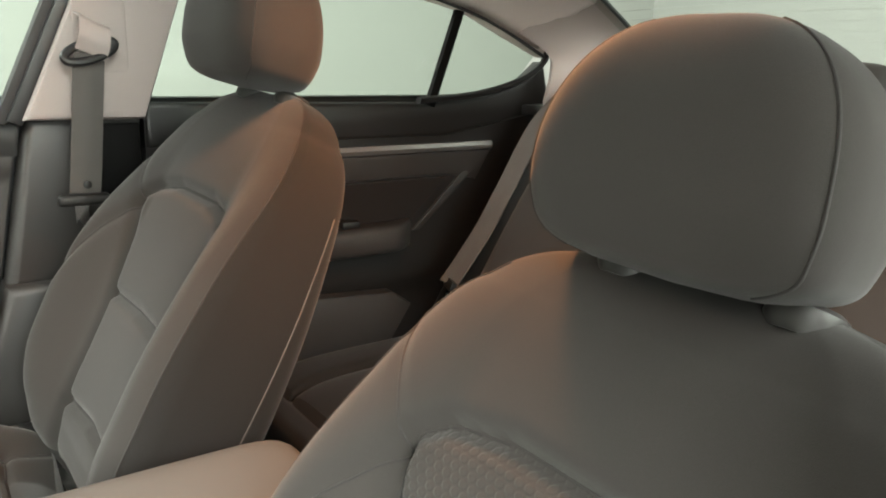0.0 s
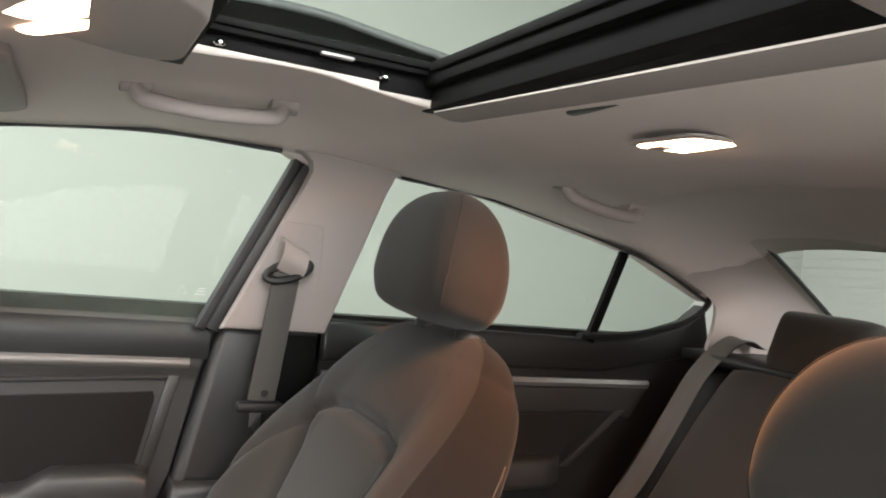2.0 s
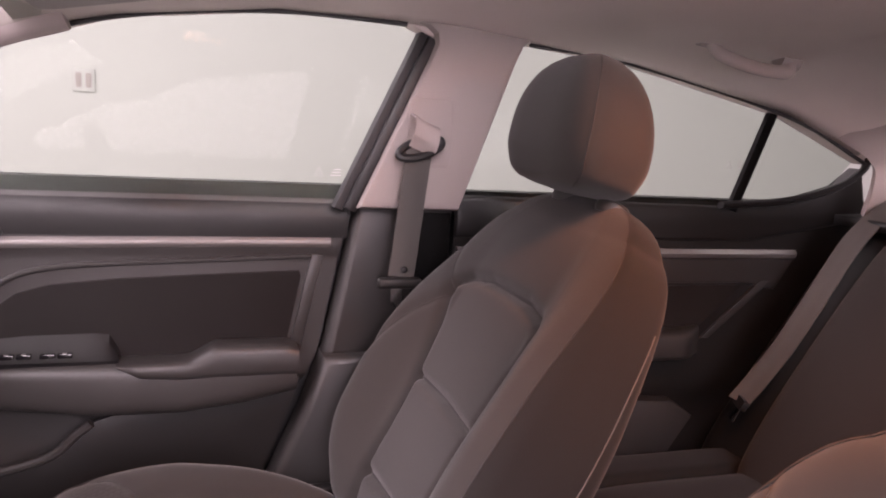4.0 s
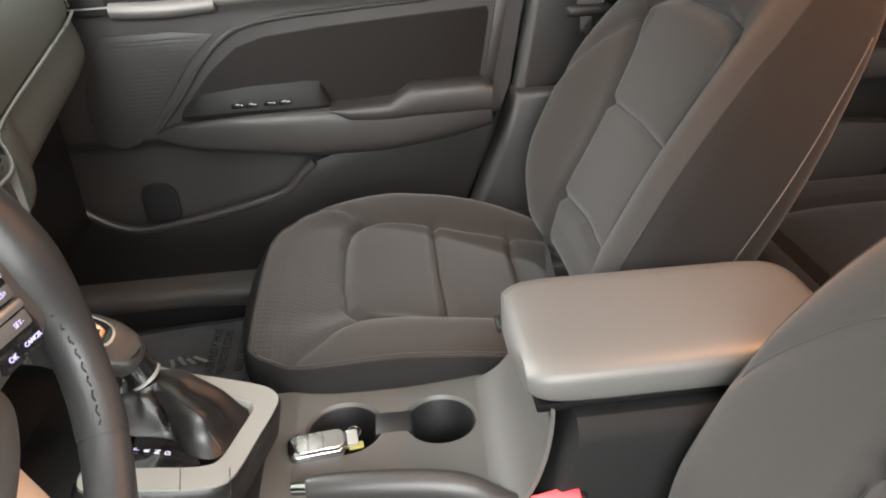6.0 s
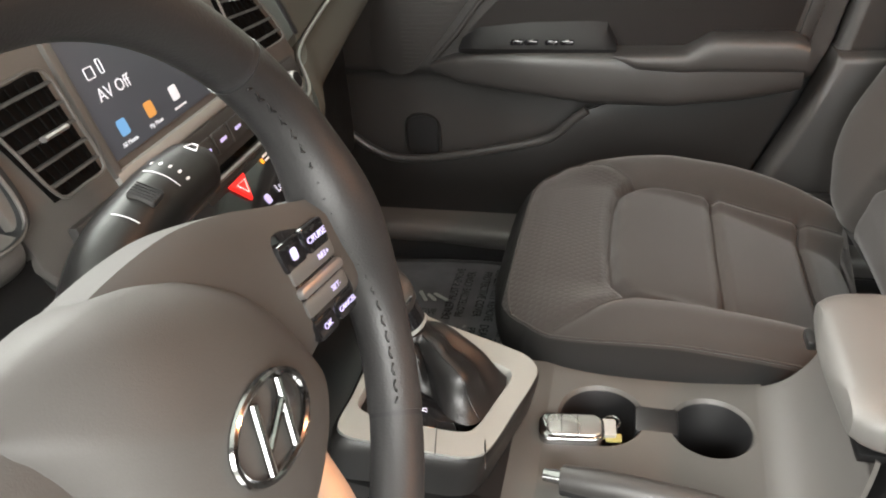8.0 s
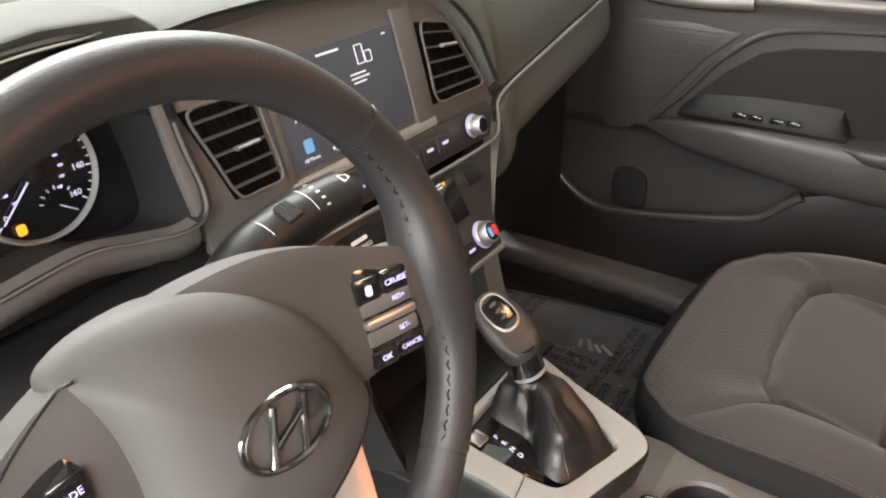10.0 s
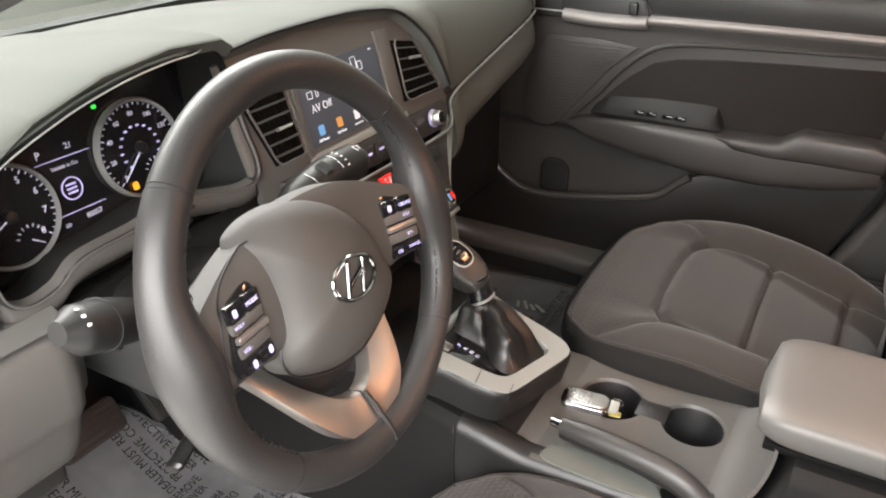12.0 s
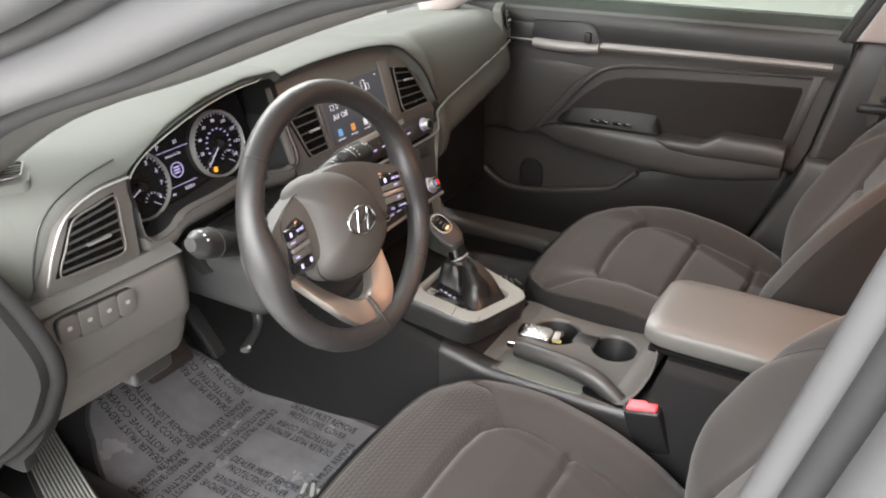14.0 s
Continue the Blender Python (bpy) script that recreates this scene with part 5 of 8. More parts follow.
part("pad_shadow_gap", tube("pad_shadow_gap", seam, 0.0028, M_BLACK, 6), dash, "dark gap round the centre unit")
# silver edge line
line = spline([(0.63, 0.668, 0.893), (0.565, 0.6585, 0.8835), (0.41, 0.6505, 0.8575), (0.30, 0.6445, 0.840), (0.25, 0.640, 0.831), (0.215, 0.630, 0.826), (0.19, 0.614, 0.818), (0.165, 0.601, 0.8065), (0.12, 0.599, 0.803), (0.0, 0.599, 0.8035), (-0.15, 0.600, 0.806)], 80)
part("edge_line", tube("edge_line", line, 0.0024, M_SILVER, 8), dash, "satin silver edge line")
# lower roll on the passenger side
grid = []
for i in range(33):
    x = 0.20 + 0.47 * i / 32
    ye, ze, zt = pad_edge(max(x, 0.25))
    f = smooth(0.20, 0.30, x)
    ye, ze = ye - 0.004 - 0.03 * (1 - f), ze - 0.004 - 0.008 * (1 - f)
    grid.append([(x, ye + 0.008 + 0.085 * (k / 18) ** 6 - 0.014 * math.sin(k / 18 * math.pi) ** 0.8, ze - 0.115 * (k / 18) ** 0.9) for k in range(19)])
part("lower_roll", slab("lower_roll", grid, lambda i, j, p: p + Vector((0, 0.03, 0.004)), M_DASH), dash, "grey lower dash roll before the passenger")
part("glove_box_door", box("glove_box_door", (0.22, 0.755, 0.50), (0.69, 0.80, 0.775), M_BLACK, 0.02, 3), dash, "dark glove box door")

# ---- centre unit: screen between two vents ----
CP = frame_at((0, 0.640, 0.940), (1, 0, 0), (0, 0.28, 1))
unit = thing("center_unit", (-0.02, 0.63, 0.80), "grey centre unit with screen, two vents and buttons", "center stack")
zz = lambda z: (z - 0.94) * 1.0385
ARCH = [(-0.232, 0.835), (-0.236, 0.90), (-0.236, 0.980), (-0.22, 0.990), (-0.105, 0.993), (0.014, 0.988), (0.075, 0.978), (0.112, 0.962), (0.140, 0.935), (0.163, 0.900), (0.187, 0.845), (0.168, 0.822), (0.10, 0.808), (-0.22, 0.810)]
part("fascia", prism("fascia", [(x, zz(z)) for x, z in ARCH], 0.008, M_FRAME, CP @ Matrix.Translation((0, 0, -0.006)), 0.003), unit, "grey-brown centre fascia")


def vent(parent, m, quad, slats, tab, name="air_vent", vanes=7, lean=0.0):
    """A vent whose opening is a quad (top left, top right, bottom right, bottom left) in the pose m: black well, frame, slats, vanes, silver tab."""
    tl, tr, br, bl = [Vector((*q, 0)) for q in quad]
    v = part(name, prism(name, [(q.x, q.y) for q in (bl, br, tr, tl)], 0.002, M_WELL, m @ Matrix.Translation((0, 0, 0.0005)), 0), parent, "black vent well")
    rim = []
    c = (tl + tr + br + bl) / 4
    for a, b, d in ((tl, tr, br), (tr, br, bl), (br, bl, tl), (bl, tl, tr)):
        rim += [m @ (a.lerp(b, 0.12) + Vector((0, 0, 0.006))), m @ (a.lerp(b, 0.5) + Vector((0, 0, 0.006))), m @ (a.lerp(b, 0.88) + Vector((0, 0, 0.006)))]
    part("vent_frame", tube("vent_frame", spline(rim, 60, True), 0.0013, M_FRAME, 8, True), v, "grey vent frame")
    for k in range(vanes):
        f = (k + 0.7) / (vanes + 0.4)
        a, b = tl.lerp(tr, f), bl.lerp(br, f)
        part("vane", tube("vane", [m @ (a.lerp(b, 0.05) + Vector((0, 0, 0.0025))), m @ (a.lerp(b, 0.95) + Vector((0, 0, 0.0022)))], 0.0008, M_WELL, 4), v)
    for k in range(slats):
        f = (k + 0.75) / (slats + 0.5)
        a, b = tl.lerp(bl, f), tr.lerp(br, f)
        part("slat", tube("slat", [m @ (a.lerp(b, 0.03) + Vector((0, 0, 0.006))), m @ (a.lerp(b, 0.97) + Vector((0, 0, 0.006)))], 0.0018, M_DOOR, 8, flat=0.30, up=m.to_3x3() @ Vector((0, 1, 0.9))), v, "dark vent slat")
        if k == tab:
            part("tab", tube("tab", [m @ (a.lerp(b, 0.36) + Vector((0, 0.0, 0.0095))), m @ (a.lerp(b, 0.74) + Vector((0, 0.0, 0.0095)))], 0.0035, M_SILVER, 8, flat=0.6, up=m.to_3x3() @ Vector((0, 1, 0))), v, "satin silver vent tab")
    return v


V = CP @ Matrix.Translation((0, 0, -0.005))
vent(unit, V, [(-0.221, zz(0.938)), (-0.153, zz(0.938)), (-0.148, zz(0.864)), (-0.197, zz(0.864))], 5, 2)
vent(unit, V, [(0.076, zz(0.947)), (0.128, zz(0.937)), (0.168, zz(0.864)), (0.074, zz(0.866))], 5, 1)
scr = part("screen", prism("screen", rounded(0.171, 0.094, 0.004), 0.004, M_SCREEN, CP @ Matrix.Translation((-0.047, zz(0.907), -0.0040)), 0.001), unit, "lit dark blue touch screen")
for a, b in (((-0.141, 0.853), (-0.133, 0.965)), ((0.040, 0.853), (0.070, 0.965))):
    x0, x1 = a[0], b[0]
    part("screen_surround", prism("screen_surround", [(x0, zz(a[1])), (x1, zz(a[1])), (x1, zz(b[1])), (x0, zz(b[1]))], 0.006, M_FRAME, CP @ Matrix.Translation((0, 0, -0.0015)), 0.002), unit, "grey-brown screen surround")
part("screen_sill", prism("screen_sill", [(-0.14, zz(0.846)), (0.07, zz(0.846)), (0.07, zz(0.856)), (-0.14, zz(0.856))], 0.006, M_BEZEL, CP @ Matrix.Translation((0, 0, -0.001)), 0.002), unit, "grey ledge under the screen")
SC = CP @ Matrix.Translation((-0.047, zz(0.907), -0.0035))
lettering("screen_text", "AV Off", 0.0135, SC @ Matrix.Translation((-0.050, -0.003, 0)), M_TEXT_LIT, scr)
for x, y, w, h in ((0.022, 0.014, 0.022, 0.0016), (0.024, 0.010, 0.026, 0.0016), (0.022, 0.006, 0.018, 0.0016), (-0.01, 0.040, 0.03, 0.002), (0.07, 0.041, 0.006, 0.002), (0.010, -0.0405, 0.018, 0.0016)):
    part("text_bar", prism("text_bar", rounded(w, h, h * 0.3, 2), 0.0002, M_TEXT_LIT, SC @ Matrix.Translation((x, y, 0.0003))), scr)
for x, text in ((-0.062, "All Menus"), (-0.026, "My Menu")):
    lettering("screen_text", text, 0.0048, SC @ Matrix.Translation((x, -0.0405, 0)), M_TEXT_LIT, scr)
for x, mt in ((-0.062, M_SKY_LIT), (-0.026, M_ICON_LIT), (0.010, M_TEXT_LIT)):
    part("menu_icon", prism("menu_icon", rounded(0.011, 0.012, 0.002, 3), 0.0002, mt, SC @ Matrix.Translation((x, -0.029, 0.0003))), scr)
for x, y, w, h in ((0.030, 0.030, 0.010, 0.017), (0.041, 0.026, 0.009, 0.010), (-0.066, 0.014, 0.009, 0.008), (-0.053, 0.015, 0.004, 0.010)):
    o = rounded(w, h, 0.0012, 3)
    part("outline_icon", tube("outline_icon", [SC @ Vector((x + a, y + b, 0.0004)) for a, b in o], 0.0005, M_TEXT_LIT, 4, True), scr)

# button row with the tuning knobs
row = part("button_panel", prism("button_panel", [(-0.205, zz(0.812)), (0.155, zz(0.809)), (0.172, zz(0.832)), (0.165, zz(0.846)), (-0.20, zz(0.846))], 0.012, M_DOOR, CP @ Matrix.Translation((0, 0, 0.001)), 0.003), unit, "grey button panel")
for k in range(8):
    x = -0.125 + 0.0275 * k
    part("button", prism("button", rounded(0.0255, 0.019, 0.002, 3), 0.006, M_DOOR, CP @ Matrix.Translation((x, zz(0.828), 0.004)), 0.0012), row)
    part("legend", prism("legend", rounded(0.011, 0.003, 0.001, 2), 0.0002, M_BLUE_LIT, CP @ Matrix.Translation((x, zz(0.828), 0.0043))), row)


def knob(parent, m, r, depth, face):
    k = part("knob", lathe("knob", [(r * 1.12, 0.0), (r * 1.12, depth * 0.25), (r, depth * 0.35), (r * 0.96, depth * 0.9), (r * 0.86, depth), (r * 0.80, depth * 0.985)], M_SILVER, m, 36), parent, "satin silver knob")
    part("knob_face", lathe("knob_face", [(r * 0.80, depth * 0.98), (r * 0.76, depth * 1.03), (r * 0.2, depth * 1.05)], M_GLOSS, m, 30), k, "dark knob face")
    ring = [m @ Vector((r * 1.16 * math.cos(a), r * 1.16 * math.sin(a), 0.0022)) for a in [math.tau * i / 40 for i in range(40)]]
    part("lit_ring", tube("lit_ring", ring, 0.0010, M_RING_LIT, 5, True), k, "faint blue lit ring")
    for dx, mt in face:
        part("mark", prism("mark", rounded(0.006, 0.011, 0.002, 3), 0.0003, mt, m @ Matrix.Translation((dx, 0, depth * 1.055))), k)
    return k


knob(row, CP @ Matrix.Translation((0.119, zz(0.830), 0.004)), 0.0105, 0.016, ())

# lower stack, leaning back more: slot, hazard switch, climate panel
LP = frame_at((0, 0.598, 0.800), (1, 0, 0), (0, 0.56, 0.83))
stack = part("lower_panel", prism("lower_panel", [(-0.158, 0.004), (0.160, 0.004), (0.134, -0.026), (0.104, -0.062), (0.092, -0.098), (-0.125, -0.098), (-0.148, -0.05)], 0.03, M_DOOR, LP @ Matrix.Translation((0, 0, -0.004)), 0.004), unit, "grey lower centre stack")
part("climate_glass", prism("climate_glass", [(-0.136, -0.003), (0.068, -0.003), (0.064, -0.052), (-0.126, -0.052)], 0.002, M_GLOSS, LP @ Matrix.Translation((0, 0, -0.0025)), 0.001), stack, "glossy black climate panel")
part("hazard_button", prism("hazard_button", [(-0.039, -0.005), (-0.011, -0.005), (-0.025, -0.027)], 0.005, M_RED_LIT, LP @ Matrix.Translation((0.0, 0.0, 0.0015)), 0.002), stack, "lit red triangular hazard switch")
tri = [(-0.032, -0.009), (-0.018, -0.009), (-0.025, -0.020)]
part("hazard_mark", tube("hazard_mark", [LP @ Vector((x, y, 0.002)) for x, y in tri], 0.0007, M_WHITE, 4, True), stack)
for x, y, w, h, mt in ((0.024, -0.010, 0.005, 0.005, M_ORANGE_LIT), (0.048, -0.009, 0.004, 0.004, M_ORANGE_LIT), (0.036, -0.0075, 0.016, 0.0020, M_WHITE), (0.036, -0.0115, 0.016, 0.0020, M_WHITE), (-0.092, -0.013, 0.022, 0.004, M_WHITE), (-0.006, -0.037, 0.009, 0.009, M_BLUE_LIT), (-0.046, -0.033, 0.012, 0.009, M_BLUE_LIT), (-0.084, -0.036, 0.020, 0.004, M_BLUE_LIT)):
    part("legend", prism("legend", rounded(w, h, min(w, h) * 0.3, 2), 0.0003, mt, LP @ Matrix.Translation((x, y, -0.0018))), stack)
lettering("climate_text", "PASSENGER", 0.0052, LP @ Matrix.Translation((-0.092, -0.020, -0.0016)), M_WHITE, stack)
lettering("climate_text", "Lo", 0.011, LP @ Matrix.Translation((0.018, -0.037, -0.0018)), M_WHITE_LIT, stack)
knob(stack, LP @ Matrix.Translation((0.064, -0.077, -0.003)), 0.0125, 0.016, ((-0.004, M_SKY_LIT), (0.004, M_RED_LIT)))
knob(stack, LP @ Matrix.Translation((-0.106, -0.077, -0.003)), 0.0125, 0.016, ((-0.004, M_SKY_LIT), (0.004, M_RED_LIT)))
for k in range(6):
    part("button", prism("button", rounded(0.021, 0.015, 0.002, 3), 0.005, M_DARK, LP @ Matrix.Translation((-0.078 + 0.0228 * k, -0.084, 0.0)), 0.0012), stack)
    part("legend", prism("legend", rounded(0.012, 0.003, 0.001, 2), 0.0002, M_BLUE_LIT, LP @ Matrix.Translation((-0.078 + 0.0228 * k, -0.084, 0.0004))), stack)
part("disc_slot", prism("disc_slot", rounded(0.14, 0.005, 0.002, 2), 0.002, M_BLACK, LP @ Matrix.Translation((0.0, -0.005, -0.002))), stack, "black slot")
part("usb_cover", prism("usb_cover", rounded(0.032, 0.020, 0.003, 3), 0.004, M_DARK, LP @ Matrix.Translation((0.098, -0.016, -0.001)), 0.001), stack, "small dark square cover")
part("bright_edge", prism("bright_edge", [(-0.125, -0.098), (0.092, -0.098), (0.090, -0.104), (-0.123, -0.104)], 0.02, M_SILVER, LP @ Matrix.Translation((0, 0, -0.002)), 0.002), stack, "satin silver lower edge")

# flanks of the stack run down to the console, an open bin between them
flank = [[Vector(p) for p in spline([(0.188 + 0.066 * f, 0.608 + 0.05 * f, 0.816), (0.134 + 0.072 * f, 0.582 + 0.065 * f, 0.772), (0.104 + 0.060 * f, 0.565 + 0.08 * f, 0.733), (0.100 + 0.046 * f, 0.556 + 0.085 * f, 0.69), (0.106 + 0.038 * f, 0.545 + 0.09 * f, 0.63), (0.112 + 0.03 * f, 0.525 + 0.09 * f, 0.565)], 24)] for f in [k / 10 for k in range(11)]]
part("flank", slab("flank", flank, lambda i, j, p: p + Vector((-0.016, 0.012, 0)), M_DASH), unit, "grey flank of the centre stack")
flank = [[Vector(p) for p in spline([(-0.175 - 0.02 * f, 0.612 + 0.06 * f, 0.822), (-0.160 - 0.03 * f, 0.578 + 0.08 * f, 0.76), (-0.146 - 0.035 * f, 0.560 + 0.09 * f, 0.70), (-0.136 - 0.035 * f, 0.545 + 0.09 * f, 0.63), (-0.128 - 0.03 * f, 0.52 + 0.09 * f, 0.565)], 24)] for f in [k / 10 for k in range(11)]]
# twin of the grey flank; its shade is put into a darker plastic
part("flank", slab("flank", flank, lambda i, j, p: p + Vector((0.016, 0.012, 0)), M_DARK), unit, "driver-side flank of the centre stack, coloured as in shade")
part("bin_back", box("bin_back", (-0.14, 0.655, 0.52), (0.15, 0.67, 0.73), M_BLACK, 0.004), unit, "dark back of the open bin")
part("bin_floor", box("bin_floor", (-0.135, 0.50, 0.560), (0.14, 0.66, 0.570), M_BLACK, 0.004), unit, "dark floor of the open bin")
for x in (-0.05, 0.03):
    m = Matrix.Translation((x, 0.652, 0.63)) @ Matrix.Rotation(math.pi / 2, 4, "X")
    part("power_outlet", lathe("power_outlet", [(0.016, 0), (0.016, 0.004), (0.012, 0.005), (0.011, 0.001)], M_DARK, m, 24), unit, "round dark power outlet")

# ---- instrument cluster under its hood ----
HOOD = [(-0.524, 0.900), (-0.521, 0.940), (-0.46, 0.977), (-0.39, 0.997), (-0.315, 1.006), (-0.25, 1.002), (-0.232, 0.990), (-0.228, 0.965), (-0.226, 0.915), (-0.223, 0.882), (-0.229, 0.865), (-0.25, 0.860), (-0.285, 0.865), (-0.325, 0.873), (-0.39, 0.868), (-0.448, 0.865), (-0.476, 0.850), (-0.505, 0.847), (-0.523, 0.862)]
clus = thing("instrument_cluster", (-0.38, 0.69, 0.84), "lit instrument cluster with two round gauges under a hood", "instrument cluster")
hp = spline([(x, z, 0) for x, z in HOOD], 120, True)


def lining(p, f):
    """A point of the opening's lining, f from its front edge to its back."""
    x = -0.378 + (p.x + 0.378) * (0.985 - 0.05 * f)
    z = 0.912 + (p.y - 0.912) * (0.985 - 0.04 * f) - 0.024 * f * smooth(0.90, 0.86, p.y)
    wr, wl = smooth(-0.30, -0.238, p.x), smooth(-0.44, -0.515, p.x)
    y0 = 0.626 + wr * (0.0135 + 0.28 * (p.y - 0.94)) + wl * (0.002 + 0.10 * (p.y - 0.885))
    return Vector((x, y0 + (0.710 - y0) * f - 0.003 * math.sin(f * math.pi), z))


turn_k = max(k for k, p in enumerate(hp) if p.y > 0.93)
for name, run, mt, lab in (("hood", hp[: turn_k + 1], M_LOWER, "dark hood lining"), ("lower_lining", hp[turn_k:] + hp[:1], M_DISH, "smooth grey dish round the lower cluster")):
    part(name, slab(name, [[lining(p, k / 6) for k in range(7)] for p in run], lambda i, j, p: p + Vector((p.x + 0.378, 0, p.z - 0.912)).normalized() * 0.004, mt), clus, lab)
low = [p for p in hp[turn_k:]]
part("lower_rim", tube("lower_rim", [lining(p, 0.0) + Vector((0, 0.001, -0.002)) for p in low], 0.0016, M_FRAME, 10), clus, "rounded grey rim below the cluster")
band = [[lining(p, 0.0) + Vector((0, 0.002 - 0.002 * math.sin(k / 8 * math.pi) + 0.010 * (k / 8) ** 3, -0.001 - 0.026 * k / 8)) for k in range(9)] for p in low if p.y < 0.875 and p.x < -0.236]
part("lower_band", slab("lower_band", band, lambda i, j, p: p + Vector((0, 0.012, 0.002)), M_FRAME), clus, "grey-brown fascia band under the cluster")
part("upper_rim", tube("upper_rim", [(-0.378 + (p.x + 0.378) * 1.02, lining(p, 0.0).y + 0.006, 0.912 + (p.y - 0.912) * 1.02) for p in hp[: turn_k + 1]], 0.0022, M_DASH, 10), clus, "rounded front edge of the hood")
part("hood_edge", tube("hood_edge", [(-0.378 + (p.x + 0.378) * 1.012, lining(p, 0.0).y - 0.003, 0.912 + (p.y - 0.912) * 1.012) for p in hp if p.y > 0.935 and p.x < -0.245], 0.0008, M_BEZEL, 6), clus, "fine line along the edge of the hood")
GP = frame_at((-0.383, 0.706, 0.90), (1, 0, 0), (0, 0.18, 1))
part("face", prism("face", [(-0.145, -0.075), (0.16, -0.075), (0.165, 0.03), (0.155, 0.095), (0.06, 0.112), (-0.03, 0.10), (-0.10, 0.075), (-0.145, 0.04)], 0.006, M_GLOSS, GP), clus, "dark cluster face")


def gauge(cx, cy, r, numbers, needle_deg, size, inner):
    g = part("gauge", lathe("gauge", [(r, 0.0), (r, 0.006), (r * 0.965, 0.009), (r * 0.93, 0.006), (r * 0.92, 0.002), (0.002, 0.0015)], M_BEZEL, GP @ Matrix.Translation((cx, cy, 0.001)), 56), clus, "round gauge with a satin ring")
    part("dial", lathe("dial", [(r * 0.92, 0.0), (r * 0.92, 0.0045), (0.002, 0.0042)], M_GLOSS, GP @ Matrix.Translation((cx, cy, 0.0005)), 48), g, "black dial")
    n = len(numbers)
    for i, s in enumerate(numbers):
        a = radians(222 - 264 * i / (n - 1))
        lettering("numeral", s, size, GP @ Matrix.Translation((cx + r * 0.70 * math.cos(a), cy + r * 0.70 * math.sin(a), 0.006)), M_WHITE_LIT, g)
    for i in range(4 * (n - 1) + 1):
        a = radians(222 - 264 * i / (4 * (n - 1)))
        q0, q1 = (0.86, 0.90) if i % 4 else (0.82, 0.90)
        d = Vector((math.cos(a), math.sin(a), 0))
        part("tick", tube("tick", [GP @ (Vector((cx, cy, 0.006)) + d * r * q0), GP @ (Vector((cx, cy, 0.006)) + d * r * q1)], 0.0005, M_WHITE_LIT, 4), g, sharp=0)
    if inner:
        for i in range(14):
            a = radians(222 - 264 * i / 13)
            part("small_mark", prism("small_mark", rounded(0.004, 0.002, 0.0006, 2), 0.0003, M_BLUE_LIT, GP @ Matrix.Translation((cx + r * 0.45 * math.cos(a), cy + r * 0.45 * math.sin(a), 0.006))), g)
    a = radians(needle_deg)
    d = Vector((math.cos(a), math.sin(a), 0))
    part("needle", tube("needle", [GP @ (Vector((cx, cy, 0.0085)) - d * r * 0.1), GP @ (Vector((cx, cy, 0.0085)) + d * r * 0.8)], [0.0011, 0.0005], M_WHITE_LIT, 6), g, "lit white needle")
    part("hub", lathe("hub", [(r * 0.13, 0), (r * 0.12, 0.006), (r * 0.05, 0.0075)], M_BLACK, GP @ Matrix.Translation((cx, cy, 0.005)), 20), g)
    # small sub-gauge at the foot of the dial
    c2 = Vector((cx + r * 0.25, cy - r * 0.55, 0.006))
    for i in range(7):
        a = radians(160 - 140 * i / 6)
        d = Vector((math.cos(a), math.sin(a), 0))
        part("tick", tube("tick", [GP @ (c2 + d * r * 0.24), GP @ (c2 + d * r * 0.30)], 0.0005, M_WHITE_LIT, 4), g, sharp=0)
    part("needle", tube("needle", [GP @ c2, GP @ (c2 + Vector((0.5, -0.35, 0)) * r * 0.45)], 0.0005, M_WHITE_LIT, 4), g, sharp=0)
    return g


gauge(0.074, 0.006, 0.0505, ["0", "20", "40", "60", "80", "100", "120", "140", "160"], 222, 0.0066, True)
gauge(-0.076, -0.010, 0.0475, ["0", "1", "2", "3", "4", "5", "6", "7", "8"], 205, 0.0086, False)
for text, size, x, y, mt in (("P", 0.010, -0.030, 0.030, M_WHITE_LIT), ("21", 0.008, 0.002, 0.031, M_WHITE_LIT), ("Vehicle is On", 0.0052, -0.008, 0.014, M_WHITE_LIT), ("85057", 0.007, 0.006, -0.038, M_WHITE_LIT), ("60", 0.006, -0.024, -0.040, M_WHITE_LIT)):
    lettering("display_text", text, size, GP @ Matrix.Translation((x, y, 0.0006)), mt, clus)
for y in (0.022, -0.030):
    part("display_rule", prism("display_rule", rounded(0.058, 0.0008, 0.0003, 2), 0.0003, M_BLUE_LIT, GP @ Matrix.Translation((-0.007, y, 0.0005))), clus)
ring = [GP @ Vector((-0.008 + 0.0105 * math.cos(a), -0.008 + 0.0105 * math.sin(a), 0.0008)) for a in [math.tau * i / 30 for i in range(30)]]
part("display_ring", tube("display_ring", ring, 0.0007, M_BLUE_LIT, 4, True), clus)
for y in (-0.004, -0.008, -0.012):
    part("display_bar", prism("display_bar", rounded(0.011, 0.002, 0.0006, 2), 0.0003, M_BLUE_LIT, GP @ Matrix.Translation((-0.008, y, 0.0005))), clus)
part("green_lamp", prism("green_lamp", rounded(0.0055, 0.004, 0.0015, 3), 0.0004, M_GREEN_LIT, GP @ Matrix.Translation((0.041, 0.057, 0.0006))), clus, "lit green lamp")
part("amber_lamp", prism("amber_lamp", rounded(0.007, 0.008, 0.002, 3), 0.0004, M_ORANGE_LIT, GP @ Matrix.Translation((0.054, -0.028, 0.008))), clus, "lit amber lamp")
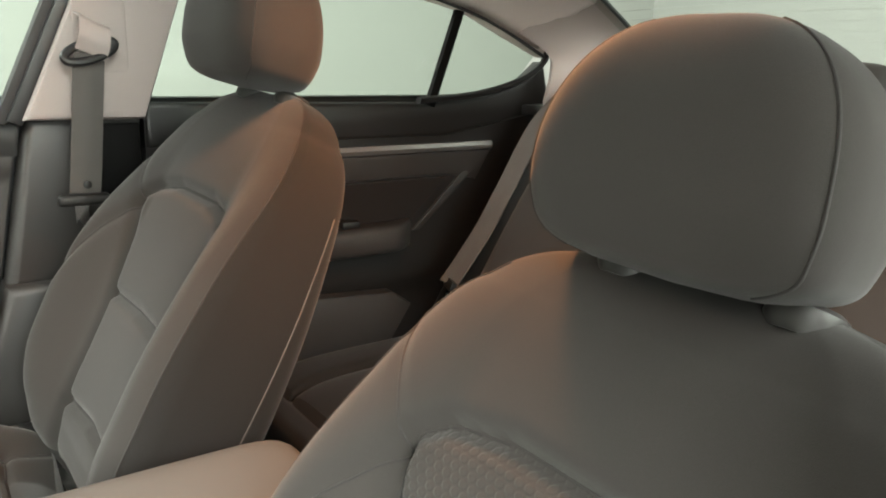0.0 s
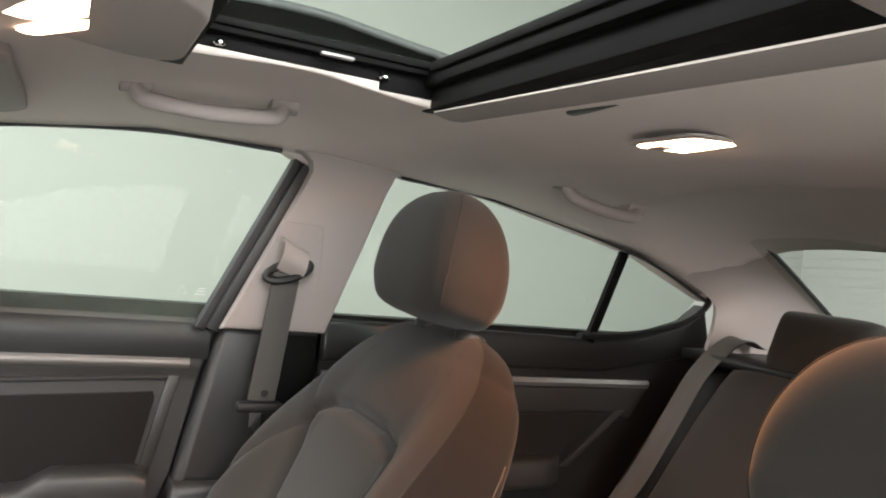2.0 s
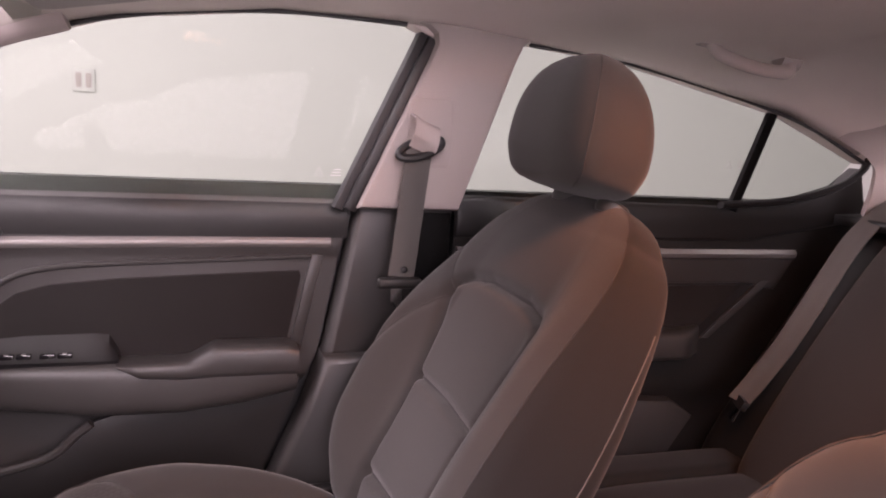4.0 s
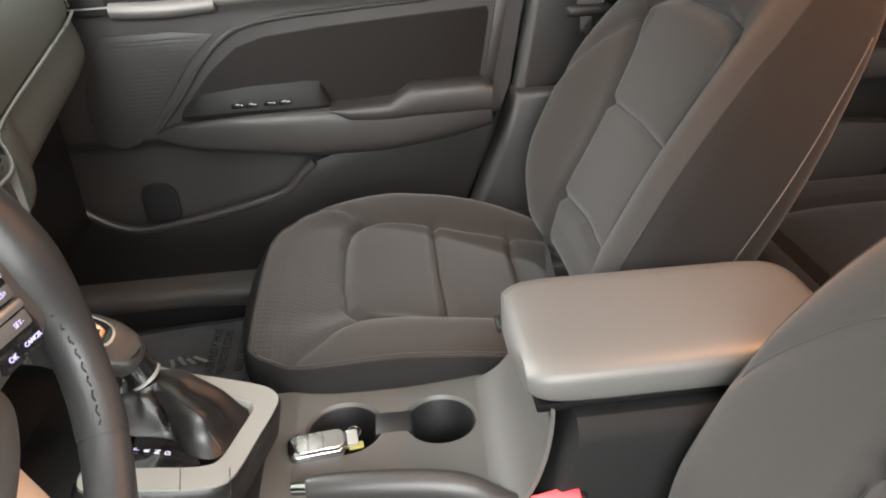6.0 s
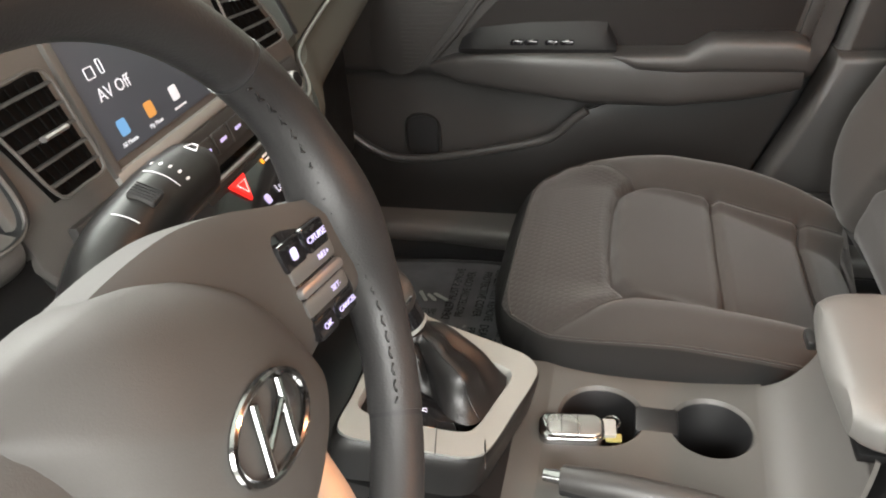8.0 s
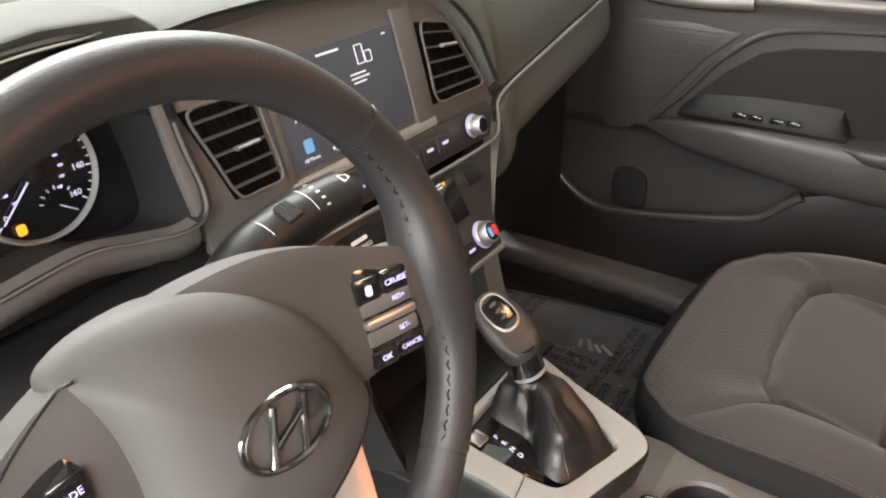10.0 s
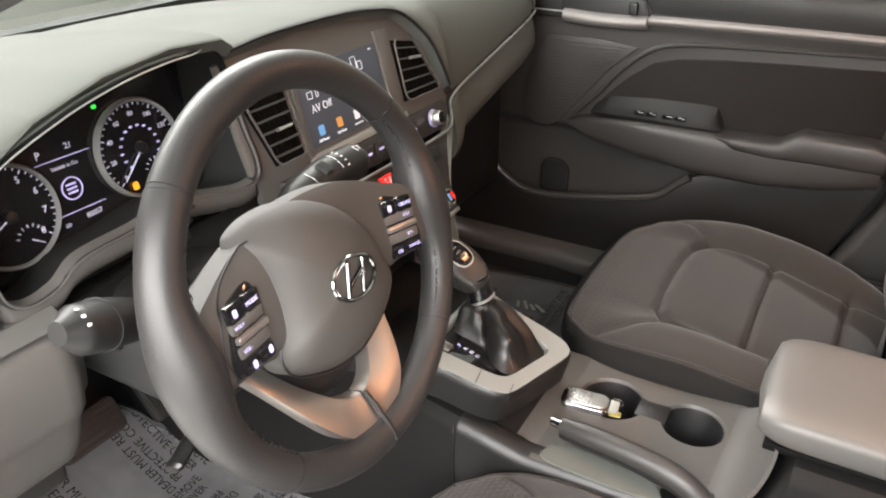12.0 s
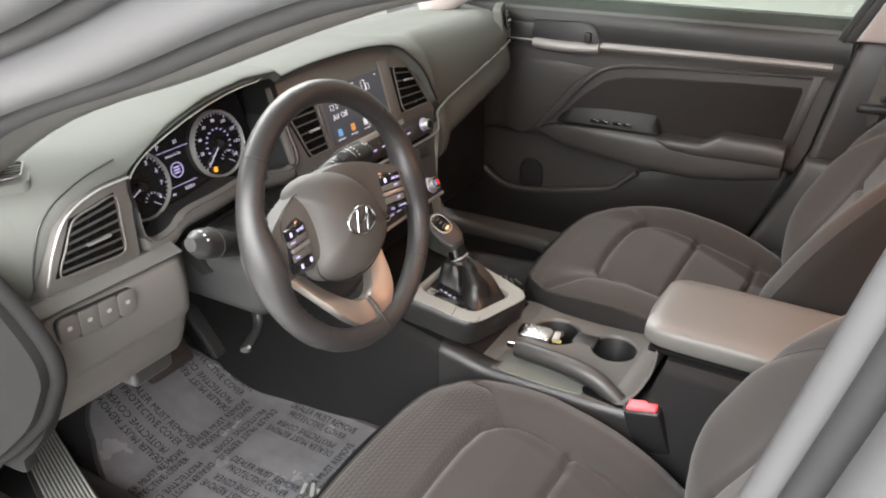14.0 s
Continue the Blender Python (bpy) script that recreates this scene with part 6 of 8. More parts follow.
part("clear_lens", prism("clear_lens", [(-0.14, -0.07), (0.15, -0.07), (0.155, 0.03), (0.145, 0.088), (0.06, 0.105), (-0.03, 0.093), (-0.10, 0.07), (-0.14, 0.035)], 0.0015, M_CLEAR, GP @ Matrix.Translation((0, 0, 0.013))), clus, "clear cluster lens").visible_shadow = False

# shelf and dish below the hood, towards the column
grid = [[(-0.455 + 0.225 * i / 24, 0.622 + 0.012 * math.sin(i / 24 * math.pi) - 0.05 * (1 - k / 10) ** 2 + 0.02 * (1 - k / 10), 0.785 + 0.045 * (k / 10) + 0.012 * (i / 24)) for k in range(11)] for i in range(25)]
part("column_shelf", slab("column_shelf", grid, lambda i, j, p: p + Vector((0, 0.02, -0.01)), M_LOWER), dash, "dark shelf behind the steering column")

# ---- driver's left: vent, switch bank and knee panel ----
LV = frame_at((-0.60, 0.628, 0.885), (1, 0.0, 0), (0, 0.10, 1))
lv = part("left_vent_panel", prism("left_vent_panel", [(-0.072, -0.052), (0.066, -0.057), (0.078, 0.058), (0.030, 0.057), (-0.008, 0.046), (-0.030, 0.026), (-0.047, -0.004)], 0.03, M_FRAME, LV @ Matrix.Translation((0, 0, -0.003)), 0.003), dash, "grey-brown side vent panel")
vent(lv, LV @ Matrix.Translation((0, 0, -0.002)), [(-0.012, 0.034), (0.052, 0.044), (0.044, -0.032), (-0.049, -0.026)], 6, 3, "side_vent", 6)
rim = spline([(-0.669, 0.629, 0.832), (-0.655, 0.630, 0.862), (-0.641, 0.632, 0.889), (-0.615, 0.633, 0.922), (-0.573, 0.632, 0.9385), (-0.527, 0.628, 0.9425)], 40)
part("vent_edge_line", tube("vent_edge_line", rim, 0.0014, M_BEZEL, 6), dash, "fine silver edge round the side vent")
band = [[(-0.71 + 0.224 * i / 20, 0.606 + 0.018 * (k / 6), 0.838 - 0.006 * (i / 20) + 0.010 * (k / 6) - 0.004) for k in range(7)] for i in range(21)]
part("lower_ledge", slab("lower_ledge", band, lambda i, j, p: p + Vector((0, 0.02, -0.004)), M_VINYL), dash, "grey ledge under the side vent")
knee_prof = [(0.624, 0.832), (0.606, 0.824), (0.598, 0.80), (0.598, 0.768), (0.602, 0.748), (0.608, 0.742), (0.622, 0.705), (0.645, 0.672), (0.70, 0.655)]
grid = []
for i in range(25):
    x = -0.712 + 0.243 * i / 24
    dz = -0.006 * i / 24
    turn = 0.03 * smooth(0.88, 1.0, i / 24) + 0.012 * smooth(0.1, 0.0, i / 24)
    grid.append([(x, p.x + turn, p.y + dz) for p in spline([(y, z, 0) for y, z in knee_prof], 28)])
knee = part("knee_panel", slab("knee_panel", grid, lambda i, j, p: p + Vector((0, 0.012, 0.006)), M_FRAME), dash, "grey-brown knee panel")
BK = frame_at((-0.6275, 0.5972, 0.8085), (1, 0, -0.07), (0, 0.02, 1))
bank = part("switch_bank", prism("switch_bank", rounded(0.108, 0.033, 0.010, 6), 0.006, M_BLACK, BK @ Matrix.Translation((0, 0, 0.0002)), 0.001), dash, "row of four switches")
for k in range(4):
    o = rounded(0.0260, 0.0308, 0.003 if k in (1, 2) else 0.007, 5)
    part("switch", prism("switch", o, 0.006, M_FRAME, BK @ Matrix.Translation((-0.0396 + 0.0264 * k, 0, 0.0025)), 0.0015), bank)
    part("legend", prism("legend", rounded(0.006, 0.005, 0.0018, 4), 0.0003, M_BEZEL, BK @ Matrix.Translation((-0.0396 + 0.0264 * k, 0.001, 0.0028))), bank)
END = outline_of([(0.63, 0.885), (0.589, 0.849), (0.545, 0.814), (0.543, 0.79), (0.556, 0.764), (0.598, 0.699), (0.654, 0.643), (0.70, 0.61), (1.05, 0.61), (1.05, 0.885)], 80)
part("end_cap", prism("end_cap", END, 0.018, M_JAMB, frame_at((-0.712, 0, 0), (0, 1, 0), (0, 0, 1)), 0.004), dash, "dark end cap of the dashboard")
part("release_lever", box("release_lever", (-0.565, 0.655, 0.635), (-0.495, 0.71, 0.668), M_DOOR, 0.008, 3), dash, "grey-brown bonnet release lever")
fold = spline([(-0.530, 0.6462, 0.9635), (-0.5714, 0.6455, 0.9562), (-0.6045, 0.6458, 0.9445), (-0.629, 0.648, 0.9285), (-0.646, 0.648, 0.907), (-0.661, 0.647, 0.8704), (-0.668, 0.643, 0.848)], 50)
part("pad_fold", tube("pad_fold", fold, 0.0013, M_DOOR, 6), dash, "dark fold line in the pad round the side vent")
DV = frame_at((-0.630, 0.712, 0.9632), (0.80, -0.60, 0.05), (0.60, 0.80, 0.02))
dv = part("demister_panel", prism("demister_panel", rounded(0.060, 0.066, 0.010), 0.012, M_DASH, DV, 0.003), dash, "grey demister surround")
vent(dv, DV @ Matrix.Translation((0, 0, -0.0008)), [(-0.022, 0.026), (0.022, 0.026), (0.022, -0.026), (-0.022, -0.026)], 5, 9, "demister_vent", 1)
# far end vent by the passenger door
RV = frame_at((0.645, 0.688, 0.930), (0.93, 0.36, 0), (0, 0.15, 1))
rp = part("right_vent_panel", prism("right_vent_panel", rounded(0.10, 0.085, 0.012), 0.02, M_DASH, RV @ Matrix.Translation((0, 0, -0.002)), 0.004), dash, "grey end vent panel")
vent(rp, RV, [(-0.03, 0.028), (0.035, 0.024), (0.035, -0.03), (-0.018, -0.032)], 4, 1, "side_vent", 5)

# ---- steering wheel ----
wheel = thing("steering_wheel", (-0.376, 0.50, 0.80), "black leather steering wheel with switches and silver lower spoke", "steering wheel")
TL = radians(16.8)
WM = frame_at((-0.374, 0.419, 0.876), (1, 0, 0), (0, math.sin(TL), math.cos(TL)))


def rim_arc(a0, a1, n, r=0.1595, t=0.0150):
    pts = [WM @ Vector((r * math.cos(radians(a0 + (a1 - a0) * k / n)), r * math.sin(radians(a0 + (a1 - a0) * k / n)), 0)) for k in range(n + 1)]
    swell = [math.exp(-(((a0 + (a1 - a0) * k / n + 88) % 180 - 90) / 15.0) ** 2) for k in range(n + 1)]
    c = WM @ Vector((0, 0, 0))
    pts = [p + (c - p).normalized() * 0.0065 * s for p, s in zip(pts, swell)]
    return pts, [t + 0.0075 * s for s in swell]


SEAMS = [137, 40, -43, 228]
for a0, a1, t in ((40.6, 136.4, 0.0152), (-42.4, 39.4, 0.0157), (-131.4, -43.6, 0.0152), (137.6, 227.4, 0.0157)):
    pts, rad = rim_arc(a0, a1, 40, t=t)
    part("rim_grip", tube("rim_grip", pts, rad, M_LEATHER, 20), wheel, "black leather rim section")
for a in SEAMS:
    pts, rad = rim_arc(a - 0.55, a + 0.55, 4, t=0.0151)
    part("rim_joint", tube("rim_joint", pts, rad, M_RUBBER, 20), wheel, "fine joint in the leather rim")
for a0, a1 in ((-40, 38), (139, 226)):
    for k in range(44):
        a = radians(a0 + (a1 - a0) * k / 43)
        c = Vector((math.cos(a), math.sin(a), 0))
        d = Vector((-math.sin(a), math.cos(a), 0))
        base = 0.1595 * c - (0.0134 + 0.0125 * math.exp(-((((math.degrees(a) + 88) % 180) - 90) / 15.0) ** 2)) * c + Vector((0, 0, 0.0085))
        s = 1 if k % 2 else -1
        part("stitch", tube("stitch", [WM @ (base - 0.0022 * d + s * 0.0018 * c), WM @ (base + 0.0022 * d - s * 0.0018 * c)], 0.0007, M_BLACK, 4), wheel, sharp=0)


def dome(name, outline, m, rise, rim_drop, mat, n=9, power=2.2, sag=None):
    """A closed outline swollen towards its middle."""
    c = Vector((sum(x for x, _ in outline) / len(outline), sum(y for _, y in outline) / len(outline), 0))
    rings = [[m @ Vector((x, y, -rim_drop - 0.02)) for x, y in outline]]
    for k in range(n):
        f = 1 - (k / (n - 0.6)) ** 1.3
        z = rise * (1 - f**power) - rim_drop * f**9
        ring = [Vector((c.x + (x - c.x) * f, c.y + (y - c.y) * f, z)) for x, y in outline]
        rings.append([m @ (p - Vector((0, 0, sag(p.x, p.y) if sag else 0))) for p in ring])
    return loft(name, rings, mat)


def drape(ob, pts, way):
    """Points laid onto a mesh along a direction."""
    bpy.context.view_layer.update()
    out = []
    for p in pts:
        hit, place, _, _ = ob.ray_cast(p - way * 0.05, way)
        out.append(place if hit else p)
    return out


HUB = outline_of([(-0.020, 0.0655), (0.004, 0.0585), (0.022, 0.0505), (0.036, 0.0405), (0.048, 0.0290), (0.058, 0.0160), (0.066, 0.0), (0.073, -0.022), (0.076, -0.042), (0.064, -0.058), (0.045, -0.070), (0.020, -0.079), (0.0, -0.081), (-0.022, -0.079), (-0.048, -0.070), (-0.068, -0.058), (-0.0745, -0.043), (-0.069, -0.026), (-0.065, 0.0), (-0.0665, 0.022), (-0.071, 0.042), (-0.0725, 0.054), (-0.066, 0.0605), (-0.048, 0.0655)], 120)
hub = part("airbag_cover", dome("airbag_cover", HUB, WM @ Matrix.Translation((0, 0, 0.006)), 0.019, 0.012, M_HUB, 14, sag=lambda x, y: 0.014 * smooth(0.0, 0.066, y) * smooth(-0.02, -0.075, x)), wheel, "smooth grey-brown airbag cover")
part("cover_gap", tube("cover_gap", [WM @ Vector((x * 1.010, y * 1.010, -0.003 - 0.014 * smooth(0.0, 0.066, y) * smooth(-0.02, -0.075, x))) for x, y in HUB if (y < 0.050 and x < 0) or (y < 0.042 and x > 0)], 0.0011, M_BLACK, 6), wheel, "dark gap round the cover")
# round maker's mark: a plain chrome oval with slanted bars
EM = WM @ Matrix.Translation((-0.001, -0.0075, 0.0258)) @ Matrix.Rotation(radians(-5), 4, "Z") @ Matrix.Diagonal((0.99, 0.95, 1, 1))
em = part("badge", tube("badge", [EM @ Vector((0.0265 * math.cos(a), 0.0180 * math.sin(a), 0)) for a in [math.tau * k / 48 for k in range(48)]], 0.0019, M_CHROME, 8, True), wheel, "oval chrome badge")
for pts, r in (([(-0.0130, -0.0135), (-0.0060, 0.0145)], 0.0023), ([(0.0060, -0.0145), (0.0130, 0.0135)], 0.0023), ([(-0.009, -0.005), (0.0, 0.0), (0.009, 0.005)], 0.0022)):
    part("badge_bar", tube("badge_bar", [EM @ Vector((x, y, 0.0014)) for x, y in pts], r * 0.85, M_CHROME, 10), em)
part("badge_ground", dome("badge_ground", [(0.0255 * math.cos(a), 0.0170 * math.sin(a)) for a in [math.tau * k / 40 for k in range(40)]], EM @ Matrix.Translation((0, 0, -0.003)), 0.002, 0.0, M_DOOR), em, "grey ground of the badge")

# spokes with their switch pods
half_o = [(0.0, 0.063), (0.04, 0.060), (0.075, 0.050), (0.105, 0.037), (0.135, 0.024), (0.156, 0.016), (0.159, -0.010), (0.154, -0.028), (0.130, -0.035), (0.10, -0.037), (0.072, -0.042), (0.05, -0.060), (0.02, -0.070)]
full_o = outline_of(half_o + [(-x, y) for x, y in half_o[:0:-1]], 120)
surround = part("spoke_surround", dome("spoke_surround", full_o, WM @ Matrix.Translation((0, 0, -0.004)), 0.006, 0.006, M_HUB, 9, 4, lambda x, y: -0.011 * smooth(0.080, 0.150, abs(x))), wheel, "smooth grey-brown spokes round the airbag cover")
for s in (-1, 1):
    pod = outline_of([(s * 0.076, 0.026), (s * 0.100, 0.026), (s * 0.115, 0.016), (s * 0.126, -0.016), (s * 0.120, -0.029), (s * 0.088, -0.029), (s * 0.076, -0.02)], 40)
    if s < 0:
        pod = pod[::-1]
    SW = WM @ Matrix.Translation((0.102, -0.0045, 0)) @ Matrix.Rotation(radians(-6), 4, "Z") @ Matrix.Rotation(radians(-9), 4, "Y") @ Matrix.Translation((-0.099, 0.002, 0.0012)) if s > 0 else WM @ Matrix.Translation((-0.099, 0, 0.002)) @ Matrix.Rotation(radians(9), 4, "Y") @ Matrix.Translation((0.099, 0, 0))
    if s < 0:
        border = spline([(-0.066, 0.0535, -0.004), (-0.086, 0.044, -0.0015), (-0.108, 0.031, -0.0005), (-0.121, 0.013, 0.0), (-0.127, -0.010, 0.0), (-0.122, -0.031, -0.002)], 30)
        part("panel_seam", tube("panel_seam", drape(surround, [WM @ p for p in border], WM.to_3x3() @ Vector((0, 0, -1))), 0.0009, M_BLACK, 6), wheel, "fine seam round the switch panel", sharp=0)
    pd = part("switch_pod", dome("switch_pod", pod, SW @ Matrix.Translation((0, 0, 0.0022)), 0.0025, 0.003, M_GLOSS, 5, 3), wheel, "glossy black switch pod")
    PM = SW @ Matrix.Translation((s * 0.099, -0.002, 0.0035)) @ Matrix.Diagonal((0.92, 0.86, 1, 1))
    for x, y, w, h, mt, z in ((-0.012, 0.022, 0.019, 0.017, M_GLOSS, 0.002), (0.0095, 0.022, 0.020, 0.017, M_GLOSS, 0.002), (0.0, 0.0, 0.040, 0.0065, M_SILVER, 0.005), (0.0, 0.0105, 0.040, 0.011, M_VINYL, 0.002), (0.001, -0.0105, 0.040, 0.011, M_VINYL, 0.002), (-0.009, -0.0255, 0.019, 0.013, M_GLOSS, 0.002), (0.012, -0.0245, 0.018, 0.013, M_GLOSS, 0.002)):
        part("switch_key", prism("switch_key", rounded(w, h, 0.0025, 3), 0.004, mt, PM @ Matrix.Translation((s * x, y, z * 0.8)), 0.0012), pd, "satin silver rocker" if mt is M_SILVER else "")
    words = (("CRUISE", 0.0055, 0.0095, 0.022), ("RES+", 0.0048, 0.009, 0.0105), ("SET-", 0.0048, 0.009, -0.0105), ("CANCEL", 0.0045, 0.012, -0.0245), ("OK", 0.0055, -0.009, -0.0255)) if s > 0 else (("MODE", 0.0055, 0.0095, 0.022), ("VOL+", 0.0048, -0.012, 0.0105), ("VOL-", 0.0048, -0.012, -0.0105))
    for text, size, x, y in words:
        lettering("legend", text, size, PM @ Matrix.Translation((x, y, 0.0022)), M_BLUE_LIT, pd)
    for x, y in (((-0.012, 0.022),) if s > 0 else ((-0.012, 0.022), (-0.010, -0.0255), (0.012, -0.0245))):
        part("legend", prism("legend", rounded(0.005, 0.007, 0.0015, 3), 0.0003, M_BLUE_LIT, PM @ Matrix.Translation((x, y, 0.0023))), pd)
    # silver arm of the lower spoke
    out_l = spline([(s * 0.097, -0.043, -0.036), (s * 0.081, -0.069, -0.027), (s * 0.061, -0.110, -0.006), (s * 0.046, -0.132, 0.001), (s * 0.025, -0.149, 0.003), (s * 0.0012, -0.156, 0.004)], 40)
    in_l = spline([(s * 0.070, -0.052, -0.038), (s * 0.048, -0.083, -0.028), (s * 0.026, -0.107, -0.015), (s * 0.012, -0.115, -0.010), (s * 0.0012, -0.117, -0.008)], 40)
    arm = []
    for o, i_ in zip(out_l, in_l):
        face = [i_.lerp(o, q) + Vector((0, 0, h)) for q, h in ((0, -0.003), (0.03, 0.0), (0.25, 0.0015), (0.5, 0.002), (0.75, 0.0015), (0.95, 0.0), (1.0, -0.004))]
        arm.append([WM @ p for p in face] + [WM @ Vector((p.x, p.y, p.z - 0.012)) for p in reversed(face)])
    part("lower_spoke", loft("lower_spoke", arm, M_SPOKE), wheel, "satin silver lower spoke")
part("spoke_slit", tube("spoke_slit", [WM @ Vector(p) for p in ((0, -0.116, -0.005), (0, -0.130, 0.004), (0, -0.142, 0.008), (0, -0.152, 0.0125), (0, -0.162, 0.0150), (0, -0.172, 0.008))], 0.0022, M_BLACK, 8), wheel, "black slit in the lower spoke")
part("lower_cover", dome("lower_cover", outline_of([(-0.06, -0.060), (0.06, -0.060), (0.045, -0.100), (0.0, -0.116), (-0.045, -0.100)], 30), WM @ Matrix.Translation((0, 0, -0.036)), 0.004, 0.004, M_BLACK, 5), wheel, "black back of the lower spoke")

# ---- column with its two stalks ----
column = thing("steering_column", (-0.376, 0.56, 0.78), "grey steering column shroud with two stalks", "steering column")
rings = []
for k in range(15):
    f = k / 14
    c = Vector((-0.376, 0.452, 0.842)).lerp(Vector((-0.376, 0.66, 0.770)), f)
    w, h = 0.046 + 0.018 * f, 0.036 + 0.008 * f
    if k == 0:
        w, h = w * 0.8, h * 0.8
    rings.append([(c.x + w * math.copysign(abs(math.cos(a)) ** 0.6, math.cos(a)), c.y + 0.3 * h * math.sin(a), c.z + h * math.copysign(abs(math.sin(a)) ** 0.7, math.sin(a))) for a in [math.tau * q / 40 for q in range(40)]])
part("shroud", loft("shroud", rings, M_DARK), column, "grey column shroud")
part("lower_shroud", box("lower_shroud", (-0.452, 0.505, 0.722), (-0.300, 0.70, 0.812), M_DISH, 0.030, 5), column, "grey lower shroud")
tl = spline([(-0.415, 0.56, 0.722), (-0.430, 0.545, 0.702), (-0.455, 0.535, 0.694), (-0.475, 0.530, 0.690)], 16)
part("tilt_lever", tube("tilt_lever", tl, [0.008] * 9 + [0.010] * 6 + [0.011, 0.008], M_DARK, 12, flat=0.6), column, "dark tilt lever under the column")


def stalk(pts, rads, name, label, marks):
    p = spline(pts, 30)
    r = [float(np.interp(k / 30, np.linspace(0, 1, len(rads)), rads)) for k in range(31)]
    st = part(name, tube(name, p, r, M_DARK, 18, flat=0.85, up=(0, -0.5, 0.85)), column, label)
    for f, w, mt, wide in marks:
        i = int(f * 30)
        j = min(i + w, 30)
        part("collar" if wide else "mark", tube("collar", p[i : j + 1], [q * (1.05 if wide else 1.02) for q in r[i : j + 1]], mt, 18, flat=0.85, up=(0, -0.5, 0.85)), st)
    return st, p, r


st, p, r = stalk([(-0.335, 0.512, 0.822), (-0.305, 0.522, 0.850), (-0.270, 0.531, 0.871), (-0.220, 0.535, 0.878), (-0.174, 0.538, 0.877), (-0.153, 0.539, 0.876)], [0.027, 0.0245, 0.0215, 0.0208, 0.0208, 0.0200, 0.011], "wiper_stalk", "dark wiper stalk with white marks", ())
up_ = Vector((0, -0.5, 0.85)).normalized()


def on_stalk(f, deg, out=1.02):
    """A point on the wiper stalk's skin, f along it and deg round it, with the directions along and round."""
    i = min(int(f * 30), 29)
    d = (p[i + 1] - p[i]).normalized()
    side = d.cross(up_).normalized()
    a = radians(deg)
    q = p[i].lerp(p[i + 1], f * 30 - i) + r[i] * out * (math.cos(a) * side * -1 + 0.85 * math.sin(a) * up_)
    return q, d, (q - p[i]).normalized()


for f, first, count in ((0.46, 62, 8), (0.63, 50, 12)):
    part("mark", tube("mark", [on_stalk(f, first + 6 * k)[0] for k in range(count)], 0.00028, M_WHITE, 4), st, "white printed line")
for k in range(5):
    q, d, out = on_stalk(0.675, 48 + 17 * k, 1.01)
    part("mark", prism("mark", rounded(0.0034, 0.0016, 0.0004, 2), 0.0006, M_WHITE, frame_at(q, d, out.cross(d))), st, "white printed sign")
q, d, out = on_stalk(0.82, 80, 1.0)
part("mark", tube("mark", [q + d * x + out.cross(d) * y + out * 0.0004 for x, y in ((-0.003, -0.004), (0.004, -0.002), (0.004, 0.002), (-0.003, 0.004))], 0.0005, M_WHITE, 4, True), st, "white printed wiper sign")
q, d, out = on_stalk(0.545, 84, 0.97)
wheel_m = frame_at(q, d, out.cross(d))
part("thumb_wheel", prism("thumb_wheel", rounded(0.013, 0.017, 0.002, 3), 0.004, M_DOOR, wheel_m @ Matrix.Translation((0, 0, 0.0025)), 0.001), st, "ribbed grey thumb wheel")
for k in range(5):
    part("rib", prism("rib", rounded(0.0012, 0.015, 0.0003, 2), 0.001, M_BLACK, wheel_m @ Matrix.Translation((-0.005 + 0.0025 * k, 0, 0.0031))), st)
st, p, r = stalk([(-0.425, 0.525, 0.835), (-0.47, 0.520, 0.852), (-0.51, 0.508, 0.874), (-0.538, 0.501, 0.887), (-0.560, 0.498, 0.896)], [0.020, 0.0150, 0.0175, 0.0195, 0.0205, 0.0190, 0.0090], "light_stalk", "dark lamp stalk with turning end", ((0.60, 1, M_BLACK, True),))
for f in (0.70, 0.80):
    for k in range(3):
        q, d, out = on_stalk(f, 66 + 22 * k, 1.01)
        part("mark", prism("mark", rounded(0.0036, 0.0024, 0.0006, 2), 0.0006, M_WHITE, frame_at(q, d, out.cross(d))), st, "white printed sign")

# ---- centre console ----
con = thing("center_console", (-0.01, 0.2, FLOOR_Z), "dark grey centre console with cup holders and padded armrest", "console")
# side walls and rear box
low = []
for i in range(65):
    y = -0.23 + 1.36 * i / 64
    top = lerp_table([(-0.23, 0.613), (0.052, 0.613), (0.060, 0.560), (0.075, 0.515), (0.10, 0.503), (0.34, 0.500), (0.36, 0.512), (0.50, 0.545), (0.63, 0.58), (1.13, 0.60)], y)
    xl = lerp_table([(-0.23, -0.118), (0.06, -0.118), (0.14, -0.125), (0.35, -0.128), (0.50, -0.134), (0.63, -0.146), (1.13, -0.19)], y)
    xr = lerp_table([(-0.23, 0.098), (0.06, 0.10), (0.14, 0.125), (0.35, 0.118), (0.50, 0.105), (0.63, 0.14), (1.13, 0.17)], y)
    ring = [(xl - 0.015, y, 0.30), (xl - 0.006, y, 0.40), (xl, y, top - 0.02), (xl + 0.004, y, top - 0.008), (xl + 0.014, y, top)]
    well = 0.415 if 0.118 < y < 0.326 else top
    ring += [(xl + (xr - xl) * k / 6, y, top if k == 1 else well) for k in range(1, 6)]
    ring += [(xr - 0.014, y, top), (xr - 0.004, y, top - 0.008), (xr, y, top - 0.02), (xr + 0.006, y, 0.40), (xr + 0.015, y, 0.30)]
    low.append(ring)
part("body", loft("body", low, M_LOWER), con, "dark grained console body")
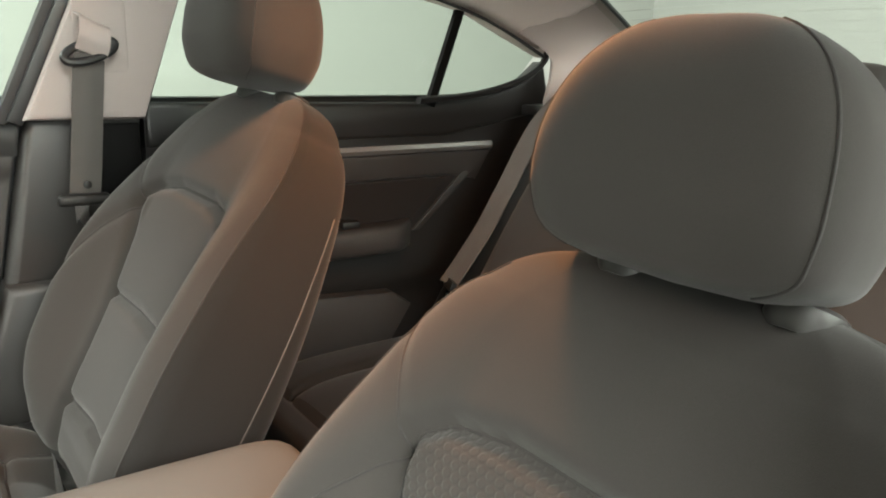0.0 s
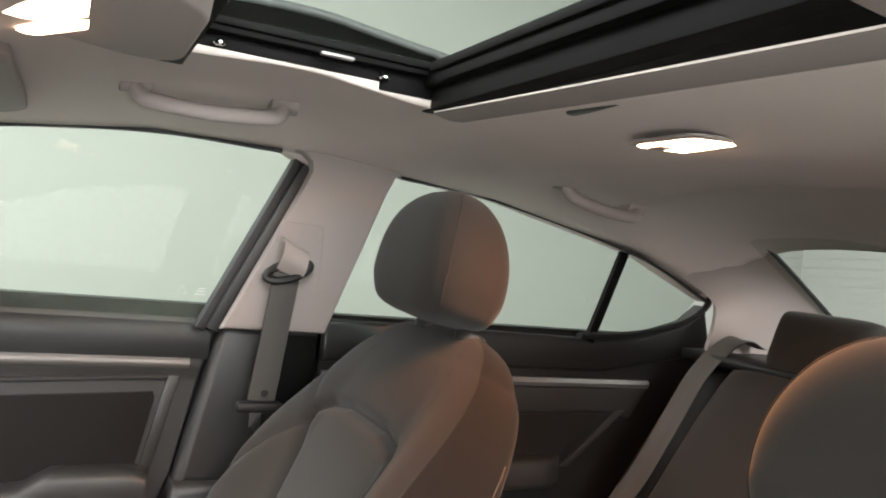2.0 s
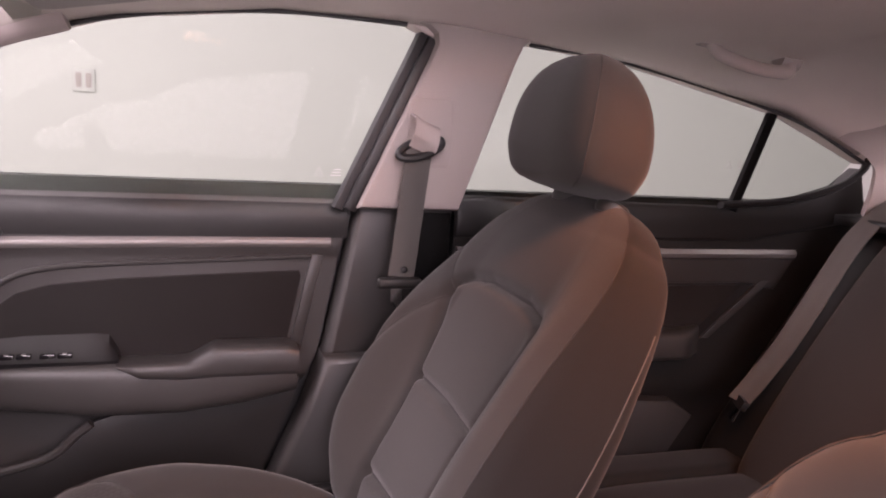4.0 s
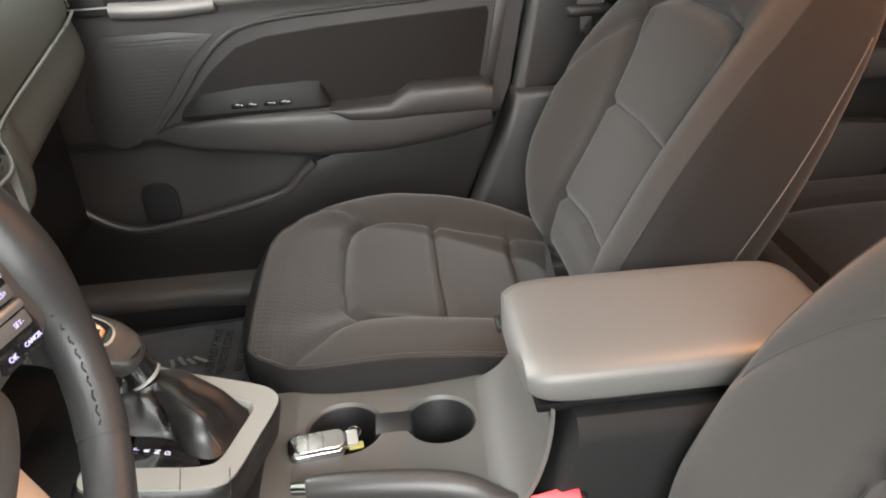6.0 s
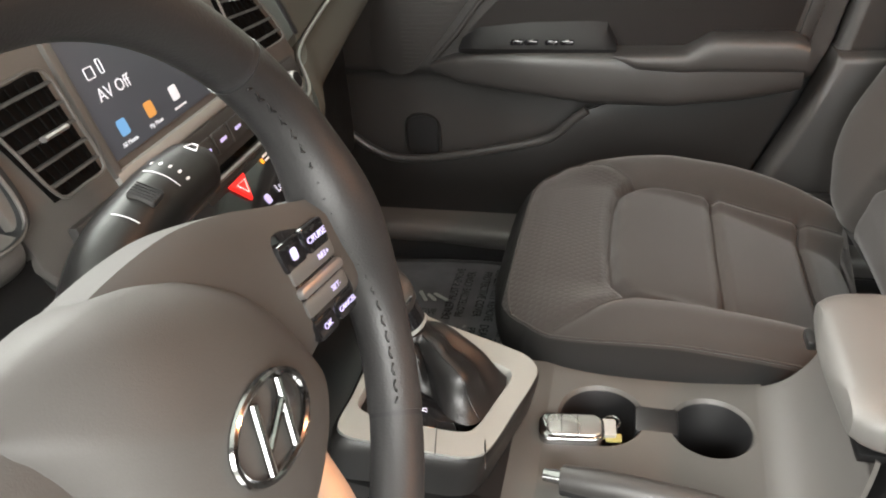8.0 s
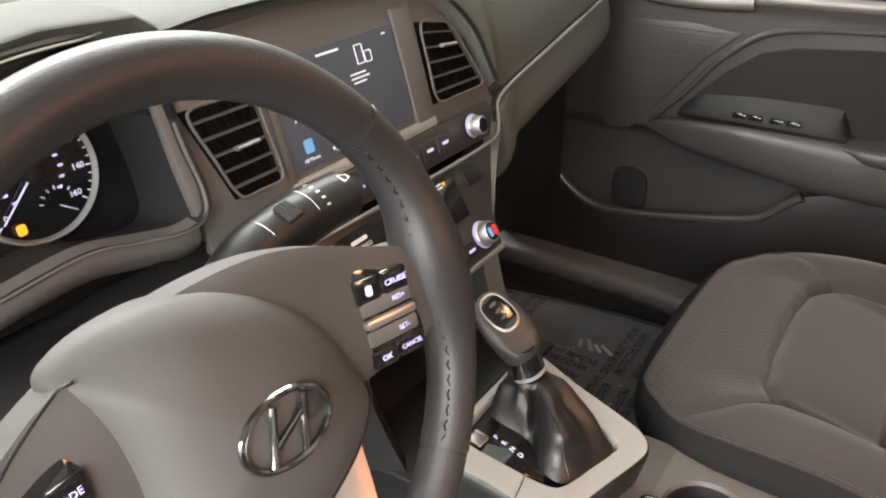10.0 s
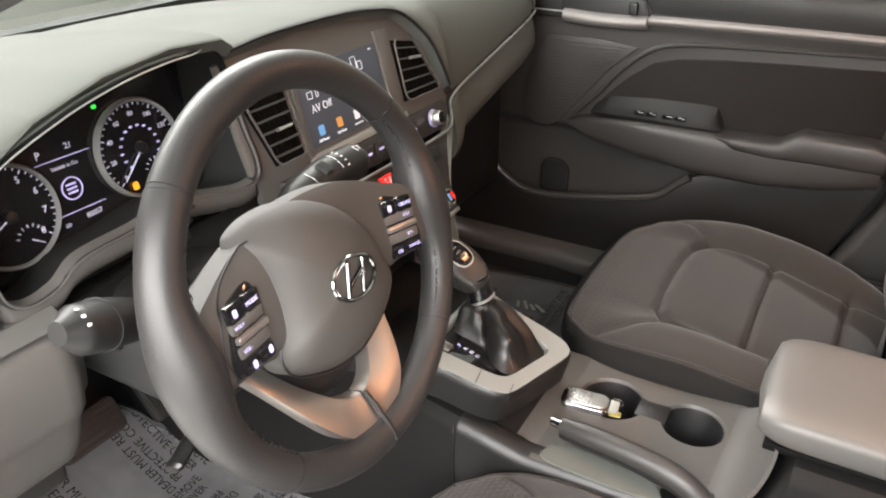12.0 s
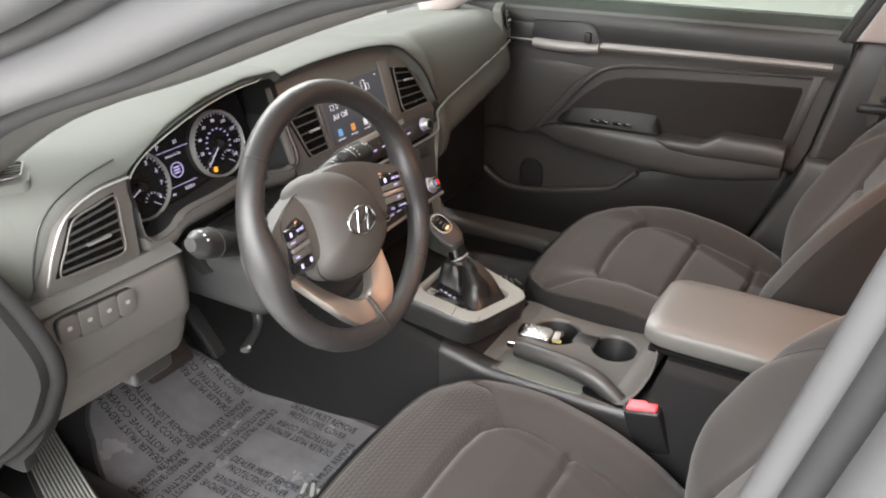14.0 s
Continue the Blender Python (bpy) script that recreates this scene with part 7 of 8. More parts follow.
# seam in the side panel
part("side_seam", tube("side_seam", spline([(-0.1295, 0.432, 0.520), (-0.137, 0.428, 0.47), (-0.142, 0.424, 0.42), (-0.147, 0.42, 0.36)], 12), 0.0012, M_BLACK, 5), con, sharp=0)
# top tray with two cup wells cut through it
CUPS = [(0.038, 0.275, 0.0415), (0.037, 0.166, 0.0390)]
TRAY_Z = 0.511


def tray_mesh():
    """A plate with two round holes and a notch between them, from bands of quads round each hole."""
    bm = bmesh.new()
    n = 40
    x0, x1, y0, y1 = -0.124, 0.114, 0.112, 0.330
    mid = (CUPS[0][1] + CUPS[1][1]) / 2
    for (cx, cy, r), (a, b) in zip(CUPS, ((mid, y1), (y0, mid))):
        hole_v, rim_v, out_v = [], [], []
        turns = sorted([math.tau * (k + 0.5) / n for k in range(n)] + [math.atan2(q - cy, p - cx) % math.tau for p in (x0, x1) for q in (a, b)])
        for t in turns:
            c, s = math.cos(t), math.sin(t)
            hole_v.append(bm.verts.new((cx + r * c, cy + r * s, TRAY_Z - 0.004)))
            rim_v.append(bm.verts.new((cx + (r + 0.003) * c, cy + (r + 0.003) * s, TRAY_Z)))
            f = min(((x1 if c > 0 else x0) - cx) / c if abs(c) > 1e-6 else 9, ((b if s > 0 else a) - cy) / s if abs(s) > 1e-6 else 9)
            out_v.append(bm.verts.new((cx + f * c, cy + f * s, TRAY_Z)))
        for k in range(len(turns)):
            j = (k + 1) % len(turns)
            bm.faces.new((hole_v[k], hole_v[j], rim_v[j], rim_v[k]))
            bm.faces.new((rim_v[k], rim_v[j], out_v[j], out_v[k]))
    me = bpy.data.meshes.new("tray")
    bmesh.ops.recalc_face_normals(bm, faces=bm.faces)
    bm.to_mesh(me)
    bm.free()
    me.materials.append(M_TRAY)
    return me


tray = part("tray", tray_mesh(), con, "grey-brown tray with two round wells")
for cx, cy, r in CUPS:
    m = Matrix.Translation((cx, cy, TRAY_Z - 0.085))
    part("cup_well", lathe("cup_well", [(0.001, 0.0), (r * 0.86, 0.0), (r * 0.94, 0.006), (r, 0.078), (r + 0.002, 0.081), (r + 0.0035, 0.078), (r * 0.97, -0.004), (0.001, -0.005)], M_BLACK, m, 40), tray, "dark round cup well")
part("notch", box("notch", (CUPS[0][0] - 0.018, 0.198, TRAY_Z - 0.018), (CUPS[0][0] + 0.020, 0.241, TRAY_Z + 0.0008), M_BLACK, 0.004), tray, "dark notch between the wells")
part("tray_bridge", box("tray_bridge", (-0.112, 0.326, 0.470), (0.116, 0.37, 0.5108), M_TRAY, 0.004), tray, "bridge to the shifter surround")
def console_top(y):
    return max(0.5118, lerp_table([(0.34, 0.5118), (0.36, 0.5155), (0.43, 0.533)], y))


skirt = []
for i in range(37):
    y = 0.075 + 0.352 * i / 36
    xl = lerp_table([(0.06, -0.118), (0.14, -0.125), (0.35, -0.128), (0.50, -0.134)], y) - 0.0012
    zt = console_top(y)
    row = [(xl + 0.030 - 0.004 * k, y, zt) for k in range(3)]
    for k in range(1, 9):
        a = k / 8 * math.pi / 2
        row.append((xl + 0.020 - 0.020 * math.sin(a), y, zt - 0.022 * (1 - math.cos(a))))
    row += [(xl - 0.010 * k / 5, y, zt - 0.022 - (zt - 0.022 - 0.395) * k / 5) for k in range(1, 6)]
    skirt.append(row)
# the side's shade is put into a plastic darker than the tray's
part("tray_side", slab("tray_side", skirt, lambda i, j, p: p + Vector((0.006, 0, -0.003)), M_DARK), tray, "rounded side of the tray, shade put into its colour")
# wing that climbs from the tray to the armrest box
wing = []
for i in range(19):
    row = []
    for k in range(15):
        a = k / 14 * math.pi / 2
        xa = -0.120 + 0.030 * smooth(0.0, 1.0, k / 14)
        row.append((xa + (0.106 - xa) * i / 18, 0.128 - 0.066 * math.sin(a) - 0.010 * (i / 18 - 0.5), 0.5105 + 0.105 * (1 - math.cos(a))))
    wing.append(row)
part("front_wing", slab("front_wing", wing, lambda i, j, p: p + Vector((0, -0.004, -0.003)), M_TRAY), con, "grey-brown sweep up to the armrest")
part("lever_slot", prism("lever_slot", outline_of([(-0.117, 0.100), (-0.078, 0.100), (-0.078, 0.13), (-0.086, 0.165), (-0.110, 0.170), (-0.118, 0.13)], 36), 0.002, M_WELL, Matrix.Translation((0, 0, 0.5135))), con, "dark slot of the brake lever")
# plate and slot beside the parking brake lever
part("brake_plate", prism("brake_plate", outline_of([(-0.121, 0.18), (-0.096, 0.18), (-0.086, 0.24), (-0.082, 0.29), (-0.098, 0.315), (-0.121, 0.305)], 40), 0.003, M_DASH, Matrix.Translation((0, 0, 0.5135)), 0.0006, 1), con, "grey-green smooth plate")
# armrest lid
lid = []
for i in range(41):
    f = i / 40
    y = -0.235 + 0.332 * f
    k1 = (max(1e-4, 1 - abs(2 * f - 1) ** 9)) ** 0.5
    cx, hw = -0.0085, 0.089 + 0.003 * f
    zc, hh = 0.6390 + 0.002 * f, 0.0220
    ring = []
    for k in range(48):
        a = math.tau * k / 48
        c, s = math.cos(a), math.sin(a)
        ring.append((cx + hw * k1 ** 0.35 * math.copysign(abs(c) ** 0.36, c), y, zc + hh * k1 * math.copysign(abs(s) ** 0.5, s) + 0.003 * (1 - c * c) * (s > 0)))
    lid.append(ring)
lid_o = part("armrest_lid", loft("armrest_lid", lid, M_VINYL), con, "padded grey-brown vinyl armrest lid")
part("lid_gap", box("lid_gap", (-0.089, -0.226, 0.610), (0.074, 0.080, 0.6190), M_WELL, 0.002), con, "dark gap under the lid")
part("lid_latch", box("lid_latch", (0.03, 0.090, 0.622), (0.052, 0.099, 0.633), M_DARK, 0.003), lid_o, "small dark latch")

# ---- shifter surround ----
BZ = frame_at((-0.030, 0.412, 0.5835), (1, 0, 0), (0, 0.970, 0.245))
out_o = outline_of([(-0.090, 0.085), (-0.085, 0.03), (-0.081, -0.005), (-0.073, -0.032), (-0.055, -0.046), (0.0, -0.061), (0.042, -0.072), (0.062, -0.074), (0.076, -0.065), (0.083, -0.045), (0.090, 0.02), (0.096, 0.085), (0.04, 0.088), (-0.04, 0.088)], 96)
in_o = outline_of([(-0.058, 0.072), (-0.055, 0.02), (-0.049, -0.014), (-0.037, -0.028), (0.0, -0.039), (0.030, -0.047), (0.043, -0.047), (0.050, -0.036), (0.056, 0.02), (0.062, 0.072), (0.03, 0.078), (-0.03, 0.078)], 96)
rings = [[BZ @ Vector((x * 1.06, y * 1.05, -0.045)) for x, y in out_o], [BZ @ Vector((x * 1.05, y * 1.04, -0.012)) for x, y in out_o], [BZ @ Vector((x * 1.03, y * 1.025, -0.003)) for x, y in out_o], [BZ @ Vector((x, y, 0.0)) for x, y in out_o]]
part("surround_base", loft("surround_base", rings, M_DARK, cap=False), con, "dark base of the shifter surround")
rings = [[BZ @ Vector((x * 0.995, y * 0.995, -0.004)) for x, y in out_o], [BZ @ Vector((x * 0.99, y * 0.99, 0.002)) for x, y in out_o], [BZ @ Vector((x * 1.03, y * 1.03, 0.003)) for x, y in in_o], [BZ @ Vector((x, y, 0.0)) for x, y in in_o], [BZ @ Vector((x * 0.99, y * 0.99, -0.016)) for x, y in in_o]]
part("shifter_bezel", loft("shifter_bezel", rings, M_BEZEL, cap=False), con, "satin silver-grey shifter bezel")
part("well_floor", prism("well_floor", in_o, 0.004, M_BLACK, BZ @ Matrix.Translation((0, 0, -0.010))), con, "dark well under the boot")
ind = part("gear_indicator", prism("gear_indicator", [(-0.058, 0.052), (-0.012, 0.056), (-0.014, 0.028), (-0.020, 0.012), (-0.030, -0.004), (-0.046, -0.012), (-0.054, 0.015)], 0.004, M_GLOSS, BZ @ Matrix.Translation((0, 0, 0.000)), 0.001), con, "glossy black gear indicator")
for k, ch in enumerate("PRND"):
    lettering("gear_letter", ch, 0.0075, BZ @ Matrix.Translation((-0.0345 - 0.0006 * k, 0.0495 - 0.0097 * k, 0.0024)), M_BLUE_LIT if ch == "P" else M_WHITE_LIT, ind)
part("release_cover", prism("release_cover", rounded(0.017, 0.016, 0.002, 3), 0.003, M_SILVER, BZ @ Matrix.Translation((-0.045, 0.063, -0.0005)), 0.001), con, "small satin cover")
for y in (0.0, -0.045):
    part("bezel_joint", tube("bezel_joint", [BZ @ Vector((-0.083, y, 0.0026)), BZ @ Vector((-0.051, y + 0.006, 0.0032))], 0.0006, M_BLACK, 4), con, sharp=0)

gear = thing("gear_lever", (-0.02, 0.42, 0.575), "gear lever with leather boot and silver-capped black knob", "gear lever")
ring_c, top_c = Vector((-0.006, 0.458, 0.642)), Vector((-0.006, 0.488, 0.695))
boot_o = outline_of([(-0.012, 0.070), (-0.013, 0.032), (-0.0185, 0.016), (-0.034, 0.000), (-0.038, -0.018), (-0.028, -0.031), (0.0, -0.043), (0.032, -0.046), (0.045, -0.036), (0.052, 0.020), (0.056, 0.070), (0.02, 0.074)], 72)
mid_x, mid_y = 0.006, 0.024
boot = []
for k in range(29):
    f = k / 28
    ring = []
    for x, y in boot_o:
        a = math.atan2(y - mid_y, x - mid_x)
        c, s = math.cos(a), math.sin(a)
        b = BZ @ Vector((x, y, 0.0))
        t = ring_c + Vector((0.0165 * c, 0.0160 * s, -0.006 - 0.002 * s))
        p = b.lerp(t, f) + Vector((0, 0, 0.012 * math.sin(f * math.pi) ** 1.5))
        swell = math.sin(f * math.pi)
        turn_ = lambda deg, width: math.exp(-(((math.degrees(a) - deg + 180) % 360 - 180) / width) ** 2)
        fold = swell * (-0.019 * turn_(-165 + 30 * f, 22) + 0.008 * turn_(-122 + 10 * f, 14) - 0.009 * turn_(-84 + 20 * f, 14) + 0.004 * turn_(-40, 22) + 0.003 * turn_(40, 40) + 0.0012 * math.sin(9 * a - 7 * f))
        fold += 0.0040 * math.sin(f * math.pi * 4 + 1.6 * a) * swell * turn_(-120, 60)
        ring.append(p + Vector((c, s, 0.25)) * fold)
    boot.append(ring)
bt = part("boot", loft("boot", boot, M_BOOT), gear, "creased black leather boot")
part("boot_stitch", tube("boot_stitch", [Vector(r[30]) for r in boot[1:-1]], 0.0008, M_BLACK, 5), bt, sharp=0)
part("boot_stitch", tube("boot_stitch", [Vector(r[66]) for r in boot[1:-1]], 0.0008, M_BLACK, 5), bt, sharp=0)
ax = (top_c - ring_c).normalized()
side_v = Vector((1, 0, 0))
fwd = ax.cross(side_v).normalized() * -1
if fwd.y < 0:
    fwd = -fwd


def lever_ring(h, w, d, off, n=36, e=0.8):
    c = ring_c + ax * h + fwd * off
    return [c + side_v * (w * math.copysign(abs(math.cos(a)) ** e, math.cos(a))) + fwd * (d * math.copysign(abs(math.sin(a)) ** e, math.sin(a))) for a in [math.tau * q / n for q in range(n)]]


def tilted_ring(h, w, d, off, lean, n=36, e=0.8):
    """Rings of the knob turn from the lever's own axis to a cap that faces up and back."""
    nrm = ax.lerp(Vector((-0.42, -0.46, 0.78)), lean).normalized()
    sd = (side_v - nrm * side_v.dot(nrm)).normalized()
    fw = nrm.cross(sd).normalized()
    c = ring_c + ax * h + fw * off
    return [c + sd * (w * math.copysign(abs(math.cos(a)) ** e, math.cos(a))) + fw * (d * math.copysign(abs(math.sin(a)) ** e, math.sin(a))) for a in [math.tau * q / n for q in range(n)]]


part("collar", loft("collar", [lever_ring(-0.006, 0.0162, 0.0157, 0), lever_ring(-0.0052, 0.0170, 0.0165, 0), lever_ring(-0.0028, 0.0170, 0.0165, 0), lever_ring(-0.002, 0.0160, 0.0155, 0)], M_BEZEL), gear, "bright collar ring")
part("neck", loft("neck", [lever_ring(-0.002, 0.0162, 0.0157, 0), lever_ring(0.012, 0.0150, 0.0155, -0.002), lever_ring(0.026, 0.0155, 0.0170, -0.004)], M_GLOSS), gear, "dark grey neck")
kn = part("knob", loft("knob", [tilted_ring(0.014, 0.0150, 0.0158, 0.0, 0.1), tilted_ring(0.024, 0.0185, 0.0205, 0.0, 0.25), tilted_ring(0.036, 0.0212, 0.0258, 0.002, 0.5), tilted_ring(0.046, 0.0225, 0.0310, 0.004, 0.75), tilted_ring(0.054, 0.0222, 0.0315, 0.004, 0.95), tilted_ring(0.058, 0.0195, 0.0290, 0.004, 1.0), tilted_ring(0.0598, 0.0165, 0.0255, 0.004, 1.0), tilted_ring(0.0605, 0.010, 0.018, 0.004, 1.0)], M_DOOR), gear, "dark rounded knob")
part("cap_rim", loft("cap_rim", [tilted_ring(0.0595, 0.0150, 0.0215, 0.006, 1.0), tilted_ring(0.0616, 0.0146, 0.0210, 0.006, 1.0), tilted_ring(0.0618, 0.0136, 0.0200, 0.006, 1.0), tilted_ring(0.0606, 0.0134, 0.0198, 0.006, 1.0)], M_BEZEL), kn, "bright rim of the cap")
part("cap", loft("cap", [tilted_ring(0.0606, 0.0138, 0.0200, 0.006, 1.0), tilted_ring(0.0620, 0.0110, 0.0165, 0.006, 1.0), tilted_ring(0.0627, 0.006, 0.010, 0.006, 1.0), tilted_ring(0.0629, 0.001, 0.002, 0.006, 1.0)], M_GLOSS), kn, "glossy black cap")
for off_ in (-0.002, 0.006, 0.014):
    part("cap_mark", loft("cap_mark", [tilted_ring(0.0622, 0.0045, 0.0016, off_, 1.0), tilted_ring(0.0632, 0.0042, 0.0014, off_, 1.0), tilted_ring(0.0633, 0.001, 0.0005, off_, 1.0)], M_DASH), kn, "pale shift sign")

# ---- parking brake ----
pb = thing("parking_brake", (-0.10, 0.12, 0.50), "dark grey parking brake lever with silver button", "parking brake")
p = spline([(-0.104, 0.085, 0.500), (-0.104, 0.115, 0.516), (-0.100, 0.150, 0.536), (-0.093, 0.19, 0.541), (-0.083, 0.25, 0.539), (-0.073, 0.305, 0.533)], 36)
r = [float(np.interp(k / 36, [0, 0.15, 0.35, 0.5, 0.9, 1.0], [0.012, 0.014, 0.016, 0.0165, 0.0155, 0.0135])) for k in range(37)]
part("handle", tube("handle", p, [q * 0.86 for q in r], M_DOOR, 20, flat=1.05, up=(0, -0.2, 1)), pb, "grey-brown grip")
part("handle_lower", tube("handle_lower", [q - Vector((0, 0, 0.008)) for q in p[10:]], [q * 0.8 for q in r[10:]], M_BLACK, 16, flat=0.9, up=(0, -0.2, 1)), pb, "black underside")
part("button", tube("button", [(-0.0735, 0.303, 0.533), (-0.0705, 0.322, 0.5315)], [0.0065, 0.006], M_CHROME, 14), pb, "bright release button")

# ---- key fob lying across the front well's edge ----
key = thing("key_fob", (-0.005, 0.295, TRAY_Z), "silver and grey key fob lying by the cup holder", "key")
KM = Matrix.Translation((0.007, 0.303, TRAY_Z + 0.010)) @ Matrix.Rotation(radians(-84), 4, "Z") @ Matrix.Rotation(radians(4), 4, "X")
part("shell", prism("shell", rounded(0.066, 0.036, 0.012, 6), 0.012, M_CHROME, KM @ Matrix.Translation((0, 0, 0.0)), 0.0035, 3), key, "bright metal rim")
part("face", prism("face", rounded(0.054, 0.028, 0.009, 6), 0.006, M_SILVER, KM @ Matrix.Translation((0.002, 0, 0.0022)), 0.002, 3), key, "pale grey button face")
for k in range(2):
    part("button_line", tube("button_line", [KM @ Vector((-0.010 + 0.016 * k, -0.012, 0.0024)), KM @ Vector((-0.010 + 0.016 * k, 0.012, 0.0024))], 0.0005, M_DOOR, 4), key, sharp=0)
rg = [KM @ Vector((0.040 + 0.008 * math.cos(a), 0.010 + 0.008 * math.sin(a), -0.004)) for a in [math.tau * k / 24 for k in range(24)]]
part("ring", tube("ring", rg, 0.0014, M_CHROME, 6, True), key, "bright key ring")
part("tag", prism("tag", rounded(0.016, 0.010, 0.002, 3), 0.002, material("yellow_tag_plastic", (0.26, 0.24, 0.08), 0.5), KM @ Matrix.Translation((0.041, -0.008, -0.006)), 0.0006), key, "small yellow tag")
part("clasp", prism("clasp", rounded(0.014, 0.022, 0.003, 3), 0.005, M_BEZEL, KM @ Matrix.Translation((0.037, 0.002, -0.002)), 0.001), key, "grey clasp")

# ---- belt buckles ----


def buckle(x, y, z, lean, label):
    b = thing("belt_buckle", (x, y, z - 0.13), label, "belt buckle", "belt buckles")
    m = Matrix.Translation((x, y, z)) @ Matrix.Rotation(radians(lean), 4, "Y") @ Matrix.Rotation(radians(-16), 4, "X")
    tr = lambda me: (me.transform(m), me)[1]
    part("housing", tr(box("housing", (-0.014, -0.029, -0.085), (0.014, 0.029, 0.0), M_BLACK, 0.005, 3)), b, "black housing")
    part("release", tr(box("release", (-0.009, -0.024, -0.012), (0.012, 0.024, 0.004), M_RED, 0.003, 3)), b, "red release button")
    part("stalk", tr(box("stalk", (-0.007, -0.018, -0.17), (0.007, 0.018, -0.08), M_RUBBER, 0.004)), b, "black stalk")
    return b


buckle(-0.123, 0.068, 0.530, -9, "black belt buckle with red button beside the driver seat")

# ---- seat belt of the front passenger ----
belt = thing("seat_belt", (0.63, -0.16, 0.80), "grey seat belt hanging from its ring on the pillar", "seat belt")


def webbing(name, pts, width, mat, parent, across, label="", n=40, thick=0.0012):
    p = spline(pts, n)
    ac = Vector(across).normalized()
    rows_ = []
    for i, q in enumerate(p):
        t = (p[min(i + 1, n)] - p[max(i - 1, 0)]).normalized()
        nrm = t.cross(ac).normalized()
        sag = 0.0012 * math.sin(i * 0.7)
        rows_.append([q + ac * (width * (k / 6 - 0.5)) + nrm * (0.0012 * math.cos((k / 3 - 1) * math.pi) + sag * 0.3) for k in range(7)])
    return part(name, slab(name, rows_, lambda i, j, q: q + Vector((0.0, 0.0, 0.0)) + (p[min(i + 1, n)] - p[max(i - 1, 0)]).normalized().cross(ac).normalized() * -thick * 1.6, mat), parent, label)


RING = Vector((0.622, -0.172, 1.060))
webbing("strap", [RING + Vector((-0.004, 0.0, -0.004)), (0.617, -0.166, 1.0), (0.610, -0.155, 0.90), (0.604, -0.148, 0.848)], 0.046, M_BELT, belt, (0.15, -1, -0.12), "grey woven strap")
webbing("upper_loop", [RING + Vector((-0.010, 0.0, -0.004)), RING + Vector((-0.022, -0.004, 0.016)), RING + Vector((-0.018, -0.006, 0.040)), RING + Vector((0.004, -0.004, 0.044))], 0.048, M_LIGHT, belt, (0.15, -1, -0.45), "pale looped webbing", 14)
rg = [RING + Vector((-0.006 + 0.004 * math.sin(a), 0.036 * math.cos(a) * -1, 0.013 * math.sin(a) - 0.30 * 0.036 * math.cos(a) * -1)) for a in [math.tau * k / 40 for k in range(40)]]
part("guide_ring", tube("guide_ring", rg, 0.0065, M_BLACK, 10, True), belt, "black guide ring")
rec = frame_at((0.640, -0.195, 1.085), (0.0, -1, 0.0), (0, -0.38, 0.92))
part("adjuster", prism("adjuster", rounded(0.078, 0.115, 0.012, 5), 0.012, M_LIGHT, rec, 0.004), belt, "light grey height adjuster cover")
part("tongue_body", box("tongue_body", (0.592, -0.181, 0.830), (0.610, -0.107, 0.848), M_DARK, 0.006, 3), belt, "dark tongue grip")
part("tongue", prism("tongue", [(-0.010, 0.0), (0.010, 0.0), (0.009, -0.032), (0.002, -0.036), (-0.006, -0.022), (-0.009, -0.030)], 0.002, M_CHROME, frame_at((0.601, -0.140, 0.832), (0, -1, 0), (0, 0, 1))), belt, "bright metal tongue")
part("stop_button", lathe("stop_button", [(0.006, 0), (0.006, 0.003), (0.003, 0.004)], M_DARK, Matrix.Translation((0.600, -0.150, 0.862)) @ Matrix.Rotation(-math.pi / 2, 4, "Y"), 14), belt)

# ---- rear belt over the side of the bench ----
rbelt = thing("seat_belt", (0.55, -0.95, 0.60), "grey rear seat belt lying along the bench side", "seat belt")
webbing("strap", [(0.572, -1.21, 0.985), (0.568, -1.140, 0.998), (0.566, -1.045, 0.925), (0.560, -0.950, 0.785), (0.553, -0.885, 0.70), (0.558, -0.815, 0.612)], 0.046, M_BELT, rbelt, (0.96, 0.22, 0.1), "grey-brown woven strap")
TM = frame_at((0.557, -0.810, 0.598), (0.9, -0.40, 0.0), (-0.05, -0.45, 0.9))
part("tongue_body", prism("tongue_body", rounded(0.058, 0.020, 0.006, 4), 0.012, M_DARK, TM @ Matrix.Translation((0, 0.016, 0.006)), 0.003), rbelt, "dark tongue grip")
part("tongue", tube("tongue", [TM @ Vector((x, y, 0.004)) for x, y in ((-0.009, 0.008), (-0.009, -0.022), (0.009, -0.022), (0.009, 0.008))], 0.0026, M_CHROME, 8, True), rbelt, "bright metal tongue")

# ---- lamps in the roof ----


def lit_area(name, eye, sx, sy, watts):
    data = bpy.data.lights.new(name, "AREA")
    data.shape, data.size, data.size_y, data.energy, data.color = "RECTANGLE", sx, sy, watts, (1.0, 0.40, 0.15)
    ob = new(name, data)
    ob.location = eye
    return ob


dome_lamp = thing("dome_lamp", (-0.04, -0.402, 1.268), "lit warm dome lamp in the headliner", "dome lamp")
part("bezel", prism("bezel", rounded(0.100, 0.114, 0.012, 5), 0.004, M_LIGHT, frame_at((-0.042, -0.402, 1.2530), (1, 0, 0), (0, -1, 0.06)), 0.003), dome_lamp, "light grey lamp bezel")
part("lens", prism("lens", rounded(0.086, 0.100, 0.012, 5), 0.004, M_LAMP, frame_at((-0.042, -0.402, 1.2512), (1, 0, 0), (0, -1, 0.06)), 0.002), dome_lamp, "glowing white lens")
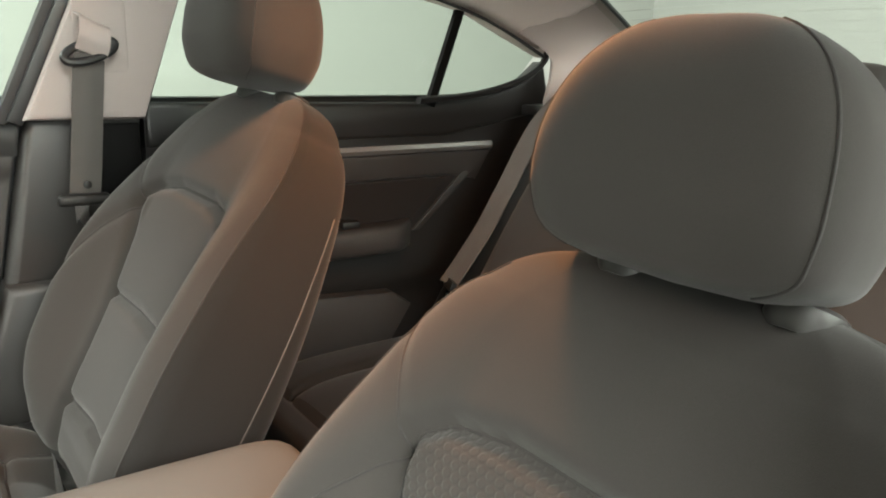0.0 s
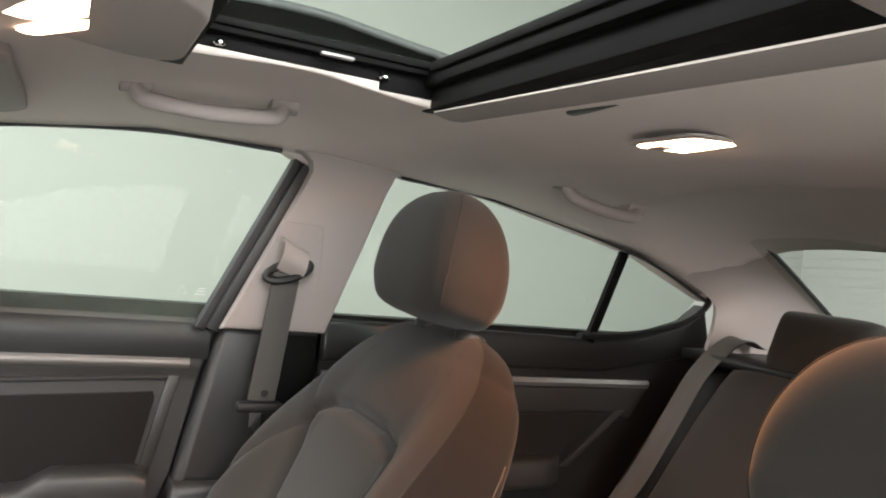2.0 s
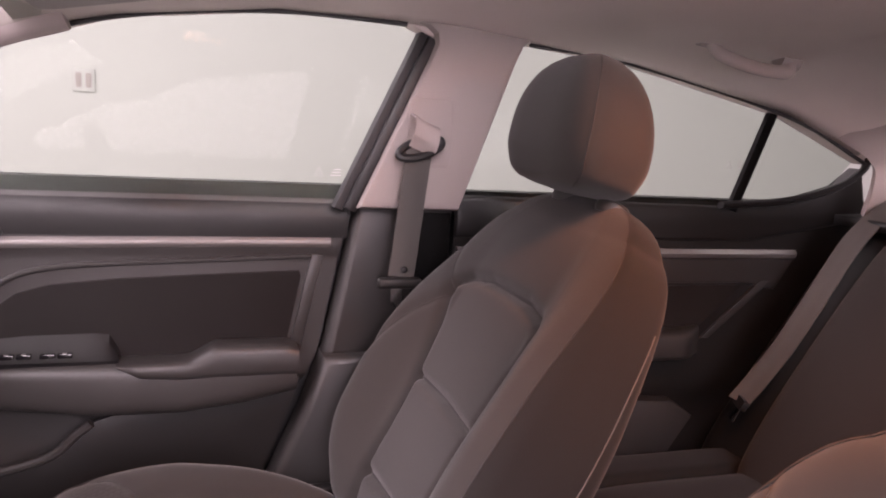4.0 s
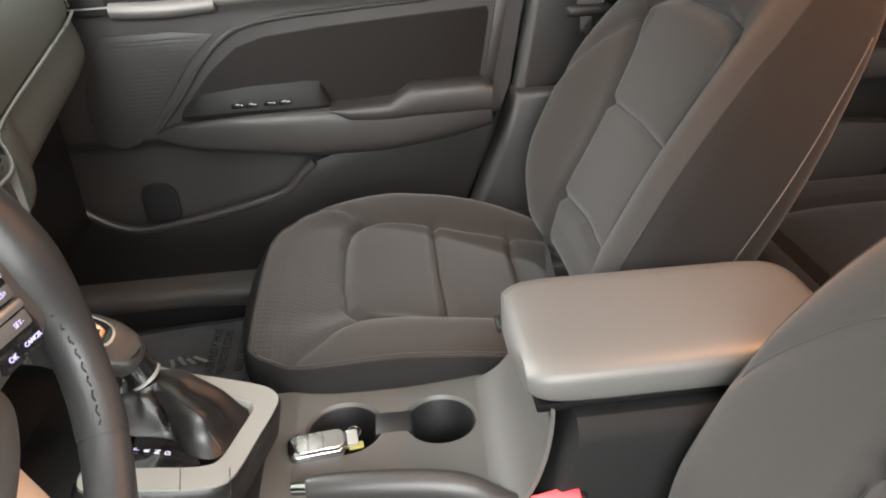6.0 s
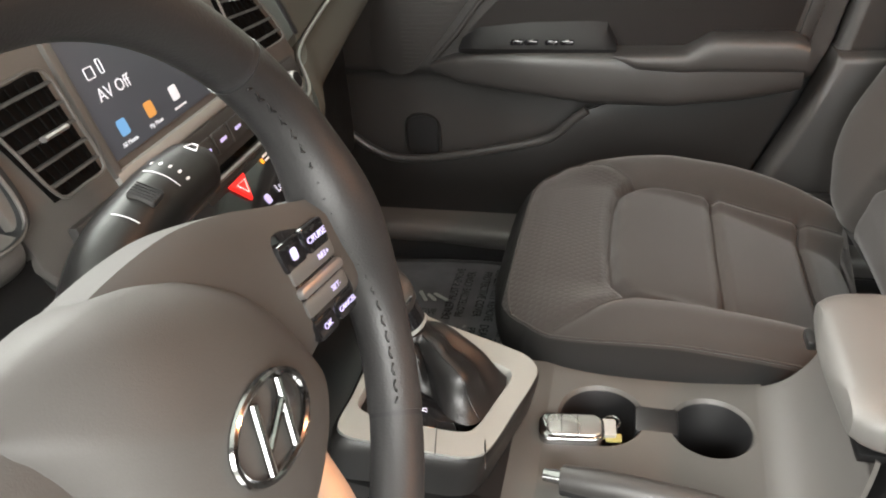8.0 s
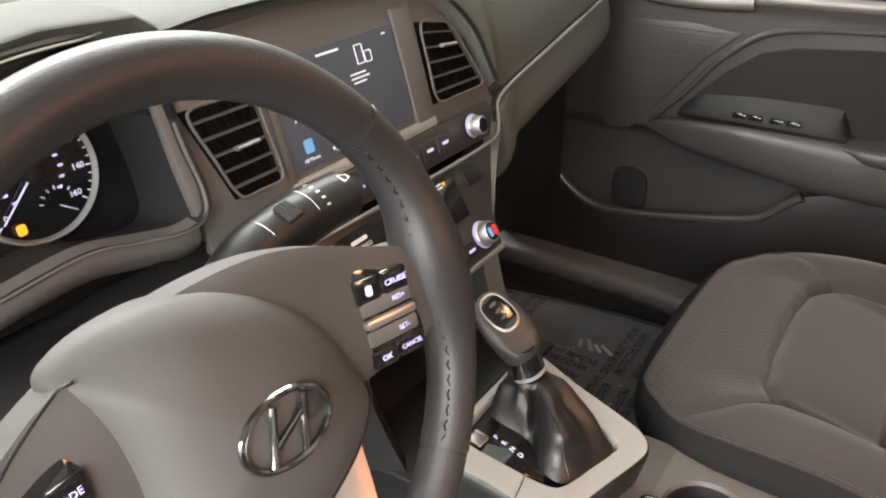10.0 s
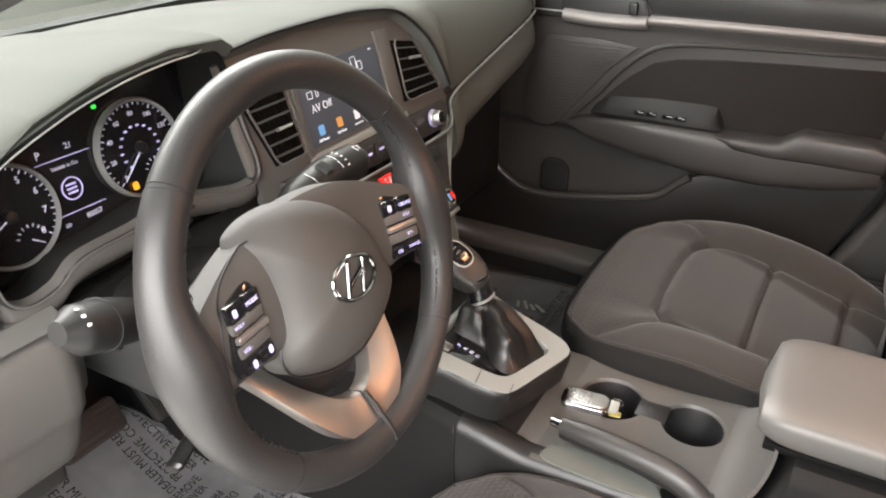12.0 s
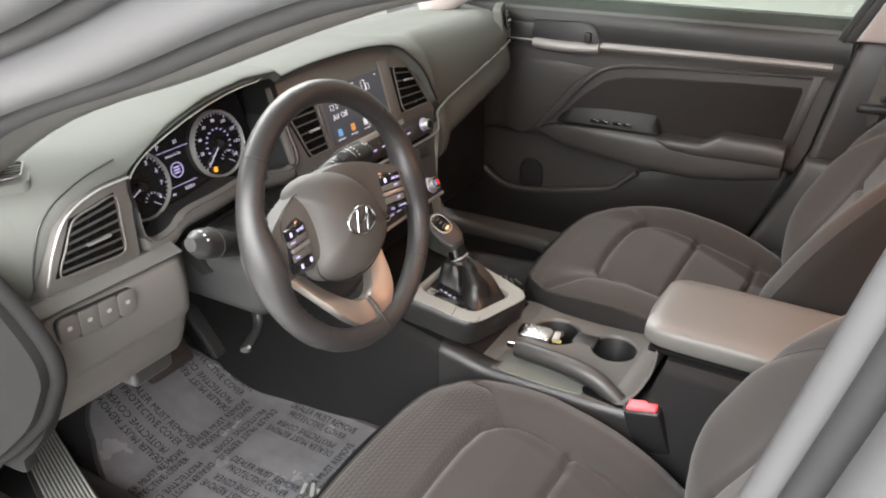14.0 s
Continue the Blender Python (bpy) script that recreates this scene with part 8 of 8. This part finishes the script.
part("switch", box("switch", (-0.030, -0.378, 1.2470), (-0.010, -0.362, 1.2518), M_LIGHT, 0.002), dome_lamp, "small rocker switch")
lit_area("dome_lamp_light", (-0.042, -0.402, 1.243), 0.07, 0.09, DOME_W)

ohc = thing("overhead_console", (0.0, 0.17, 1.27), "overhead console with two lit warm map lamps", "overhead console")
part("housing", prism("housing", rounded(0.25, 0.175, 0.06, 8), 0.022, M_LIGHT, frame_at((0.03, 0.165, 1.274), (1, 0, 0), (0, -1, -0.10)), 0.006, 3), ohc, "light grey housing")
for x, y, w, l in ((0.010, 0.161, 0.050, 0.162), (0.080, 0.163, 0.024, 0.143)):
    part("map_lens", prism("map_lens", rounded(l, w, w * 0.42, 6), 0.004, M_LAMP, frame_at((x, y, 1.2725 - 0.1 * (y - 0.165)), (0.785, 0.62, -0.06), (0.62, -0.785, 0.08)), 0.002), ohc, "glowing white map lamp")
lit_area("map_lamp_light", (0.03, 0.165, 1.262), 0.12, 0.09, MAP_W)

visor = thing("sun_visor", (0.33, 0.33, 1.25), "folded light grey sun visor with a label", "sun visor")
part("board", prism("board", rounded(0.38, 0.16, 0.03, 6), 0.014, M_LIGHT, frame_at((0.38, 0.30, 1.238), (1, 0, -0.03), (0, -1, 0.20)), 0.005, 3), visor, "light grey cloth board")
part("label", prism("label", rounded(0.10, 0.036, 0.002, 2), 0.0006, M_WHITE, frame_at((0.29, 0.265, 1.2375), (1, 0, -0.03), (0, -1, 0.20))), visor, "pale printed label")

# ---- grab handles ----


def grab(y0, y1, z0, z1, x, label):
    g = thing("grab_handle", (x, (y0 + y1) / 2, max(z0, z1)), label, "grab handle", "grab handles")
    a, b = Vector((x, y0, z0)), Vector((x, y1, z1))
    d = (b - a).normalized()
    out = Vector((-0.45, 0, -0.75)).normalized() * 0.030
    pts = [a - out * 0.2, a + out * 0.75 + d * 0.008, a + out + d * 0.030, a.lerp(b, 0.5) + out * 1.15, b + out - d * 0.030, b + out * 0.75 - d * 0.008, b - out * 0.2]
    part("bar", tube("bar", spline(pts, 40), [0.0125] * 3 + [0.0105] * 35 + [0.0125] * 3, M_LIGHT, 14, flat=1.25), g, "light grey bar")
    for q in (a, b):
        part("foot", tube("foot", [q - d * 0.019, q + d * 0.019], 0.0155, M_LIGHT, 14), g, "light grey foot")
    return g


grab(0.098, -0.096, 1.297, 1.303, 0.452, "light grey grab handle above the front passenger door")
grab(-0.60, -0.755, 1.262, 1.240, 0.478, "light grey grab handle above the rear passenger door")

# ---- mats with printed protective film ----


def film_mat(name, x0, x1, y0, y1, label, blocks, rise, slant, mark):
    m_ = thing(name, ((x0 + x1) / 2, (y0 + y1) / 2, FLOOR_Z), label, "floor mat", "floor mats")
    zf = lambda x, y: FLOOR_Z + 0.012 + 0.40 * smooth(0.82, 1.42, y) + 0.12 * math.exp(-((x / 0.10) ** 2)) + 0.0022 * noise.noise((x * 16, y * 16, rise)) + 0.0012 * noise.noise((x * 60, y * 25, rise))
    cx, cy, w, h = (x0 + x1) / 2, (y0 + y1) / 2, x1 - x0, y1 - y0
    nx, ny = 60, 80
    grid = []
    for i in range(nx + 1):
        u = 2 * i / nx - 1
        row = []
        for j in range(ny + 1):
            v = 2 * j / ny - 1
            # square to rounded square
            k = (1 - 0.16 * abs(u * v) ** 3)
            x, y = cx + w / 2 * u * k, cy + h / 2 * v * k
            g = smooth(0.50, 1.05, y)
            x += slant * g * (0.5 - 0.5 * u if slant > 0 else 0.5 + 0.5 * u)
            row.append((x, y, zf(x, y)))
        grid.append(row)
    part("film", slab("film", grid, lambda i, j, p: p - Vector((0, 0, 0.006)), M_MAT), m_, "grey printed plastic film over carpet mat")
    rim = [Vector(grid[i][0]) for i in range(nx)] + [Vector(grid[nx][j]) for j in range(ny)] + [Vector(grid[nx - i][ny]) for i in range(nx)] + [Vector(grid[0][ny - j]) for j in range(ny)]
    part("binding", tube("binding", rim, 0.004, M_RUBBER, 6, True), m_, "dark bound edge")
    base = None
    for bx, by, deg in blocks:
        if not (x0 < bx < x1 and y0 < by < y1):
            continue
        if base is None:
            base = lettering("printed_text", "DEALER MUST REMOVE\nPROTECTIVE COVER", 0.0185, Matrix.Identity(4), M_INK, None, 0.0)
            base.data.transform(Matrix.Diagonal((0.158 / base.dimensions.x, 0.036 / base.dimensions.y, 1, 1)))
        me = base.data.copy()
        me.transform(Matrix.Translation((bx, by, 0)) @ Matrix.Rotation(radians(deg), 4, "Z"))
        for v in me.vertices:
            v.co.z = zf(v.co.x, v.co.y) + 0.0022
        part("printed_text", me, m_, sharp=0)
    bpy.data.objects.remove(base)
    for k, (dx, dy) in enumerate(((0.0, 0.024), (0.004, 0.008), (0.002, -0.008), (0.005, -0.024))):
        bar_ = prism("maker_mark", rounded(0.034 if k % 2 else 0.026, 0.007, 0.003, 4), 0.0006, M_BEZEL, Matrix.Translation((mark[0] + dx, mark[1] + dy, zf(*mark) + 0.0040)) @ Matrix.Rotation(radians(20 + 12 * k), 4, "Z"))
        part("maker_mark", bar_, m_, "pale printed mark")
    return m_


def weave(xs_, ys_, xp, yp):
    """A lattice of word pairs: upright and turned pairs in bands along y, others in bands along x between them."""
    out = []
    for x in xs_:
        for y in ys_:
            out += [(x + 0.014, y, -91), (x - 0.034, y + 0.004, 89)]
    for x in xp:
        for y in yp:
            out += [(x, y + 0.026, 1), (x + 0.004, y - 0.024, 181)]
    return out


blocks = weave((-0.205, -0.375, -0.545), (0.40, 0.665, 0.925), (-0.29, -0.46, -0.12), (0.27, 0.535, 0.80))
film_mat("floor_mat", -0.615, -0.155, 0.17, 1.02, "grey driver floor mat under film printed with dark words", blocks, 1.0, 0.11, (-0.345, 0.555))
film_mat("floor_mat", 0.185, 0.632, 0.22, 0.98, "grey passenger floor mat under film printed with dark words", weave((0.27, 0.44), (0.38, 0.645, 0.90), (0.355, 0.525), (0.25, 0.51, 0.775)), 2.0, -0.06, (0.500, 0.590))

# ---- pedals ----
ped = thing("pedal", (-0.30, 1.00, 0.45), "black brake pedal with ribbed rubber pad", "pedal", "pedals")
PM = frame_at((-0.305, 0.93, 0.435), (1, 0, 0), (0, 0.55, 0.83))
part("pad", prism("pad", rounded(0.105, 0.055, 0.010, 4), 0.012, M_RUBBER, PM, 0.003), ped, "ribbed rubber pad")
for k in range(5):
    part("rib", prism("rib", rounded(0.092, 0.004, 0.001, 2), 0.002, M_BLACK, PM @ Matrix.Translation((0, -0.020 + 0.010 * k, 0.0018))), ped)
part("arm", tube("arm", [PM @ Vector((0, 0, -0.012)), (-0.305, 1.05, 0.56), (-0.305, 1.08, 0.70)], 0.008, M_BLACK, 8), ped, "black pedal arm")
acc = thing("pedal", (-0.21, 1.00, 0.36), "black ribbed accelerator pedal", "pedal", "pedals")
AM = frame_at((-0.185, 0.945, 0.43), (1, 0.05, 0), (0, 0.55, 0.83))
part("pad", prism("pad", rounded(0.046, 0.12, 0.008, 4), 0.010, M_RUBBER, AM, 0.003), acc, "ribbed rubber pad")
for k in range(6):
    part("rib", prism("rib", rounded(0.004, 0.11, 0.001, 2), 0.002, M_DOOR, AM @ Matrix.Translation((-0.016 + 0.0064 * k, 0, 0.0018))), acc)
part("arm", tube("arm", [AM @ Vector((0, 0.05, -0.012)), (-0.185, 1.06, 0.55), (-0.185, 1.08, 0.68)], 0.007, M_BLACK, 8), acc, "black pedal arm")
